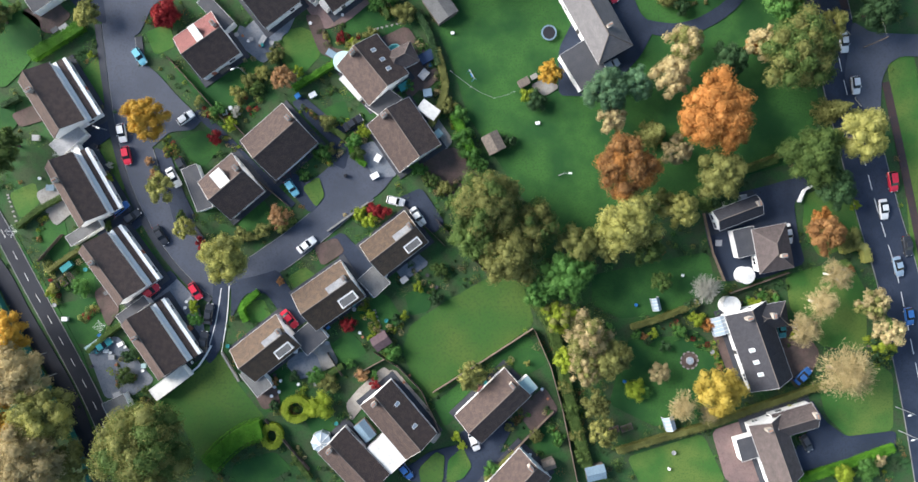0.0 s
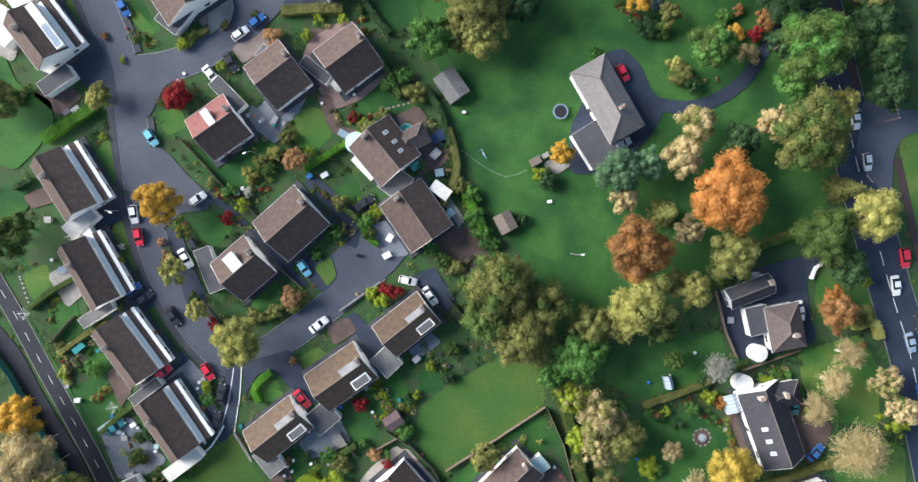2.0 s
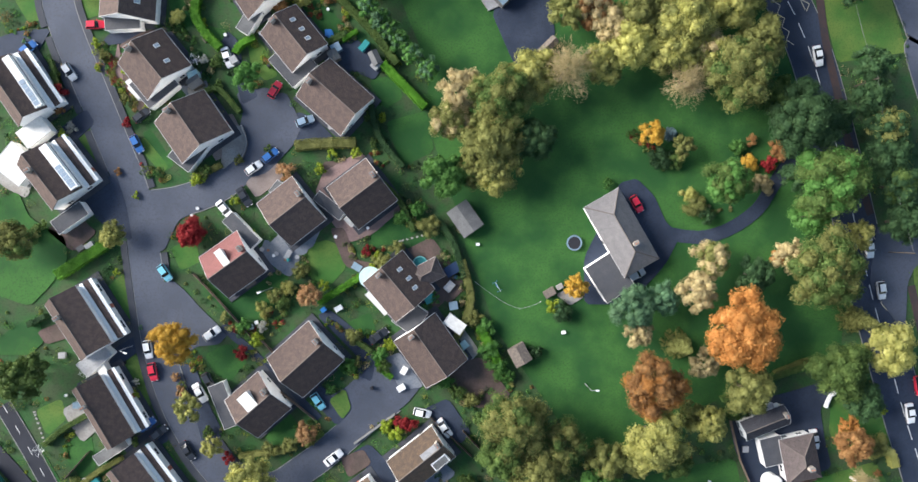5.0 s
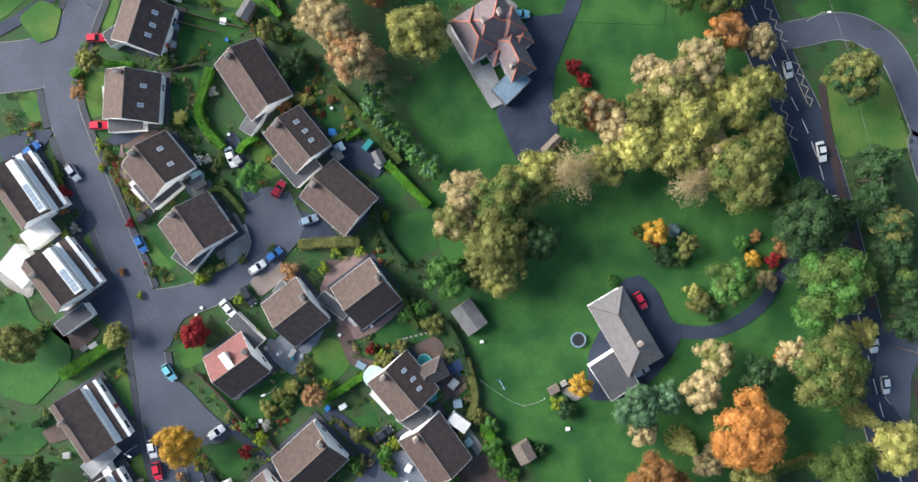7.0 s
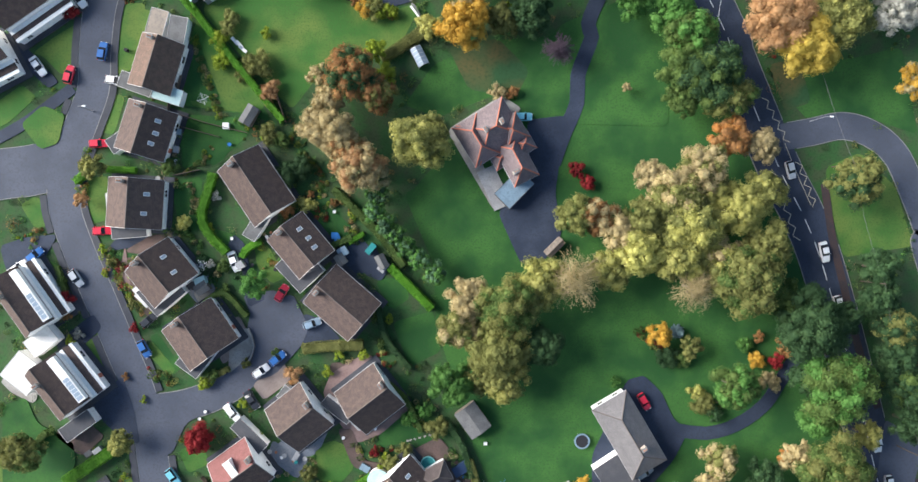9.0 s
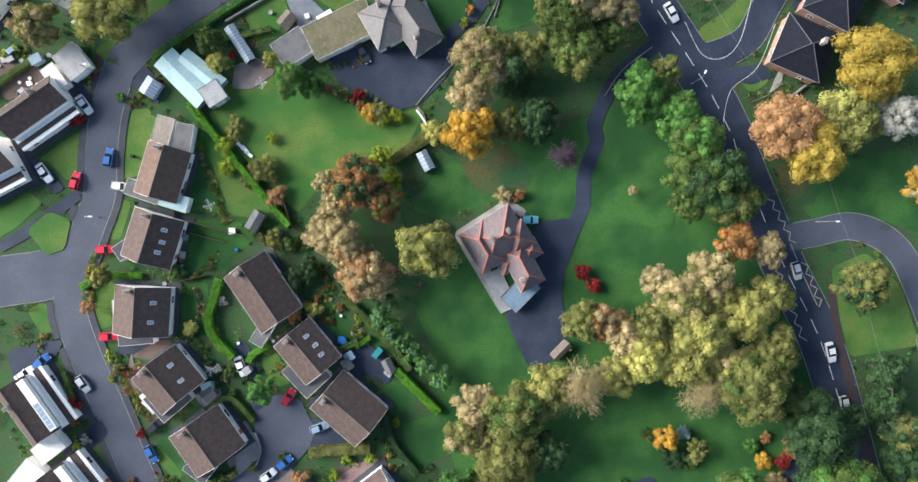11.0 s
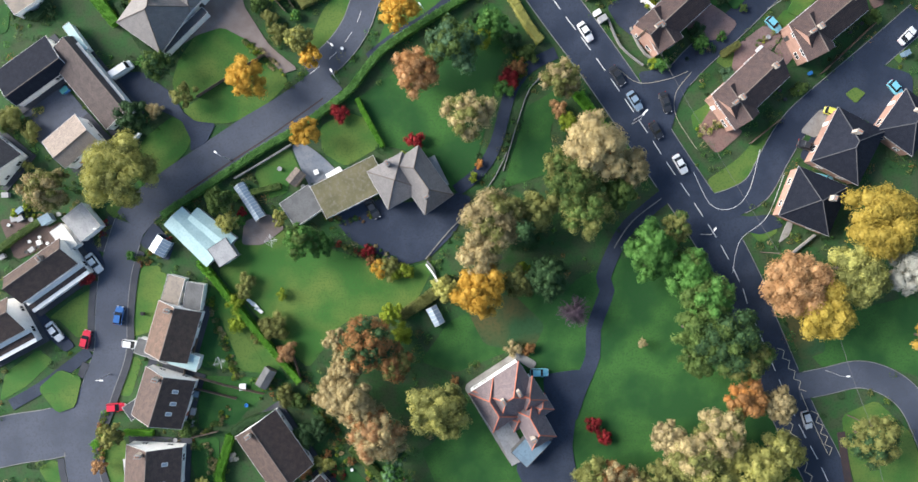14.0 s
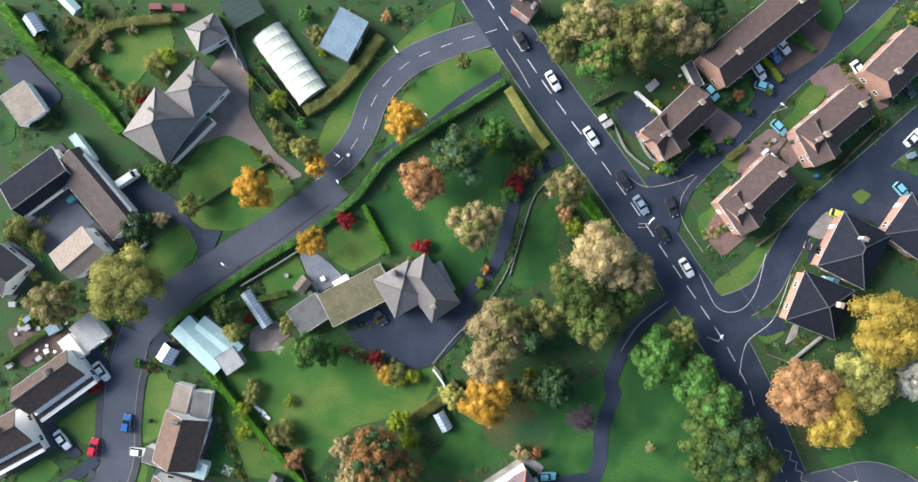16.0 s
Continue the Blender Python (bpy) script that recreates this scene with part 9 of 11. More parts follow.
shrub(-4.1, 155.0, 1.1, 1.5, "lime")
shrub(-24.3, 135.7, 1.9, 2.3, "gold")
shrub(-26.1, 137.6, 1.2, 1.6, "rust")
shrub(-21.2, 134.6, 1.5, 2.0, "lime")
shrub(-19.3, 135.5, 1.2, 1.6, "yellow")
shrub(-26.7, 139.5, 1.4, 1.9, "red")
shrub(-70.8, 169.3, 1.7, 2.1, "tan")
shrub(-71.2, 201.7, 2.1, 2.5, "yellow")
shrub(-68.8, 203.5, 1.9, 2.3, "lime")
shrub(-75.6, 195.6, 2.1, 2.5, "olive")
shrub(-74.5, 194.5, 1.4, 1.9, "red")
shrub(-70.7, 200.5, 1.9, 2.3, "green")
shrub(-73.9, 192.0, 1.9, 2.3, "olive")
shrub(-46.7, 188.6, 1.7, 2.1, "olive")
shrub(-49.0, 191.7, 1.7, 2.1, "green")
shrub(-44.9, 185.5, 1.9, 2.3, "olive")
shrub(-41.2, 189.2, 1.2, 1.6, "bright")
shrub(-51.4, 197.9, 1.1, 1.5, "lime")
shrub(-45.9, 194.1, 1.9, 2.3, "lime")
shrub(-94.0, 204.9, 1.9, 2.3, "green")
shrub(-84.3, 212.7, 1.7, 2.1, "bright")
shrub(-82.0, 210.3, 1.4, 1.9, "olive")
shrub(-37.7, 207.5, 1.9, 2.3, "olive")
shrub(-36.6, 204.5, 1.2, 1.6, "lime")
shrub(-40.1, 211.8, 1.4, 1.9, "bright")
shrub(-23.0, 211.1, 1.2, 1.6, "pink")
shrub(34.0, 192.0, 1.2, 1.6, "lime")
shrub(36.3, 178.3, 1.7, 2.1, "bright")
shrub(34.5, 179.0, 1.2, 1.6, "lime")
shrub(44.5, 183.1, 1.9, 2.3, "bright")
shrub(43.9, 185.7, 1.7, 2.1, "dark")
shrub(41.5, 195.0, 1.7, 2.1, "rust")
shrub(51.6, 194.3, 1.4, 1.9, "rust")
shrub(54.2, 190.6, 1.0, 1.4, "green")
shrub(50.8, 176.2, 1.7, 2.1, "blue")
shrub(49.7, 192.5, 1.4, 1.9, "dark")
shrub(66.0, 172.9, 1.7, 2.1, "green")
shrub(82.0, 188.3, 1.7, 2.1, "green")
shrub(89.8, 210.2, 1.4, 1.9, "lime")
shrub(-53.1, 148.0, 1.0, 1.4, "red")
shrub(-46.1, 123.8, 2.4, 2.8, "olive")
shrub(-44.4, 117.5, 1.9, 2.3, "pink")
shrub(-52.8, 131.3, 1.7, 2.1, "olive")
shrub(-54.1, 124.6, 1.9, 2.3, "lime")
shrub(-19.6, 121.9, 2.1, 2.5, "lime")
shrub(-85.7, 134.5, 1.7, 2.1, "red")
shrub(-97.3, 158.1, 1.2, 1.6, "yellow")
shrub(-96.3, 165.4, 1.9, 2.3, "olive")
shrub(-100.3, 167.9, 2.4, 2.8, "olive")
shrub(-101.7, 166.7, 1.7, 2.1, "green")
hedge([(-28.7, -39.2), (-29.3, -40.6), (-30.8, -41.4), (-32.5, -41.2), (-33.6, -40.0), (-33.6, -38.4), (-32.5, -37.2), (-30.8, -36.9), (-29.3, -37.7), (-28.7, -39.2)], 1.5, 1.6, "lime", "clipped lime-yellow hedge grown as a ring on the lawn")
hedge([(-34.6, -45.0), (-35.0, -46.4), (-36.1, -47.2), (-37.4, -46.9), (-38.2, -45.8), (-38.2, -44.3), (-37.4, -43.2), (-36.1, -42.9), (-35.0, -43.7), (-34.6, -45.1)], 1.4, 1.6, "lime", "clipped lime-yellow hedge grown as a ring on the lawn")
hedge([(62.9, 206.8), (68.2, 203.4)], 0.9, 1.2, "bright", "clipped bright hedge along a plot")
hedge([(57.2, 201.9), (61.2, 197.0)], 1.0, 1.2, "lime", "clipped lime-yellow hedge along a plot")
hedge([(-90.9, -0.6), (-86.1, 3.2), (-80.5, 6.5)], 1.1, 1.5, "green", "clipped green-leaved hedge along a plot")
hedge([(-84.4, -10.1), (-79.3, -6.3), (-74.4, -3.4)], 1.0, 1.5, "olive", "clipped olive-green hedge along a plot")
hedge([(-75.8, -27.2), (-71.8, -23.4), (-67.5, -20.2)], 1.1, 1.5, "green", "clipped green-leaved hedge along a plot")
hedge([(-94.0, 25.1), (-90.3, 27.0)], 1.2, 1.6, "dark", "clipped dark hedge along a plot")
hedge([(-35.4, -0.8), (-31.7, 1.8)], 1.0, 1.4, "green", "clipped green-leaved hedge along a plot")
hedge([(-49.6, -3.1), (-44.7, -2.5), (-39.7, -2.1)], 1.1, 1.5, "olive", "clipped olive-green hedge along a plot")
hedge([(-19.9, 18.9), (-19.7, 16.2), (-16.8, 13.7)], 1.2, 1.3, "hedge")
hedge([(-25.0, 21.9), (-21.2, 19.5)], 1.1, 1.5, "green", "clipped green-leaved hedge along a plot")
hedge([(-6.5, 47.2), (-3.3, 41.7), (-1.5, 35.4)], 1.3, 1.7, "dark", "clipped dark hedge along a plot")
hedge([(2.0, 24.8), (4.6, 19.8), (6.7, 15.5)], 2.0, 2.0, "hedge")
hedge([(-3.7, 22.3), (-1.1, 17.9)], 1.2, 1.4, "olive", "clipped olive-green hedge along a plot")
hedge([(-24.4, -31.6), (-21.3, -29.6)], 1.2, 1.5, "green", "clipped green-leaved hedge along a plot")
hedge([(-48.6, 88.5), (-43.1, 94.1), (-39.4, 94.7)], 1.2, 1.6, "dark", "clipped dark hedge along a plot")
hedge([(-58.6, 73.1), (-54.3, 75.5), (-49.4, 70.5)], 1.1, 1.4, "green", "clipped green-leaved hedge along a plot")
hedge([(-32.6, 84.8), (-27.1, 87.3)], 1.3, 1.6, "green", "clipped green-leaved hedge along a plot")
hedge([(-27.7, 86.0), (-24.4, 88.1)], 1.0, 1.3, "hedge")
hedge([(-21.5, 72.3), (-19.7, 65.4), (-14.7, 59.1)], 1.3, 1.6, "dark", "clipped dark hedge along a plot")
hedge([(-22.2, 57.9), (-16.0, 52.8), (-12.3, 45.3)], 1.1, 1.5, "green", "clipped green-leaved hedge along a plot")
hedge([(-59.4, 56.3), (-53.2, 59.3)], 1.2, 1.4, "olive", "clipped olive-green hedge along a plot")
hedge([(-89.1, 81.2), (-87.4, 75.6)], 1.0, 1.3, "green", "clipped green-leaved hedge along a plot")
hedge([(-54.6, 151.2), (-49.7, 152.4), (-44.8, 153.5)], 1.2, 1.5, "green", "clipped green-leaved hedge along a plot")
hedge([(-77.9, 191.9), (-73.3, 183.4), (-68.5, 179.6)], 1.5, 1.7, "dark", "clipped dark hedge along a plot")
hedge([(-63.1, 130.4), (-62.6, 124.2)], 1.0, 1.4, "green", "clipped green-leaved hedge along a plot")
hedge([(49.4, 180.6), (53.2, 183.0)], 1.4, 1.4, "olive", "clipped olive-green hedge along a plot")
hedge([(61.6, 210.3), (66.6, 204.6)], 1.2, 1.4, "green", "clipped green-leaved hedge along a plot")
hedge([(56.5, 196.7), (59.0, 194.2)], 1.0, 1.3, "green", "clipped green-leaved hedge along a plot")
hedge([(-102.4, 195.9), (-96.0, 189.1), (-92.4, 192.1)], 1.4, 1.5, "dark", "clipped dark hedge along a plot")
hedge([(-28.0, -54.5), (-31.8, -49.4)], 1.2, 1.4, "green", "clipped green-leaved hedge along a plot")
hedge([(10.0, -54.7), (16.3, -48.5)], 1.3, 1.5, "olive", "clipped olive-green hedge along a plot")
hedge([(-61.9, 138.1), (-56.2, 130.2), (-51.4, 124.2), (-46.5, 118.1), (-41.4, 111.9)], 1.3, 1.9, "hedge")
hedge([(-62.1, 137.3), (-59.2, 134.2)], 1.3, 1.9, "hedge")
hedge([(-69.6, 147.4), (-66.8, 149.3), (-60.6, 153.3), (-54.4, 157.4), (-48.2, 161.4), (-42.1, 164.9), (-35.9, 169.0), (-29.7, 173.9), (-23.4, 181.5), (-13.5, 188.1), (-6.0, 192.6), (1.7, 197.4)], 1.5, 1.7, "bright", "trimmed dark green hedge along the road")
hedge([(2.4, 195.9), (5.1, 191.6), (7.7, 187.2), (10.5, 183.5)], 1.7, 1.8, "yellow", "clipped yellow-green hedge along a plot")
hedge([(-28.5, 171.7), (-26.2, 167.0), (-23.2, 161.5)], 1.0, 1.6, "hedge")
hedge([(-56.2, 100.9), (-57.4, 96.6), (-58.7, 92.2), (-57.5, 88.5), (-53.5, 84.0)], 1.7, 1.8, "hedge")
hedge([(-50.3, 83.0), (-49.3, 84.8), (-46.2, 86.4)], 1.4, 1.5, "hedge")
hedge([(-19.0, 81.0), (-14.7, 76.7), (-10.0, 71.9)], 1.7, 2.0, "hedge")
hedge([(-37.7, 63.4), (-32.1, 64.0), (-24.7, 64.2)], 2.2, 1.5, "olive", "clipped olive-green hedge along a plot")
hedge([(-87.8, 35.5), (-82.6, 38.9), (-77.1, 42.5)], 2.3, 1.8, "hedge")
hedge([(-32.5, 29.9), (-27.5, 33.1), (-23.2, 35.9)], 1.3, 1.6, "hedge")
hedge([(-39.6, -13.8), (-43.1, -17.2), (-42.1, -20.3)], 1.4, 1.5, "hedge")
hedge([(-49.6, -51.3), (-46.5, -47.8), (-42.2, -44.6), (-38.5, -43.4)], 4.5, 2.6, "hedge")
hedge([(41.4, -20.8), (49.1, -18.2), (56.1, -15.2)], 1.2, 1.6, "olive", "clipped olive-green hedge along a plot")
hedge([(38.7, -48.0), (48.3, -45.1), (58.5, -42.2), (68.8, -38.5), (85.6, -32.6)], 1.4, 1.7, "olive", "clipped olive-green hedge along a plot")
hedge([(79.6, -54.3), (90.0, -50.7), (100.4, -46.8)], 1.8, 1.6, "hedge")
hedge([(87.5, -3.4), (92.0, -2.3), (93.4, -5.9)], 1.8, 1.8, "yellow", "clipped yellow-green hedge along a plot")
hedge([(55.0, 8.9), (62.7, 12.6), (72.9, 16.3)], 1.4, 1.6, "green", "clipped green-leaved hedge along a plot")
hedge([(66.6, 14.6), (74.3, 17.6)], 1.2, 1.4, "olive", "clipped olive-green hedge along a plot")
hedge([(-102.2, 214.0), (-98.2, 208.3), (-94.1, 203.5), (-89.2, 199.8), (-83.6, 194.3), (-78.4, 187.6)], 2.2, 2.0, "hedge")
hedge([(-89.0, 201.4), (-84.6, 206.2), (-79.8, 209.8), (-67.7, 211.2)], 1.8, 1.8, "olive", "clipped olive-green hedge along a plot")
hedge([(-40.4, 191.5), (-34.2, 195.3), (-28.6, 201.2), (-24.2, 207.2)], 2.2, 1.6, "olive", "clipped olive-green hedge along a plot")
hedge([(18.4, 172.6), (21.9, 167.7), (25.9, 162.8)], 2.0, 1.6, "hedge")
hedge([(-85.1, 99.0), (-82.7, 100.9)], 1.6, 1.6, "hedge")
hedge([(-78.6, 101.7), (-72.5, 101.5)], 1.2, 1.3, "hedge")
hedge([(-30.9, 97.5), (-25.9, 92.6), (-21.0, 87.7), (-16.0, 81.0)], 1.6, 1.7, "green", "clipped green-leaved hedge along a plot")
hedge([(-46.6, 105.2), (-52.1, 103.7), (-55.8, 101.2)], 1.6, 1.8, "dark", "clipped dark hedge along a plot")
hedge([(-104.6, 139.9), (-99.7, 143.5), (-94.7, 146.8)], 1.3, 1.5, "green", "clipped green-leaved hedge along a plot")
hedge([(-19.5, 125.6), (-14.6, 128.7), (-10.8, 131.2)], 1.8, 1.6, "olive", "clipped olive-green hedge along a plot")
hedge([(-20.7, 125.2), (-14.5, 129.4), (-9.4, 133.7)], 1.8, 1.7, "olive", "clipped olive-green hedge along a plot")
hedge([(18.9, -14.0), (22.8, -19.0), (25.5, -26.0), (27.3, -33.7), (29.6, -42.6), (32.3, -51.5)], 2.4, 1.8, "green", "clipped green-leaved hedge along a plot")
hedge([(-3.0, 22.3), (0.0, 30.5), (-2.0, 39.2)], 1.5, 1.6, "olive", "clipped olive-green hedge along a plot")
hedge([(-94.1, 43.6), (-91.7, 46.1)], 1.2, 1.4, "green", "clipped green-leaved hedge along a plot")
hedge([(17.3, 172.9), (22.2, 167.3), (25.9, 162.8)], 1.4, 1.6, "hedge")

# ---------------------------------------------------------------- fences, walls, lamps
fence([(-62.1, 172.35), (-55.2, 176.65), (-47.9, 181.1)])
fence([(63.2, -13.1), (76.2, -8.4)])
fence([(-42.8, 12.4), (-33.3, 4.7)])
fence([(-14.6, -26.7), (-9.4, -29.9)])
fence([(-19.0, -31.9), (-12.0, -28.0)])
fence([(-44.7, 96.7), (-34.8, 87.9)])
fence([(-43.3, 119.1), (-40.9, 111.6)])
fence([(-65.2, 111.3), (-54.8, 108.5)])
fence([(71.1, 176.6), (82.7, 187.2)])
fence([(55.6, 161.7), (62.0, 166.7)])
fence([(-66.9, -39.8), (-57.5, -34.1)])
fence([(-64.4, 115.9), (-62.8, 121.5)])
fence([(-65.2, -7.5), (-70.1, -10.7)])
garden_wall([(-54.6, 155.1), (-48.4, 158.7), (-42.6, 162.2)], 0.9, 0.25, "concrete", "low concrete garden wall behind the road hedge")
fence([(-59.2, 36.0), (-53.5, 29.9), (-46.6, 22.2)])
fence([(-1.7, -35.3), (9.1, -28.4), (19.9, -21.2)])
fence([(20.2, -21.5), (23.9, -29.6), (26.7, -39.3), (30.2, -55.2)])
fence([(-1.5, 2.2), (4.3, -4.1), (9.5, -9.2)])
fence([(-9.7, -29.5), (-4.3, -35.0), (-0.1, -44.3)])
fence([(-63.8, 113.4), (-57.0, 111.3), (-49.0, 109.4)])
fence([(-46.0, 23.1), (-39.0, 15.6), (-36.5, 11.2)])
fence([(-21.5, -31.9), (-24.7, -26.8)])
fence([(-37.9, -41.6), (-28.3, -52.4)])
fence([(-86.3, -7.7), (-81.4, -2.0)])
fence([(15.2, -49.0), (24.7, -39.3)])
fence([(-55.6, 212.9), (-54.0, 201.8), (-43.2, 190.0)])
fence([(-49.7, 201.8), (-41.3, 190.6)])
fence([(-8.6, 5.3), (0.5, -3.5)])
fence([(20.4, 192.3), (26.7, 195.4)])
fence([(-65.8, 112.6), (-63.6, 130.0)])
fence([(-64.5, 100.4), (-58.9, 101.6)])
fence([(57.0, 4.3), (59.1, -4.1), (61.9, -10.5)])
fence([(-102.4, -4.8), (-95.0, -14.8), (-87.5, -28.6), (-81.9, -38.7), (-78.1, -46.3), (-75.2, -55.6), (-73.7, -62.8)], 1.8, "fence_teal", "teal mesh fence along the path")
garden_wall([(-14.5, 137.6), (-9.4, 143.6), (-4.4, 148.5), (0.7, 155.3), (3.1, 160.3)], 0.25, 0.14, "stone_wall", "low grey stone garden wall along a plot")
garden_wall([(-14.2, 137.1), (-12.7, 135.1), (-12.2, 132.1)], 0.5, 0.3, "stone_wall", "low grey stone garden wall along a plot")
garden_wall([(25.0, 188.5), (27.7, 182.6), (32.5, 178.5)], 0.6, 0.3, "stone_wall", "low grey stone garden wall along a plot")
garden_wall([(-58.5, 211.9), (-55.8, 206.1), (-53.1, 200.8)], 1.0, 0.3, "white", "low white rendered garden wall along a plot")
garden_wall([(-47.5, -27.0), (-43.7, -33.3)], 0.9, 0.3, "stone_wall", "low grey stone garden wall along a plot")
garden_wall([(-49.8, -25.7), (-52.5, -30.2), (-57.5, -34.1)], 0.5, 0.3, "white", "low white rendered garden wall along a plot")
garden_wall([(29.8, 186.6), (32.9, 180.9), (38.5, 178.3)], 0.8, 0.3, "stone_wall", "low grey stone garden wall along a plot")
garden_wall([(29.6, 195.0), (34.9, 190.3)], 1.6, 0.3, "white", "low white rendered garden wall along a plot")
garden_wall([(12.0, 177.5), (8.2, 173.8), (6.2, 168.8), (4.2, 162.5), (2.3, 156.3)], 0.3, 0.14, "stone_wall", "low grey stone garden wall along a plot")
garden_wall([(-14.4, 136.5), (-12.2, 133.3), (-11.9, 130.8)], 0.7, 0.3, "white", "low white rendered garden wall along a plot")
garden_wall([(36.3, 150.0), (29.9, 145.1), (26.0, 139.5)], 0.3, 0.14, "stone_wall", "low grey stone garden wall along a plot")
garden_wall([(78.1, 7.1), (79.1, 9.7), (81.4, 10.9)], 1.2, 0.3, "white", "low white rendered garden wall along a plot")
garden_wall([(62.4, 136.2), (69.6, 141.8)], 0.9, 0.3, "stone_wall", "low grey stone garden wall along a plot")
garden_wall([(-49.3, 60.3), (-48.0, 64.0), (-49.2, 67.8)], 0.9, 0.3, "stone_wall", "low grey stone garden wall along a plot")
garden_wall([(-16.2, 5.8), (-25.0, -0.6)], 0.8, 0.3, "stone_wall", "low grey stone garden wall along a plot")
# no real wall: stands in for a long white pole crossing the tree
garden_wall([(-86.1, 154.5), (-73.9, 164.7)], 1.4, 0.3, "white", "low white rendered garden wall along a plot")
lamp_post(-72.4, 20.5, -20)
lamp_post(-85.0, -27.5, 160)
lamp_post(-82.9, -32.0, 20)
lamp_post(101.3, -38.1, 190)
lamp_post(102.1, -43.4, 190)
lamp_post(-32.4, 175.3, 120)
lamp_post(-55.6, 159.2, 140)
lamp_post(-14.1, 188.8, 130)
lamp_post(-33.8, 182.4, -40)
lamp_post(-21.2, 203.7, -60)
lamp_post(30.2, 166.1, 60)
lamp_post(44.9, 142.2, 60)
lamp_post(59.6, 190.4, 150)
lamp_post(-82.3, 144.8, 0)
lamp_post(-81.6, 114.0, 0)
lamp_post(30.5, 166.9, 45)
lamp_post(-42.7, 33.0, 200)
lamp_post(-57.7, -50.4, 10)
lamp_post(72.2, 112.3, 0)
lamp_post(25.2, 12.2, 0)

# ---------------------------------------------------------------- cars
car(-65.3, 36.2, -55, "ltblue", "hatchback")
car(-55.4, 23.3, 35, "white", "hatchback")
car(-68.9, 19.8, -80, "white", "hatchback")
car(-67.9, 15.0, -78, "red", "hatchback")
car(-56.1, 13.0, -60, "dark", "hatchback")
car(-57.9, 10.5, -60, "white", "saloon")
car(-32.7, 8.6, -55, "ltblue", "hatchback")
car(-19.7, 22.8, 35, "dark", "saloon")
car(-69.1, 3.7, 38, "blue", "hatchback")
car(-66.6, 2.0, 38, "dark", "hatchback")
car(-60.6, -2.0, -58, "dark", "saloon")
car(-29.4, -3.6, 38, "white", "saloon")
car(-10.3, 6.1, -12, "white", "hatchback")
car(-5.5, 2.8, -55, "white", "saloon")
car(-53.1, -13.9, -58, "red", "hatchback")
car(-62.5, -14.0, 38, "red", "hatchback")
car(-32.9, -19.7, -50, "red", "saloon")
car(-50.3, -18.7, 82, "dark", "saloon")
car(-51.3, -24.7, 85, "dark", "saloon")
car(35.8, 36.1, 28, "silver", "suv")
car(75.7, 0.1, -80, "white", "saloon")
car(74.8, -20.9, -80, "teal", "hatchback")
car(79.8, -31.2, 45, "blue", "saloon")
car(80.9, -46.1, -60, "dark", "hatchback")
car(7.4, -46.2, -70, "white", "hatchback")
car(-7.5, -52.7, -50, "blue", "hatchback")
car(90.1, 32.9, -82, "white", "hatchback")
car(98.9, 11.9, -80, "red", "suv")
car(97.0, 5.8, -82, "white", "saloon")
car(102.6, -2.2, -80, "dark", "saloon")
car(100.6, -6.8, -75, "bluegrey", "saloon")
car(103.3, -17.8, -80, "blue", "hatchback")
car(-72.8, -25.8, 35, "teal", "saloon")
car(-80.2, 107.1, 3, "red", "hatchback")
car(-79.7, 88.7, 3, "red", "hatchback")
car(-76.7, 120.4, -8, "white", "hatchback")
car(-79.2, 126.5, 80, "blue", "hatchback")
car(-86.2, 121.6, 75, "red", "hatchback")
car(-92.6, 123.3, -55, "white", "saloon")
car(-93.7, 83.6, 40, "blue", "hatchback")
car(-97.3, 80.9, 35, "white", "saloon")
car(-85.2, 78.7, -55, "silver", "hatchback")
car(-71.1, 63.6, -62, "blue", "hatchback")
car(-70.1, 69.7, 40, "dark", "hatchback")
car(-52.0, 82.1, -70, "white", "saloon")
car(-42.0, 75.4, 58, "red", "hatchback")
car(-35.6, 68.8, 20, "bluegrey", "hatchback")
car(-43.0, 61.4, 38, "blue", "hatchback")
car(-46.5, 58.7, 35, "white", "hatchback")
car(-48.5, 52.5, -58, "dark", "saloon")
car(-52.6, 49.8, -50, "white", "saloon")
car(67.7, 101.7, -75, "silver", "hatchback")
car(75.3, 83.9, -78, "white", "saloon")
car(35.9, 51.5, -60, "red", "hatchback")
car(87.3, 42.2, -82, "white", "saloon")
car(78.4, 72.4, -80, "white", "hatchback")
car(9.6, 113.0, 0, "ltblue", "hatchback")
car(-25.6, 148.4, -60, "dark", "saloon")
# the van shape stands in for a larger white caravan
car(-77.5, 178.0, 33, "white", "van")
car(73.5, 168.2, -18, "yellow", "hatchback")
car(67.9, 161.0, -20, "dark", "saloon")
car(71.5, 153.9, -15, "ltblue", "hatchback")
car(12.1, 197.5, -60, "white", "saloon")
car(5.4, 206.2, -60, "dark", "saloon")
car(20.1, 185.6, -58, "white", "saloon")
car(26.9, 176.3, -58, "dark", "saloon")
car(37.2, 170.5, -70, "dark", "saloon")
car(30.6, 170.9, -58, "bluegrey", "saloon")
car(35.1, 164.6, -58, "dark", "hatchback")
car(40.3, 157.3, -60, "white", "saloon")
car(46.0, 194.7, -48, "ltblue", "hatchback")
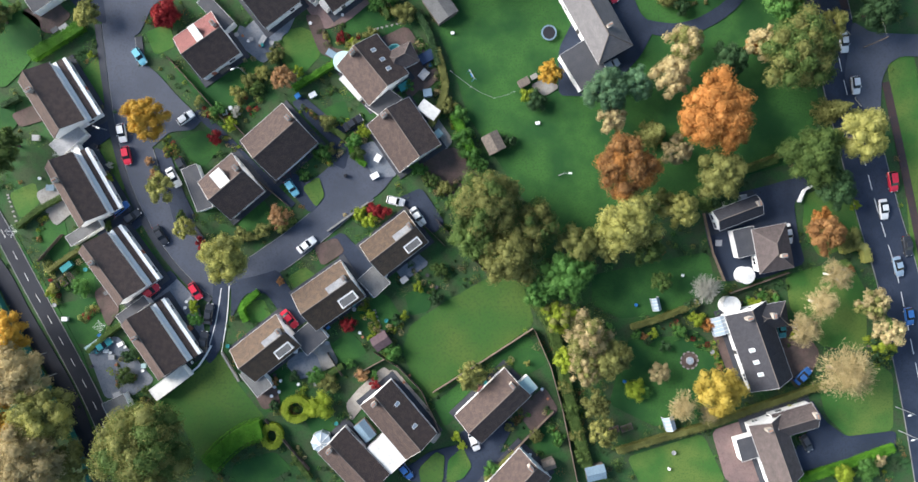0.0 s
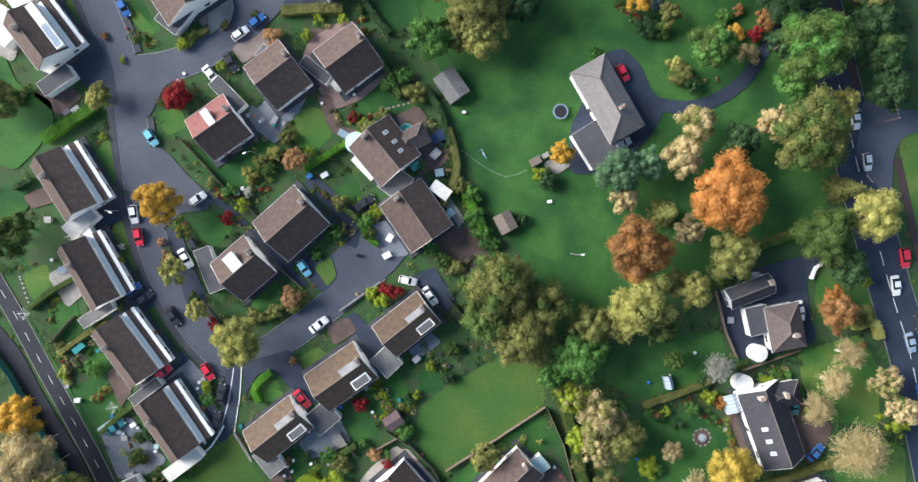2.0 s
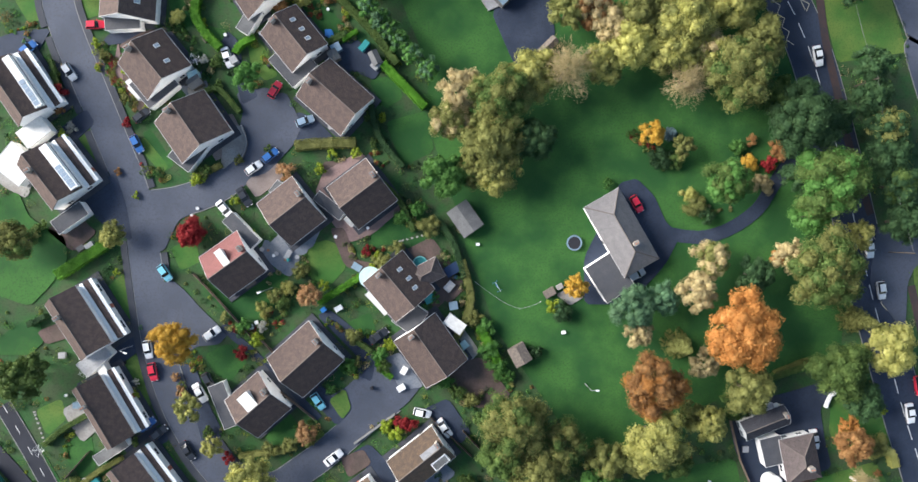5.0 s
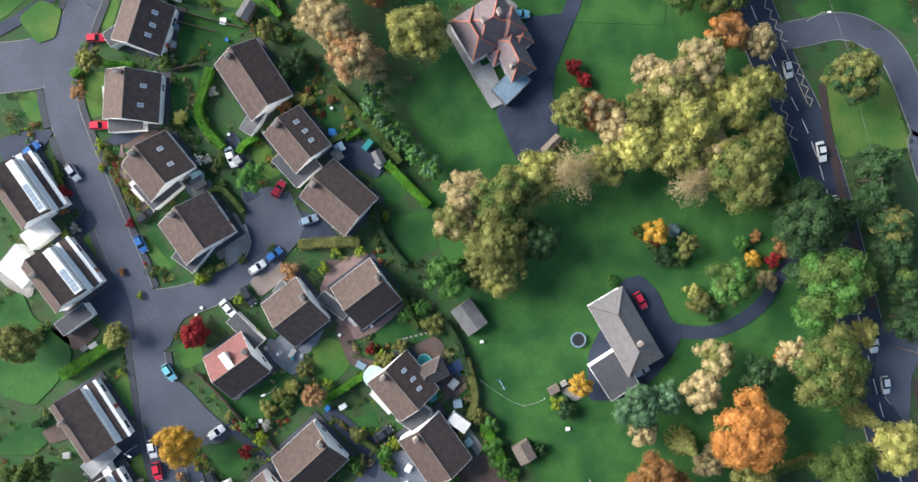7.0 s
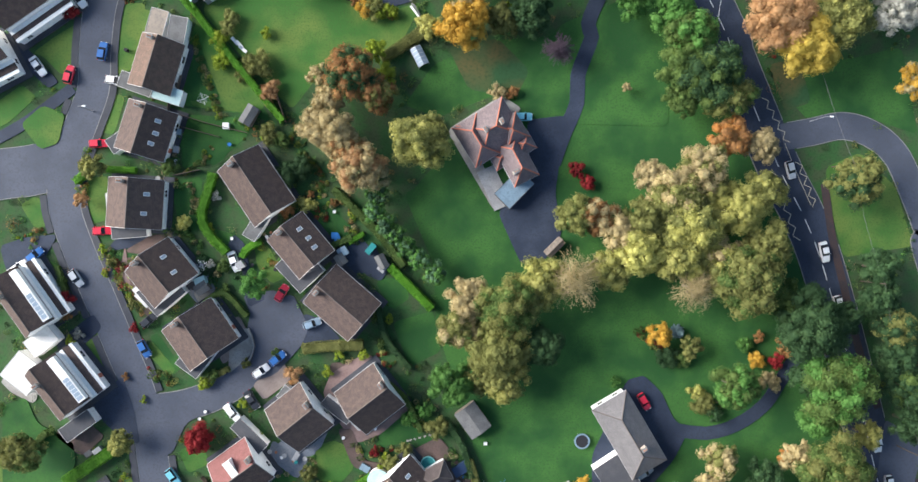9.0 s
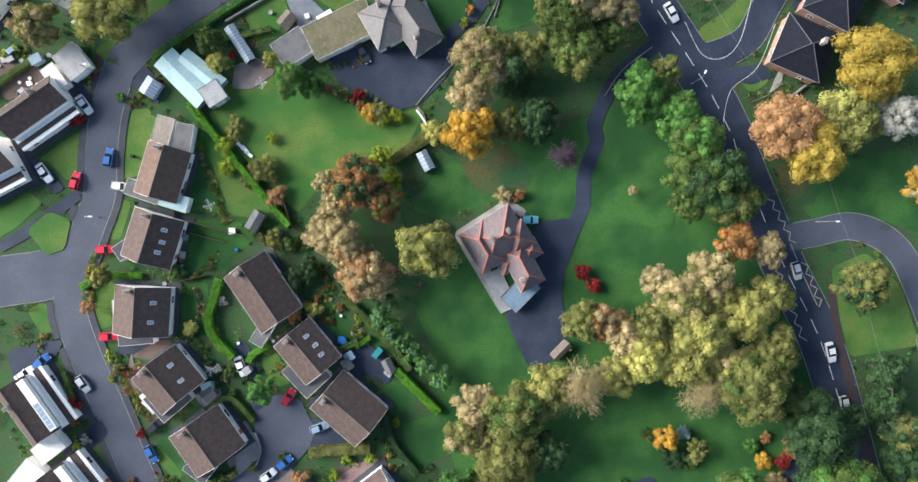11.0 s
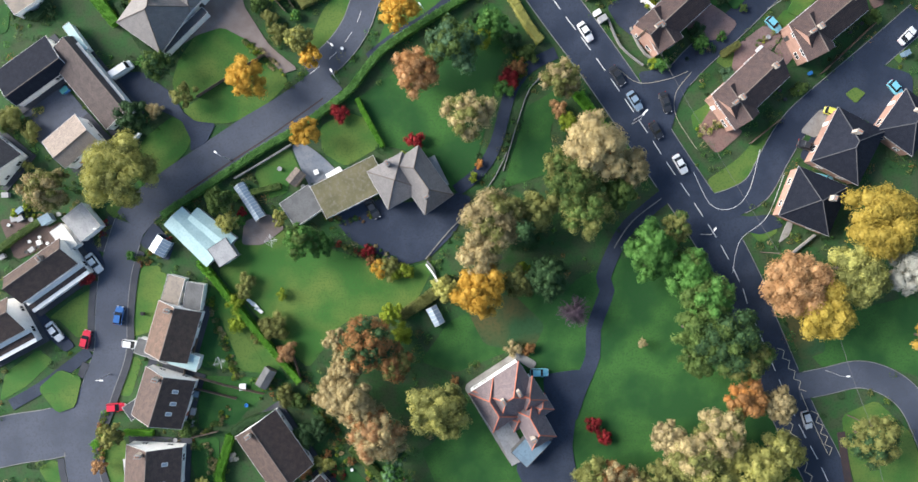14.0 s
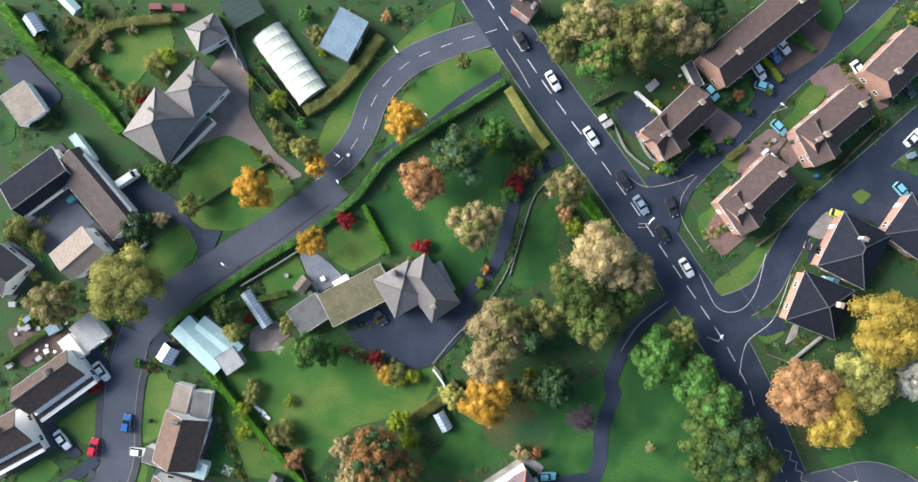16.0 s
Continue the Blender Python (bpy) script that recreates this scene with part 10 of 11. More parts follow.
car(56.4, 199.0, -55, "white", "hatchback")
car(57.4, 195.9, -18, "ltblue", "hatchback")
car(59.6, 202.7, -52, "blue", "hatchback")
car(61.4, 204.6, -50, "white", "saloon")
car(78.0, 199.1, -58, "white", "saloon")
car(80.5, 196.3, -55, "blue", "hatchback")
car(60.6, 187.0, -45, "ltblue", "hatchback")
car(58.8, 180.5, -48, "white", "saloon")
car(87.2, 173.2, -48, "ltblue", "hatchback")
car(88.6, 195.2, -50, "dark", "saloon")
car(89.8, 184.5, 45, "white", "saloon")
car(-84.1, 137.6, -55, "white", "saloon")

# ---------------------------------------------------------------- garden things
trampoline(22.4, 43.0, 1.7)
clothes_dryer(-58.0, 116.4, 20)
clothes_dryer(-73.0, -21.5, 10)
clothes_dryer(-58.6, 81.4, 30)
clothes_dryer(-81.7, 15.1, 15)
clothes_dryer(-53.5, 39.4, 20)
clothes_dryer(-46.9, 141.9, 10)
clothes_dryer(-91.5, -1.5, 0)
stepping_stones([(-15.3, 43.2), (-9.0, 44.8)])
stepping_stones([(-14.7, -17.7), (-12.0, -25.4)])
stepping_stones([(-93.3, 6.2), (-91.1, -0.7)])
wheelie_bin(-74.1, 16.8, 30, "black_mat")
wheelie_bin(-69.1, -0.6, 40, "teal_plastic")
wheelie_bin(-64.7, -16.9, 40, "blue_plastic")
wheelie_bin(-36.2, 9.9, 40, "frame_dark")
wheelie_bin(-21.2, 11.4, 20, "black_mat")
wheelie_bin(-67.6, 118.8, 0, "teal_plastic")
wheelie_bin(-68.3, 104.0, 0, "blue_plastic")
wheelie_bin(-60.0, 73.0, 40, "frame_dark")
wheelie_bin(-43.3, 80.4, 40, "black_mat")
wheelie_bin(-39.2, 39.1, 40, "teal_plastic")
wheelie_bin(-24.6, -21.5, 40, "blue_plastic")
wheelie_bin(-14.0, -11.3, 40, "frame_dark")
wheelie_bin(-74.3, 126.8, 80, "black_mat")
wheelie_bin(-92.9, 137.1, 30, "teal_plastic")
wheelie_bin(68.6, 176.6, 40, "blue_plastic")
wheelie_bin(51.3, 165.6, 40, "frame_dark")
wheelie_bin(14.3, -41.6, 40, "black_mat")
wheelie_bin(-6.6, -46.9, 40, "teal_plastic")
swing(5.8, 33.5, -60)
round_bay(65.9, -9.0, 1.8, 2.6, 130, "white rounded bay at the corner of the house", sides=18, glazed=False)
round_bay(62.7, -15.6, 1.9, 2.8, 90, "white domed bay at the end of the house", sides=18, glazed=False)
round_bay(-25.6, -45.9, 2.1, 2.4, 0, "octagonal white-framed conservatory beside a bungalow", sides=8, glazed=True)
lounger(-51.7, 128.9, -50)
lounger(-50.7, 128.2, -50)
lounger(-50.0, 127.2, -40)
polytunnel(-43.4, 201.6, -55.0, 16.5, 7.2)
net_cage(-52.7, 213.0, -62.1, 6.2, 7.3)
clutter(-89.3, 173.9, 35, 1.4, 1.0, 0.9, "blue_plastic", "toy_car", "bright blue toy car in the yard", "toy")
clutter(-95.5, 142.1, 20, 0.9, 0.9, 0.8, "white", "garden_table", "small white patio table", "table")
clutter(-97.1, 140.6, 40, 1.2, 0.8, 0.8, "felt_pale", "garden_chair", "pale garden chairs on a patio", "chair")
clutter(-98.2, 149.5, 10, 1.0, 0.8, 0.7, "white", "garden_chair", "white garden chair on a patio", "chair")
clutter(-100.8, 147.1, 10, 1.2, 1.2, 0.5, "felt_pale", "fire_pit", "round pale fire bowl on a patio", "fire pit")
clutter(-99.2, 148.9, 40, 1.6, 1.0, 1.0, "felt_blue", "garden_bench", "blue-grey garden bench in a garden", "bench")
clutter(-93.5, 146.9, 30, 2.4, 1.8, 1.9, "felt_blue", "store", "dark blue-grey garden store", "shed")
clutter(-69.2, 199.9, 60, 1.6, 0.7, 0.9, "white", "garden_bench", "white garden bench beside shrubs", "bench")
clutter(-103.2, 139.2, 30, 1.2, 0.9, 0.8, "felt_pale", "garden_table", "pale garden table on a lawn", "table")
clutter(-72.0, -14.4, 30, 1.2, 0.8, 0.8, "felt_grey", "garden_bench", "grey garden bench on gravel", "bench")
clutter(-74.6, -26.0, 35, 3.4, 1.8, 1.0, "felt_paleblue", "spa_tub", "pale blue covered tub on a patio", "tub")
clutter(-72.2, -27.0, 0, 1.0, 0.7, 0.7, "white", "garden_chair", "white garden chair on a patio", "chair")
clutter(-69.1, -25.5, 30, 1.2, 0.8, 0.8, "white", "garden_table", "white garden table by the house", "table")
clutter(-54.6, -22.1, 40, 1.6, 1.1, 0.6, "terracotta", "planter", "terracotta planter on the drive", "planter")
clutter(-69.6, -36.4, 20, 1.6, 1.2, 1.0, "felt_pale", "garden_table", "pale stacked garden furniture", "table")
clutter(-80.4, -8.9, 40, 2.6, 1.2, 1.2, "teal_plastic", "climbing_frame", "teal play frame in a garden", "play frame")
clutter(-14.6, -13.8, 40, 2.0, 1.2, 1.0, "felt_blue", "garden_bench", "blue-grey furniture on a patio", "bench")
clutter(8.5, -34.6, 40, 1.6, 1.0, 0.9, "redtile", "toy_box", "red and blue toys on a patio", "toy")
clutter(-10.6, -33.5, 30, 1.4, 1.0, 0.9, "shed_wood", "log_pile", "stacked logs on a concrete yard", "logs")
clutter(89.4, 180.7, 30, 1.4, 1.0, 1.4, "felt_blue", "storage_box", "blue-grey store by the terraces", "box")
clutter(59.8, 206.6, 50, 1.2, 0.8, 1.1, "felt_dark", "storage_box", "dark bin store by a drive", "box")
clutter(40.2, 191.3, 40, 1.4, 1.0, 1.0, "felt_grey", "garden_table", "grey patio table behind the terrace", "table")
clutter(33.4, 196.4, 40, 2.4, 1.6, 0.9, "felt_pale", "garden_table", "pale covered garden seats", "table")
clutter(-31.6, 28.4, 40, 1.1, 0.9, 1.0, "blue_plastic", "storage_box", "blue plastic storage box", "box")
clutter(-8.8, 30.8, 30, 2.2, 1.5, 1.2, "teal_plastic", "storage_box", "teal covered garden store", "box")
clutter(-3.7, 29.4, 10, 1.8, 1.6, 1.8, "felt_blue", "summer_house", "small blue-grey garden store", "shed")
clutter(-1.7, 20.5, 40, 2.6, 1.6, 0.8, "felt_paleblue", "garden_table", "pale blue covered garden table", "table")
clutter(-14.9, 11.5, 30, 1.7, 1.2, 0.9, "white", "garden_table", "white garden table on gravel", "table")
clutter(-47.4, 34.1, 35, 2.4, 1.6, 0.9, "shed_wood", "garden_bench", "brown wooden bench set", "bench")
clutter(-14.3, 15.3, 60, 1.6, 1.2, 1.0, "white", "skip_bag", "white builder bag on paving", "bag")
clutter(-31.6, -26.7, 0, 0.8, 0.8, 0.7, "white", "planter", "white planter on patio", "planter")
clutter(-54.8, -24.4, 40, 1.8, 1.2, 0.6, "shed_wood", "planter", "wooden raised planter bed", "planter")
clutter(-54.1, -15.7, 40, 1.0, 1.0, 0.9, "felt_pale", "planter", "round pale planter in a garden", "planter")
clutter(17.1, 32.2, 30, 2.4, 1.6, 1.1, "shed_wood", "bench_table", "weathered picnic table in a garden", "table")
clutter(19.3, 33.5, 30, 1.4, 1.0, 0.9, "pale_paving", "planter", "pale stone trough in a garden", "planter")
clutter(60.3, 4.9, 20, 1.5, 1.2, 0.8, "teal_plastic", "storage_box", "teal garden box in a garden", "box")
clutter(60.5, -2.1, 0, 1.3, 1.3, 0.7, "felt_pale", "garden_table", "pale garden table with chairs", "table")
clutter(10.4, -37.2, 20, 1.4, 1.0, 0.9, "blue_plastic", "toy_box", "blue outdoor toy box", "box")
clutter(7.5, -34.0, 50, 1.2, 0.8, 0.8, "redtile", "barbecue", "covered barbecue in a garden", "barbecue")
clutter(15.0, -40.3, 0, 1.0, 1.0, 1.0, "shed_wood", "planter", "wooden planter in a garden", "planter")
clutter(-30.3, 87.3, 20, 1.3, 1.3, 0.9, "blue_plastic", "paddling_pool", "small blue round pool", "pool")
clutter(-28.9, 84.2, 30, 2.0, 1.8, 1.9, "felt_blue", "summer_house", "small blue-grey store in a garden", "shed")
clutter(-23.0, 84.8, 50, 2.4, 1.2, 1.4, "teal_plastic", "storage_box", "teal covered store by a fence", "box")
clutter(-20.3, 81.0, 50, 2.4, 1.6, 1.6, "felt_pale", "storage_box", "pale grey garden store", "box")
clutter(-63.4, 109.6, 80, 1.2, 1.0, 1.0, "felt_blue", "storage_box", "blue-grey garden box in a garden", "box")
clutter(-64.1, 105.9, 80, 1.4, 1.0, 0.9, "felt_pale", "garden_table", "pale garden table in a garden", "table")
clutter(-53.6, 110.9, 0, 1.3, 1.3, 0.8, "white", "bird_table", "white round garden table", "table")
clutter(-81.2, 42.0, 35, 1.8, 1.0, 1.0, "felt_pale", "garden_bench", "pale garden bench in a garden", "bench")
clutter(-83.0, 41.4, 35, 1.5, 1.0, 1.0, "felt_grey", "wheelie_bin", "grey bin store in a garden", "bin")
clutter(-39.2, 40.2, 60, 2.0, 1.0, 0.8, "felt_pale", "garden_bench", "pale garden bench in a garden", "bench")
clutter(-37.4, 156.3, 20, 0.9, 0.9, 0.9, "white", "garden_table", "white round patio table", "table")
clutter(-33.4, 155.9, 30, 3.4, 1.3, 2.2, "white", "store", "white flat store by the house", "shed")
clutter(68.2, 180.3, 30, 1.6, 1.4, 1.6, "felt_pale", "storage_box", "pale garden store in a garden", "box")
clutter(23.7, 188.3, 30, 1.8, 1.2, 1.4, "felt_pale", "skip", "pale grey trailer in yard", "trailer")
clutter(22.6, 189.6, 30, 1.4, 1.0, 1.2, "white", "storage_box", "white store in yard", "box")
clutter(-89.5, 173.9, 45, 1.6, 1.0, 1.0, "teal_plastic", "storage_box", "teal box in farmyard", "box")
clutter(-70.9, 213.7, 0, 2.5, 1.2, 1.4, "redtile", "trailer", "small red trailer in a garden", "trailer")
clutter(-66.0, 213.4, 0, 2.5, 1.4, 1.6, "redtile", "trailer", "red machine in yard", "trailer")
clutter(-102.2, 152.1, 0, 1.4, 1.0, 0.9, "felt_pale", "garden_table", "pale patio table in a garden", "table")
clutter(-99.3, 147.1, 30, 1.4, 1.0, 0.9, "felt_pale", "garden_bench", "pale patio bench in a garden", "bench")
clutter(-3.8, 37.3, -60, 2.2, 3.6, 1.2, "navy_sheet", "covered_boat", "dark blue tarpaulin over stacked things", "cover")
clutter(-24.5, 37.6, -30, 2.0, 1.4, 0.8, "felt_blue", "garden_table", "blue-grey table on a small terrace", "table")
clutter(-30.7, 87.6, 0, 1.3, 1.3, 1.0, "blue_plastic", "water_butt", "round dark blue water butt", "barrel")
clutter(-47.2, 24.6, 20, 1.0, 1.0, 0.6, "white", "planter", "white planter among shrubs", "planter")
clutter(-46.0, 25.6, 20, 0.7, 0.7, 0.6, "white", "planter", "white pot among shrubs", "planter")
clutter(-28.4, 28.7, 30, 1.6, 1.0, 0.9, "white", "garden_chair", "white garden chairs by a hedge", "chair")
clutter(-50.5, 81.4, 30, 1.5, 1.5, 1.9, "felt_pale", "store", "pale roofed garden store", "shed")
clutter(-58.8, 77.8, 20, 2.2, 2.2, 2.0, "felt_paleblue", "store", "pale grey-green roofed garden store", "shed")
clutter(-4.6, 33.5, -40, 1.6, 2.2, 0.9, "felt_pale", "garden_table", "pale garden seats on a patio", "table")
clutter(20.3, 23.5, 10, 0.9, 0.6, 0.4, "white", "toy", "small white garden toy", "toy")
clutter(1.5, 42.6, 0, 0.7, 0.5, 0.6, "white", "toy", "small white garden toy", "toy")
clutter(-22.2, -10.1, 50, 1.6, 1.0, 0.9, "redtile", "planter", "reddish planter in a garden", "planter")
clutter(-8.3, -10.9, 40, 1.6, 1.2, 1.0, "felt_pale", "garden_table", "pale patio furniture in a garden", "table")
clutter(-12.8, -10.0, 40, 1.4, 1.2, 1.0, "white", "garden_table", "white patio furniture in a garden", "table")
clutter(-80.9, -20.2, 0, 1.2, 0.8, 0.8, "white", "garden_bench", "white bench in a garden", "bench")
clutter(-87.1, 18.5, 0, 1.4, 1.2, 0.8, "felt_pale", "garden_table", "pale patio set in a garden", "table")
clutter(-83.8, 7.9, 0, 1.6, 1.2, 1.2, "felt_blue", "storage_box", "blue-grey store in a garden", "box")
clutter(-70.9, -28.3, 0, 1.2, 1.0, 0.8, "felt_pale", "garden_table", "pale patio table in a garden", "table")
clutter(-64.1, -30.1, 0, 0.9, 0.9, 0.8, "felt_paleblue", "planter", "pale blue planter in a garden", "planter")
cable([(67.8, 130.9), (77.1, 102.4), (83.8, 77.5), (92.0, 41.3)], 8.0)
cable([(31.0, 184.1), (58.0, 138.2)], 8.0)
paddling_pool(-10.9, 38.4, 1.5)
rope_fence([(1.1, 34.4), (5.6, 31.1), (10.7, 28.7), (15.2, 30.2)])
round_bay(-21.5, 35.5, 2.2, 2.3, 0, "pale blue-green roofed round bay at a house corner", roof="felt_paleblue")
border([(-80.1, 83.2), (-77.7, 79.5), (-74.0, 75.2), (-70.9, 71.5)], 2.3, ['green', 'lime', 'rust', 'bright', 'olive'])
border([(-57.3, 77.2), (-56.1, 79.1), (-54.2, 81.0)], 1.7, ['dark', 'green', 'bright', 'tan'])
border([(-48.6, 78.5), (-45.5, 76.0)], 1.7, ['green', 'bright', 'yellow', 'red', 'olive'])
border([(-38.6, 94.2), (-33.0, 97.4)], 2.3, ['olive', 'green', 'tan', 'lime'])
border([(-30.5, 96.2), (-26.2, 90.6)], 1.7, ['green', 'lime', 'rust', 'bright', 'olive'])
border([(-36.1, 40.3), (-35.5, 35.9), (-33.6, 32.7)], 1.7, ['dark', 'green', 'bright', 'tan'])
border([(-23.6, 39.7), (-18.5, 42.2)], 2.3, ['green', 'bright', 'yellow', 'red', 'olive'])
border([(-27.3, 43.5), (-24.6, 38.4)], 1.7, ['olive', 'green', 'tan', 'lime'])
border([(-31.1, 25.7), (-27.3, 23.8), (-21.0, 22.9)], 1.7, ['green', 'lime', 'rust', 'bright', 'olive'])
border([(-6.5, 41.0), (-2.0, 34.7), (-0.7, 25.7)], 2.3, ['dark', 'green', 'bright', 'tan'])
border([(-53.0, 25.5), (-47.4, 23.0), (-43.7, 27.0), (-41.2, 31.1)], 1.7, ['green', 'bright', 'yellow', 'red', 'olive'])
border([(-47.2, 19.4), (-44.7, 16.6)], 1.7, ['olive', 'green', 'tan', 'lime'])
border([(-58.4, 19.4), (-59.3, 16.9), (-58.1, 14.4)], 2.3, ['green', 'lime', 'rust', 'bright', 'olive'])
border([(-31.1, 61.7), (-27.4, 60.9)], 1.7, ['dark', 'green', 'bright', 'tan'])
border([(-21.1, 62.4), (-18.6, 58.7)], 1.7, ['green', 'bright', 'yellow', 'red', 'olive'])
border([(-14.5, 51.7), (-12.8, 46.7)], 2.3, ['olive', 'green', 'tan', 'lime'])
border([(-62.7, 13.1), (-60.6, 9.3)], 1.7, ['green', 'lime', 'rust', 'bright', 'olive'])
border([(-20.7, 17.5), (-19.7, 21.9), (-17.5, 24.5)], 1.7, ['dark', 'green', 'bright', 'tan'])
border([(5.7, 18.1), (7.0, 13.0), (9.6, 11.7)], 2.3, ['green', 'bright', 'yellow', 'red', 'olive'])
border([(-34.3, 91.1), (-31.2, 94.3)], 1.7, ['olive', 'green', 'tan', 'lime'])
border([(-97.9, 86.7), (-93.0, 89.3), (-94.8, 84.3)], 1.7, ['green', 'lime', 'rust', 'bright', 'olive'])
border([(-20.4, 20.6), (-17.6, 18.1)], 2.3, ['dark', 'green', 'bright', 'tan'])
border([(-49.7, 24.3), (-42.8, 23.4), (-40.4, 28.2)], 1.7, ['green', 'bright', 'yellow', 'red', 'olive'])
border([(-44.2, 33.8), (-41.4, 36.4)], 1.7, ['olive', 'green', 'tan', 'lime'])
border([(-38.3, 2.4), (-32.6, 3.4)], 2.3, ['green', 'lime', 'rust', 'bright', 'olive'])
border([(-21.0, 3.6), (-14.9, 1.1), (-13.6, 5.0)], 1.7, ['dark', 'green', 'bright', 'tan'])
border([(-14.6, -25.4), (-8.2, -29.2)], 1.7, ['green', 'bright', 'yellow', 'red', 'olive'])
border([(-17.5, -14.6), (-14.6, -21.6), (-8.3, -21.5)], 2.3, ['olive', 'green', 'tan', 'lime'])
border([(-36.0, -39.7), (-27.2, -39.6)], 1.7, ['green', 'lime', 'rust', 'bright', 'olive'])
border([(-4.8, 11.7), (0.3, 7.7), (4.7, 11.9)], 1.7, ['dark', 'green', 'bright', 'tan'])
border([(-27.0, 15.4), (-24.9, 13.7)], 2.3, ['green', 'bright', 'yellow', 'red', 'olive'])
border([(1.4, 24.5), (4.0, 18.2)], 1.7, ['olive', 'green', 'tan', 'lime'])
border([(-87.6, -4.6), (-84.9, 3.0)], 1.7, ['green', 'lime', 'rust', 'bright', 'olive'])
border([(-81.3, -13.6), (-78.6, -7.0)], 2.3, ['dark', 'green', 'bright', 'tan'])
border([(-24.7, -32.5), (-21.9, -35.1)], 1.7, ['green', 'bright', 'yellow', 'red', 'olive'])
border([(3.4, -32.3), (10.1, -31.9), (16.4, -28.0)], 1.7, ['olive', 'green', 'tan', 'lime'])
border([(15.4, -43.5), (18.9, -39.3)], 2.3, ['green', 'lime', 'rust', 'bright', 'olive'])
border([(22.8, -38.3), (25.5, -47.0)], 1.7, ['dark', 'green', 'bright', 'tan'])
border([(-77.6, -20.3), (-73.9, -17.1)], 1.7, ['green', 'bright', 'yellow', 'red', 'olive'])
border([(-71.3, -32.2), (-65.7, -27.1)], 2.3, ['olive', 'green', 'tan', 'lime'])
border([(-32.3, -38.4), (-29.7, -34.5)], 1.7, ['green', 'lime', 'rust', 'bright', 'olive'])
border([(-7.1, -7.4), (-2.0, -13.8)], 1.7, ['dark', 'green', 'bright', 'tan'])
border([(51.0, -20.3), (60.2, -26.1)], 2.3, ['green', 'bright', 'yellow', 'red', 'olive'])
border([(69.1, -13.0), (74.4, -13.6)], 1.7, ['olive', 'green', 'tan', 'lime'])
border([(59.5, -23.5), (62.3, -31.2)], 1.7, ['green', 'lime', 'rust', 'bright', 'olive'])
border([(-73.4, 11.9), (-70.2, 10.7)], 2.3, ['dark', 'green', 'bright', 'tan'])
border([(-78.4, 84.8), (-76.4, 79.2), (-73.1, 74.0)], 1.7, ['green', 'bright', 'yellow', 'red', 'olive'])
border([(-63.2, 101.4), (-59.5, 102.6), (-56.8, 106.6)], 1.7, ['olive', 'green', 'tan', 'lime'])
border([(-39.7, 109.4), (-32.2, 96.7)], 2.3, ['green', 'lime', 'rust', 'bright', 'olive'])
border([(-65.5, 98.9), (-60.6, 96.7), (-60.6, 91.4)], 1.7, ['dark', 'green', 'bright', 'tan'])
border([(-76.4, 80.5), (-73.0, 83.0)], 1.7, ['green', 'bright', 'yellow', 'red', 'olive'])
border([(-47.3, 85.1), (-45.4, 87.6)], 2.3, ['olive', 'green', 'tan', 'lime'])
border([(-27.1, 136.6), (-17.1, 134.8)], 1.7, ['green', 'lime', 'rust', 'bright', 'olive'])
border([(4.2, 118.3), (8.0, 117.4)], 1.7, ['dark', 'green', 'bright', 'tan'])
border([(34.8, 67.4), (42.5, 59.7)], 2.3, ['green', 'bright', 'yellow', 'red', 'olive'])
border([(46.4, 50.7), (56.8, 50.6)], 1.7, ['olive', 'green', 'tan', 'lime'])
border([(-43.5, 82.9), (-46.1, 79.1)], 1.7, ['green', 'lime', 'rust', 'bright', 'olive'])
border([(-60.9, 87.9), (-59.1, 82.9)], 2.3, ['dark', 'green', 'bright', 'tan'])
border([(-81.0, 146.4), (-83.6, 141.4)], 1.7, ['green', 'bright', 'yellow', 'red', 'olive'])
border([(-60.5, 129.7), (-54.7, 112.0)], 1.7, ['olive', 'green', 'tan', 'lime'])
border([(-75.1, 137.5), (-68.9, 141.1)], 2.3, ['green', 'lime', 'rust', 'bright', 'olive'])
border([(-53.8, 153.6), (-50.9, 152.2)], 1.5, ['dark', 'green', 'bright', 'tan'])
border([(-67.5, 146.1), (-70.2, 138.7)], 1.7, ['green', 'bright', 'yellow', 'red', 'olive'])
border([(44.1, 164.2), (50.5, 166.6)], 2.3, ['olive', 'green', 'tan', 'lime'])
border([(57.0, 182.9), (62.2, 186.6)], 1.7, ['green', 'lime', 'rust', 'bright', 'olive'])
border([(67.3, 189.1), (73.7, 194.0)], 1.7, ['dark', 'green', 'bright', 'tan'])
border([(-85.7, 203.3), (-75.0, 191.9)], 2.3, ['green', 'bright', 'yellow', 'red', 'olive'])
border([(-51.9, 184.3), (-43.5, 176.7)], 1.7, ['olive', 'green', 'tan', 'lime'])
border([(-36.5, 153.2), (-29.0, 156.8)], 1.7, ['green', 'lime', 'rust', 'bright', 'olive'])
border([(55.7, 176.9), (60.8, 171.7)], 2.3, ['dark', 'green', 'bright', 'tan'])
border([(80.2, 198.0), (86.6, 203.0)], 1.7, ['green', 'bright', 'yellow', 'red', 'olive'])
border([(-19.0, 160.4), (-11.6, 150.3)], 1.7, ['olive', 'green', 'tan', 'lime'])
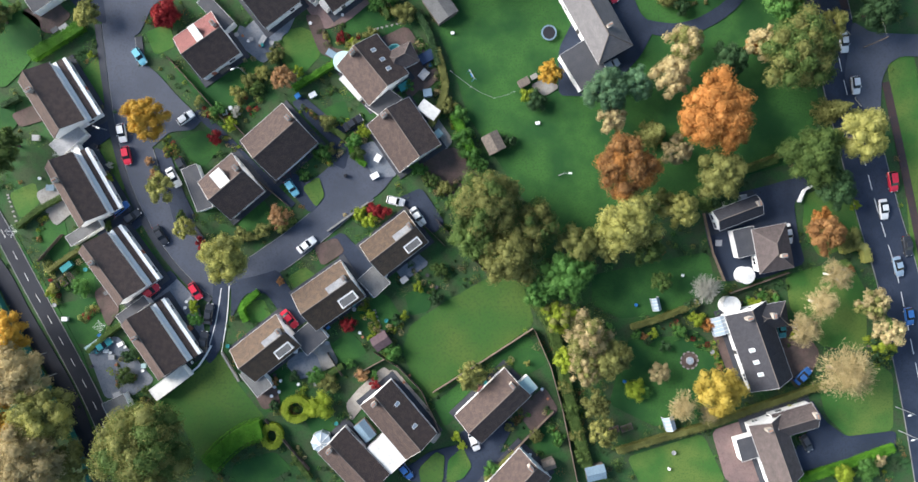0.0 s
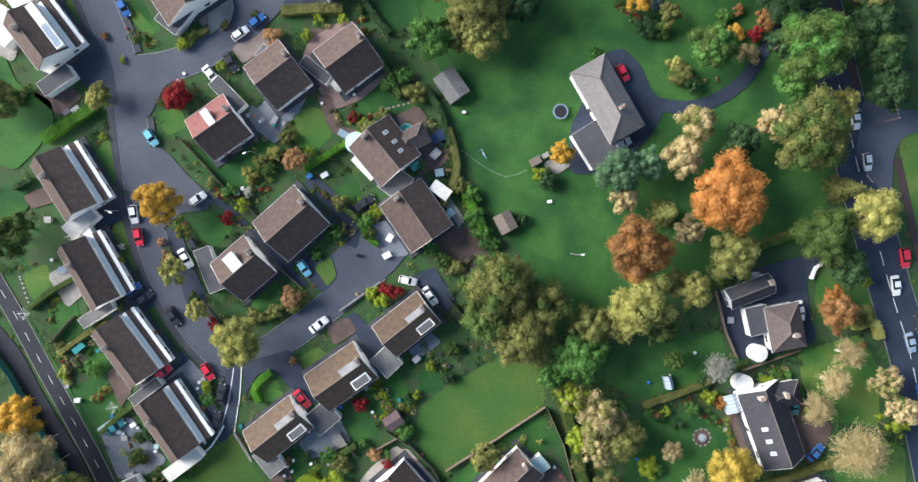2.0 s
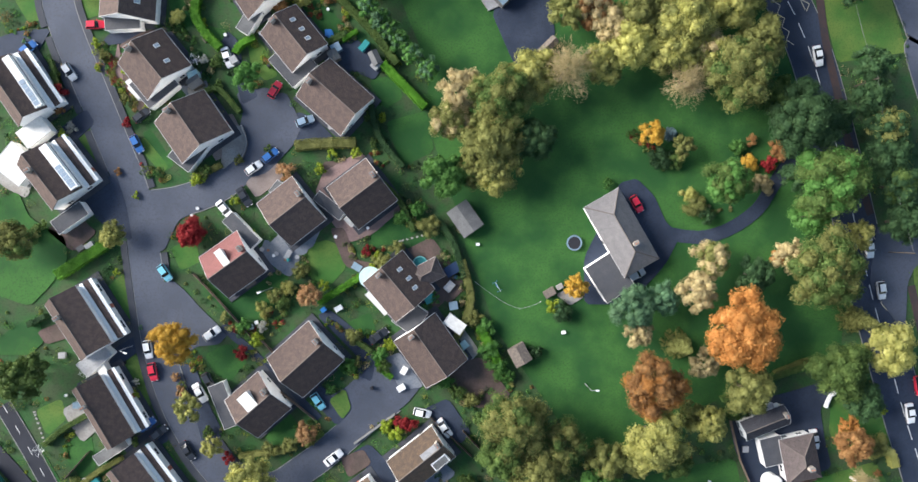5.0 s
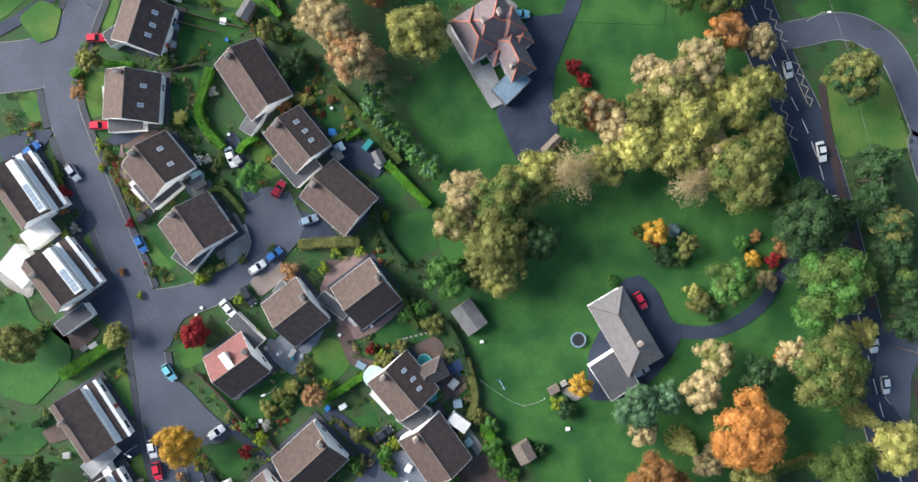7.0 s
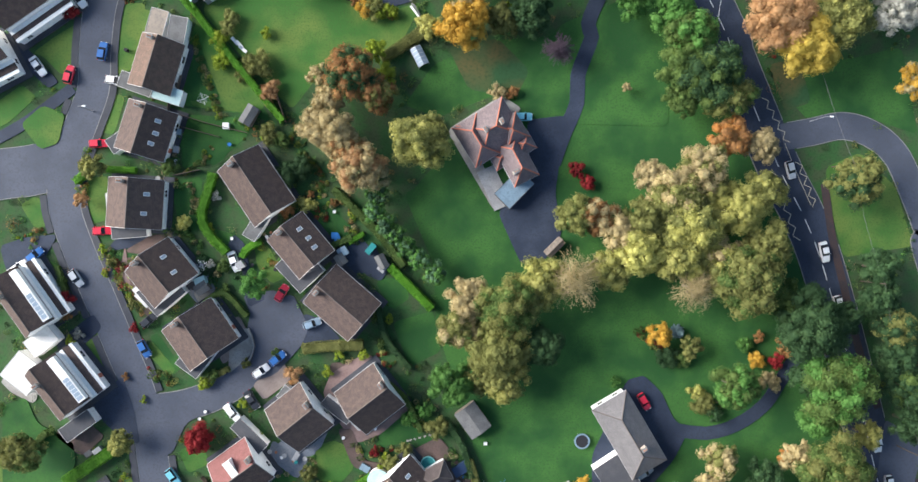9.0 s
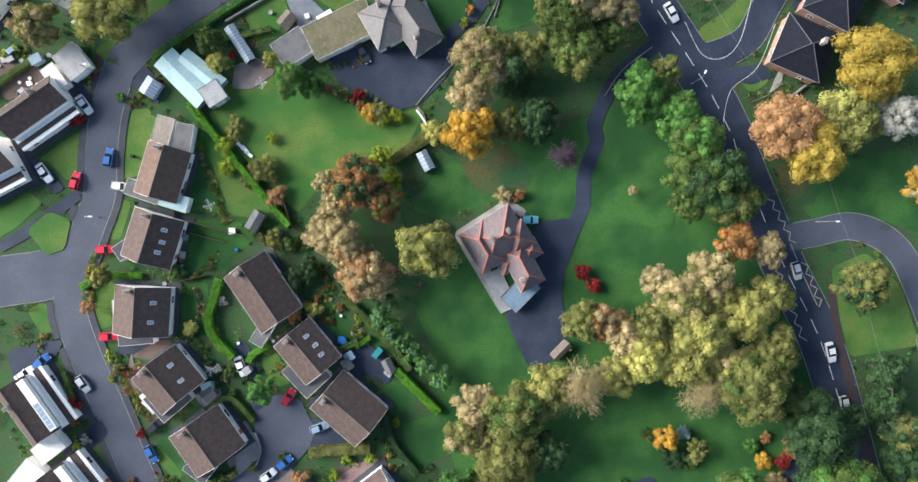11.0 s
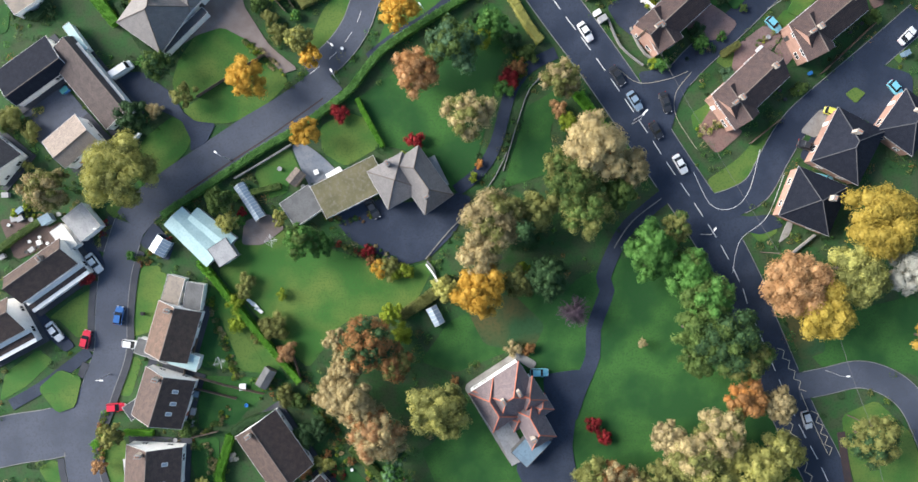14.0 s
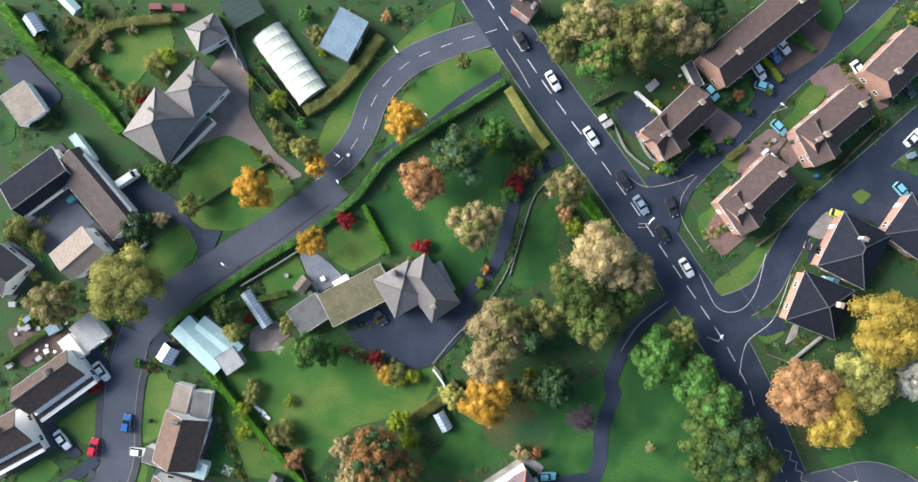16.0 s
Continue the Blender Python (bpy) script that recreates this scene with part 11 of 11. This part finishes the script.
border([(-90.3, 210.7), (-85.6, 207.0)], 2.3, ['green', 'lime', 'rust', 'bright', 'olive'])
border([(-91.0, 207.0), (-86.7, 210.7), (-83.0, 213.1)], 1.7, ['dark', 'green', 'bright', 'tan'])
border([(-94.4, 170.3), (-97.5, 166.7), (-96.5, 161.7)], 1.7, ['green', 'bright', 'yellow', 'red', 'olive'])
border([(-100.5, 147.0), (-94.4, 148.7)], 2.3, ['olive', 'green', 'tan', 'lime'])
border([(30.5, 199.7), (35.6, 197.2)], 1.7, ['green', 'lime', 'rust', 'bright', 'olive'])
border([(45.6, 185.2), (47.5, 181.4)], 1.7, ['dark', 'green', 'bright', 'tan'])
border([(75.1, 199.9), (78.9, 195.5)], 2.3, ['green', 'bright', 'yellow', 'red', 'olive'])
border([(-32.2, -47.3), (-29.6, -51.2)], 1.7, ['olive', 'green', 'tan', 'lime'])
border([(-71.3, -34.8), (-65.1, -32.2)], 1.7, ['green', 'lime', 'rust', 'bright', 'olive'])
border([(16.5, -51.0), (22.3, -48.4)], 2.3, ['dark', 'green', 'bright', 'tan'])
border([(-85.1, -7.1), (-82.6, -17.1)], 1.7, ['green', 'bright', 'yellow', 'red', 'olive'])
border([(75.9, -24.6), (78.5, -22.0)], 1.7, ['olive', 'green', 'tan', 'lime'])
border([(-82.9, 106.0), (-83.9, 100.4), (-84.2, 94.8)], 2.3, ['green', 'lime', 'rust', 'bright', 'olive'])
border([(-65.7, 106.6), (-64.5, 103.5)], 1.7, ['dark', 'green', 'bright', 'tan'])
border([(-37.2, 94.2), (-32.3, 91.0)], 1.7, ['green', 'bright', 'yellow', 'red', 'olive'])
border([(-28.5, 91.0), (-25.4, 86.0)], 2.3, ['olive', 'green', 'tan', 'lime'])
border([(-51.4, 112.9), (-47.1, 109.8), (-43.4, 108.5)], 1.7, ['green', 'lime', 'rust', 'bright', 'olive'])
border([(-67.1, 87.9), (-61.5, 88.5)], 1.7, ['dark', 'green', 'bright', 'tan'])
border([(-71.0, 58.4), (-64.8, 56.5)], 2.3, ['green', 'bright', 'yellow', 'red', 'olive'])
border([(-26.0, 13.0), (-21.0, 19.4)], 1.7, ['olive', 'green', 'tan', 'lime'])
border([(-36.6, 148.2), (-31.7, 145.6), (-25.4, 147.4)], 1.7, ['green', 'lime', 'rust', 'bright', 'olive'])
border([(-26.8, 140.5), (-19.4, 135.4)], 2.3, ['dark', 'green', 'bright', 'tan'])
border([(-35.7, 142.0), (-28.2, 138.8), (-19.6, 134.9)], 1.7, ['green', 'bright', 'yellow', 'red', 'olive'])
border([(3.5, 182.2), (7.2, 175.9)], 1.7, ['olive', 'green', 'tan', 'lime'])
border([(3.5, 173.4), (7.3, 179.7)], 2.3, ['green', 'lime', 'rust', 'bright', 'olive'])

# ---------------------------------------------------------------- back-garden odds and ends
for x, y in [(-71.3, -27.4), (-53.8, -29.3), (-36.1, -34.5), (-35.1, -35.6), (-36.7, -36.5), (-34.8, -33.2), (-17.8, -22.6), (-12.9, -4.3), (-55.1, -16.2), (-55.4, -17.5), (-69.4, -36.3), (-68.2, -26.1), (-64.4, -31.2), (-39.9, -31.6), (-38.4, -32.0), (-31.0, -33.9), (22.1, -34.6), (17.7, -47.7), (19.7, -49.0), (50.5, -52.1), (52.7, -9.3), (-86.4, 9.9), (33.1, -39.5), (-45.2, 87.4), (-30.8, 92.7), (-52.6, 87.0), (-56.3, 95.8), (-64.3, 103.6), (-32.1, 73.8), (-27.1, 70.3), (-39.1, 52.4), (-42.3, 40.0), (-29.1, 44.1), (-58.5, 50.0), (-59.7, 48.5), (-17.1, 37.0), (-10.2, 33.1), (-22.2, 46.0), (-97.6, 142.3), (-95.5, 143.2), (-99.9, 147.0), (-101.8, 145.8), (-93.9, 141.9), (-41.4, 155.8), (-31.6, 182.4), (32.3, 192.2), (39.4, 198.4), (76.9, 189.2), (63.4, 176.7)]:
    pot(x, y, 0.35, 0.5, "white", "white plastic pot beside a path", z=0.06)
for x, y in [(-70.1, -30.0), (-39.0, -31.0), (-17.2, -23.5), (-6.9, -31.8), (-8.1, -33.3), (-26.6, -31.9), (23.4, -36.7), (7.3, -34.0), (13.0, -31.6), (61.7, -35.1), (70.9, -37.7), (-73.7, 82.0), (-44.3, 88.3), (-39.8, 39.1), (-43.5, 41.1), (-24.7, 52.3), (-19.6, 50.4), (-22.2, 42.2), (-93.4, 139.4), (-92.4, 138.8), (55.7, 174.3), (56.9, 171.2), (73.7, 188.6), (78.8, 189.2), (38.1, 195.9)]:
    pot(x, y, 0.3, 0.45, "terracotta", "terracotta pot on a patio", z=0.06)
for x, y in [(-76.6, -9.5), (-22.7, -42.4), (-12.1, -19.9), (9.6, -33.2), (-46.2, -25.7), (-19.1, -16.5)]:
    pot(x, y, 0.45, 0.6, "teal_plastic", "teal plastic tub in a garden", z=0.06)
for x, y in [(-32.4, -19.8), (40.2, -32.8), (42.5, -15.9), (-29.2, -26.8), (-73.6, -23.6)]:
    pot(x, y, 0.4, 0.6, "blue_plastic", "blue plastic tub in a garden", z=0.06)
for x, y in [(-21.1, -15.2), (-19.1, -17.5), (-27.2, -33.8), (-24.8, -24.9), (-11.2, -45.3), (-82.6, -8.3), (-83.2, -17.2), (39.4, -27.8), (59.6, -26.1), (62.9, -31.2), (51.5, -48.5)]:
    pot(x, y, 0.5, 0.5, "felt_pale", "pale stone pot in a garden", z=0.06)
for x, y in [(-37.1, -30.5), (-36.1, -32.0), (-75.3, -30.4), (-74.4, -27.2), (-18.5, -15.9), (-1.3, -12.5), (-3.3, -9.9), (-60.8, 76.4), (-63.0, 110.0), (-47.0, 87.6), (-43.3, 92.0), (-48.3, 81.4), (-21.5, 56.1), (-97.0, 140.7), (-98.3, 140.1), (-95.8, 141.3), (62.1, 173.0), (63.3, 171.1), (64.6, 172.9), (77.5, 185.4), (80.1, 187.3)]:
    pot(x, y, 0.4, 0.5, "frame_dark", "dark glazed pot on a patio", z=0.06)
for x, y in [(-58.9, 81.4), (-68.0, 99.8), (-64.3, 102.6), (-41.7, 40.4), (-37.3, 39.7), (-44.8, 41.3), (-30.3, 67.5), (-91.4, 148.0), (-97.1, 146.9), (-45.1, 157.1), (-40.2, 153.3), (59.6, 184.4), (65.9, 172.9), (30.5, 194.1)]:
    pot(x, y, 0.5, 0.55, "felt_pale", "pale stone pot in a garden", z=0.06)
for x, y in [(-26.5, 73.8), (-52.9, 107.0), (-3.2, 35.6), (-20.3, 56.7)]:
    pot(x, y, 0.42, 0.6, "blue_plastic", "blue plastic tub in a garden", z=0.06)
raised_bed(-83.2, -13.0, -52, 2.2, 1.2, "green")
raised_bed(-81.5, -12.1, -52, 2.2, 1.2, "bright")
raised_bed(-79.9, -11.2, -52, 2.2, 1.2, "dark")
raised_bed(34.5, -44.7, 20, 3.2, 1.4, "dark")
raised_bed(37.8, -43.7, 20, 3.2, 1.4, "rust")
raised_bed(41.0, -43.1, 20, 2.6, 1.4, "green")
raised_bed(28.6, -38.0, 20, 2.4, 1.2, "green")
raised_bed(-56.4, 86.4, 40, 2.2, 1.2, "bright")
raised_bed(-39.2, 207.8, -40, 3.0, 1.4, "green")
raised_bed(-37.4, 205.3, -40, 3.0, 1.4, "dark")
fountain(54.7, -28.1, 1.9)
for x, y in [(-83.8, -14.4), (-53.2, -17.5), (-15.3, -18.4), (-15.0, -23.1), (-20.8, -44.1), (-26.5, -38.3), (17.2, -56.8)]:
    shrub(x, y, 1.1, 1.43, "lime")
for x, y in [(-9.6, -19.6), (-31.7, -31.9), (-24.7, -33.2), (-36.0, -38.4), (45.2, -23.6), (49.1, -24.9), (25.0, -13.5), (-85.2, 197.2), (-99.3, 190.0), (-95.7, 189.4), (-92.1, 190.5), (-3.5, 188.9), (0.2, 186.3), (2.7, 185.1)]:
    shrub(x, y, 1.2, 1.56, "dark")
for x, y in [(-60.6, -38.5), (-63.8, -39.8), (-14.5, -31.8), (-19.6, -29.3), (36.7, -21.1), (42.6, -22.3), (70.4, -13.6), (73.1, -14.3), (67.2, -15.0), (-73.5, 179.9), (-71.7, 177.4), (-76.3, 139.0), (-55.1, 151.1), (-53.4, 146.1), (73.8, 201.8), (49.4, 184.5)]:
    shrub(x, y, 1.1, 1.43, "bright")
for x, y in [(-35.0, -11.6), (-36.1, -33.3), (56.8, -19.0), (44.5, -23.0), (90.0, -7.6), (-95.3, 207.1), (-93.5, 204.6), (-70.0, 199.5), (-73.1, 195.9), (52.1, 198.3)]:
    shrub(x, y, 0.9, 1.17, "rust")
for x, y in [(-25.9, 73.8), (-71.5, 52.6), (-73.7, 78.9), (-79.3, 79.5), (-69.2, 71.4), (-57.0, 89.5), (-46.7, 44.9)]:
    shrub(x, y, 0.8, 1.04, "lime")
for x, y in [(-58.9, 77.6), (-53.9, 76.4), (-43.4, 62.5), (-20.9, 64.3), (-22.1, 70.0), (-27.7, 73.8)]:
    shrub(x, y, 1.0, 1.3, "green")
for x, y in [(-35.8, 96.4), (-37.0, 95.2), (-75.1, 57.6), (-22.2, 52.3), (-30.8, 94.5)]:
    shrub(x, y, 0.8, 1.04, "rust")
for x, y in [(-42.0, 91.4), (-40.2, 92.0), (-58.9, 82.6), (-58.3, 80.1), (-50.8, 78.9)]:
    shrub(x, y, 1.1, 1.43, "dark")
for x, y in [(-83.3, 200.9), (-85.7, 203.3), (-81.9, 208.2), (-80.8, 205.7), (-75.8, 209.4)]:
    shrub(x, y, 1.2, 1.56, "tan")
for x, y in [(-84.7, 146.7), (-100.5, 148.2), (-98.0, 149.4), (-51.7, 198.1), (-41.4, 189.1), (36.0, 179.0)]:
    shrub(x, y, 0.9, 1.17, "lime")

# ---------------------------------------------------------------- wild and bedding plants
planting(-112, 112, -58, 226, 5200, "dark", 0.3, "low dark growth in beds between the plots", 11, 0.9)
planting(-112, 112, -58, 226, 5200, "green", 0.28, "low green-leaved growth in beds between the plots", 12, 0.9)
planting(-112, 112, -58, 226, 3200, "olive", 0.26, "low olive-green growth in beds between the plots", 13, 0.8)
planting(-112, 112, -58, 226, 3000, "bright", 0.26, "low bright growth in beds between the plots", 14, 0.8)
planting(-112, 112, -58, 226, 900, "rust", 0.24, "low rusty growth in beds between the plots", 15, 0.7)
planting(-112, 112, -58, 226, 800, "lime", 0.24, "low lime-yellow growth in beds between the plots", 16, 0.8)
planting(-112, 112, -58, 226, 900, "tan", 0.24, "low tan growth in beds between the plots", 17, 0.7)
planting(-112, 112, -58, 226, 110, "red", 0.24, "low red-leaved growth in beds between the plots", 18, 0.8)

# ---------------------------------------------------------------- road markings
dashes(bpy.data.objects["main_road"], [(-10.3, 229.8), (-5.5, 221.7), (0.6, 211.8), (7.5, 201.2), (13.7, 192.2), (20.2, 183.4), (26.5, 174.5), (32.3, 165.9), (37.7, 157.6), (44.6, 147.3), (49.9, 138.7), (54.7, 128.9), (55.0, 127.1), (60.5, 113.8), (66.0, 101.1), (70.7, 92.2), (74.7, 82.6), (80.0, 64.6), (86.0, 41.3), (88.3, 32.2), (93.4, 14.5), (96.7, 3.5), (100.6, -8.1), (103.9, -21.8), (107.2, -36.1), (110.3, -51.9), (112.6, -65.1)], 3.4, 2.0, 0.16)
dashes(bpy.data.objects["hill_road"], [(-38.5, 177.2), (-32.9, 181.6), (-28.7, 187.3), (-25.6, 194.7), (-19.5, 201.2), (-11.4, 205.1), (0.5, 208.7)], 2.6, 2.4, 0.09)
dashes(bpy.data.objects["west_lane"], [(-99.9, 7.8), (-93.8, -2.8), (-88.8, -12.2), (-84.4, -20.3), (-80.3, -27.9), (-76.3, -35.5), (-72.5, -44.3), (-70.6, -52.6), (-68.7, -62.8)], 2.0, 3.2, 0.10)
zigzag(bpy.data.objects["main_road"], (62.0, 117.6), (67.4, 107.5), 9, 0.55)
zigzag(bpy.data.objects["main_road"], (63.9, 101.8), (69.7, 86.2), 11, 0.6)
zigzag(bpy.data.objects["main_road"], (69.6, 103.7), (73.5, 93.9), 8, 0.6)
zigzag(bpy.data.objects["main_road"], (84.4, 47.7), (86.2, 41.2), 5, 0.5)
zigzag(bpy.data.objects["main_road"], (88.8, 45.1), (91.3, 28.3), 9, 0.6)
part("road_line", strip([(66.7, 107.5), (69.6, 100.5), (72.6, 94.1)], 0.12, 0.172, 0.03, step=1.0), M["marking_cream"], bpy.data.objects["main_road"])
part("road_line", strip([(2.3, 204.4), (4.8, 200.6), (7.2, 196.2)], 0.14, 0.172, 0.03, step=1.0), M["marking_cream"], bpy.data.objects["main_road"])
part("road_line", strip([(26.5, 178.5), (31.5, 174.9), (37.9, 175.6), (42.3, 177.3)], 0.09, 0.172, 0.03, step=1.0), M["marking_cream"], bpy.data.objects["main_road"])
part("road_line", strip([(43.0, 177.0), (39.7, 172.7), (39.7, 167.6), (44.1, 160.6)], 0.09, 0.172, 0.03, step=1.0), M["marking_cream"], bpy.data.objects["main_road"])
part("road_line", strip([(-46.1, -12.7), (-46.5, -19.3), (-47.7, -27.6)], 0.2, 0.172, 0.03, step=1.0), M["marking"], bpy.data.objects["main_road"])
part("road_line", strip([(-47.8, -13.2), (-48.8, -20.0), (-50.3, -25.7)], 0.2, 0.172, 0.03, step=1.0), M["marking"], bpy.data.objects["main_road"])
part("road_line", strip([(43.4, 155.6), (47.2, 148.5), (51.9, 147.8), (55.5, 151.6), (57.9, 160.4)], 0.09, 0.172, 0.03, step=1.0), M["marking"], bpy.data.objects["main_road"])
part("road_line", strip([(51.8, 133.8), (53.5, 140.8), (59.3, 145.8), (63.2, 155.2)], 0.09, 0.172, 0.03, step=1.0), M["marking"], bpy.data.objects["main_road"])
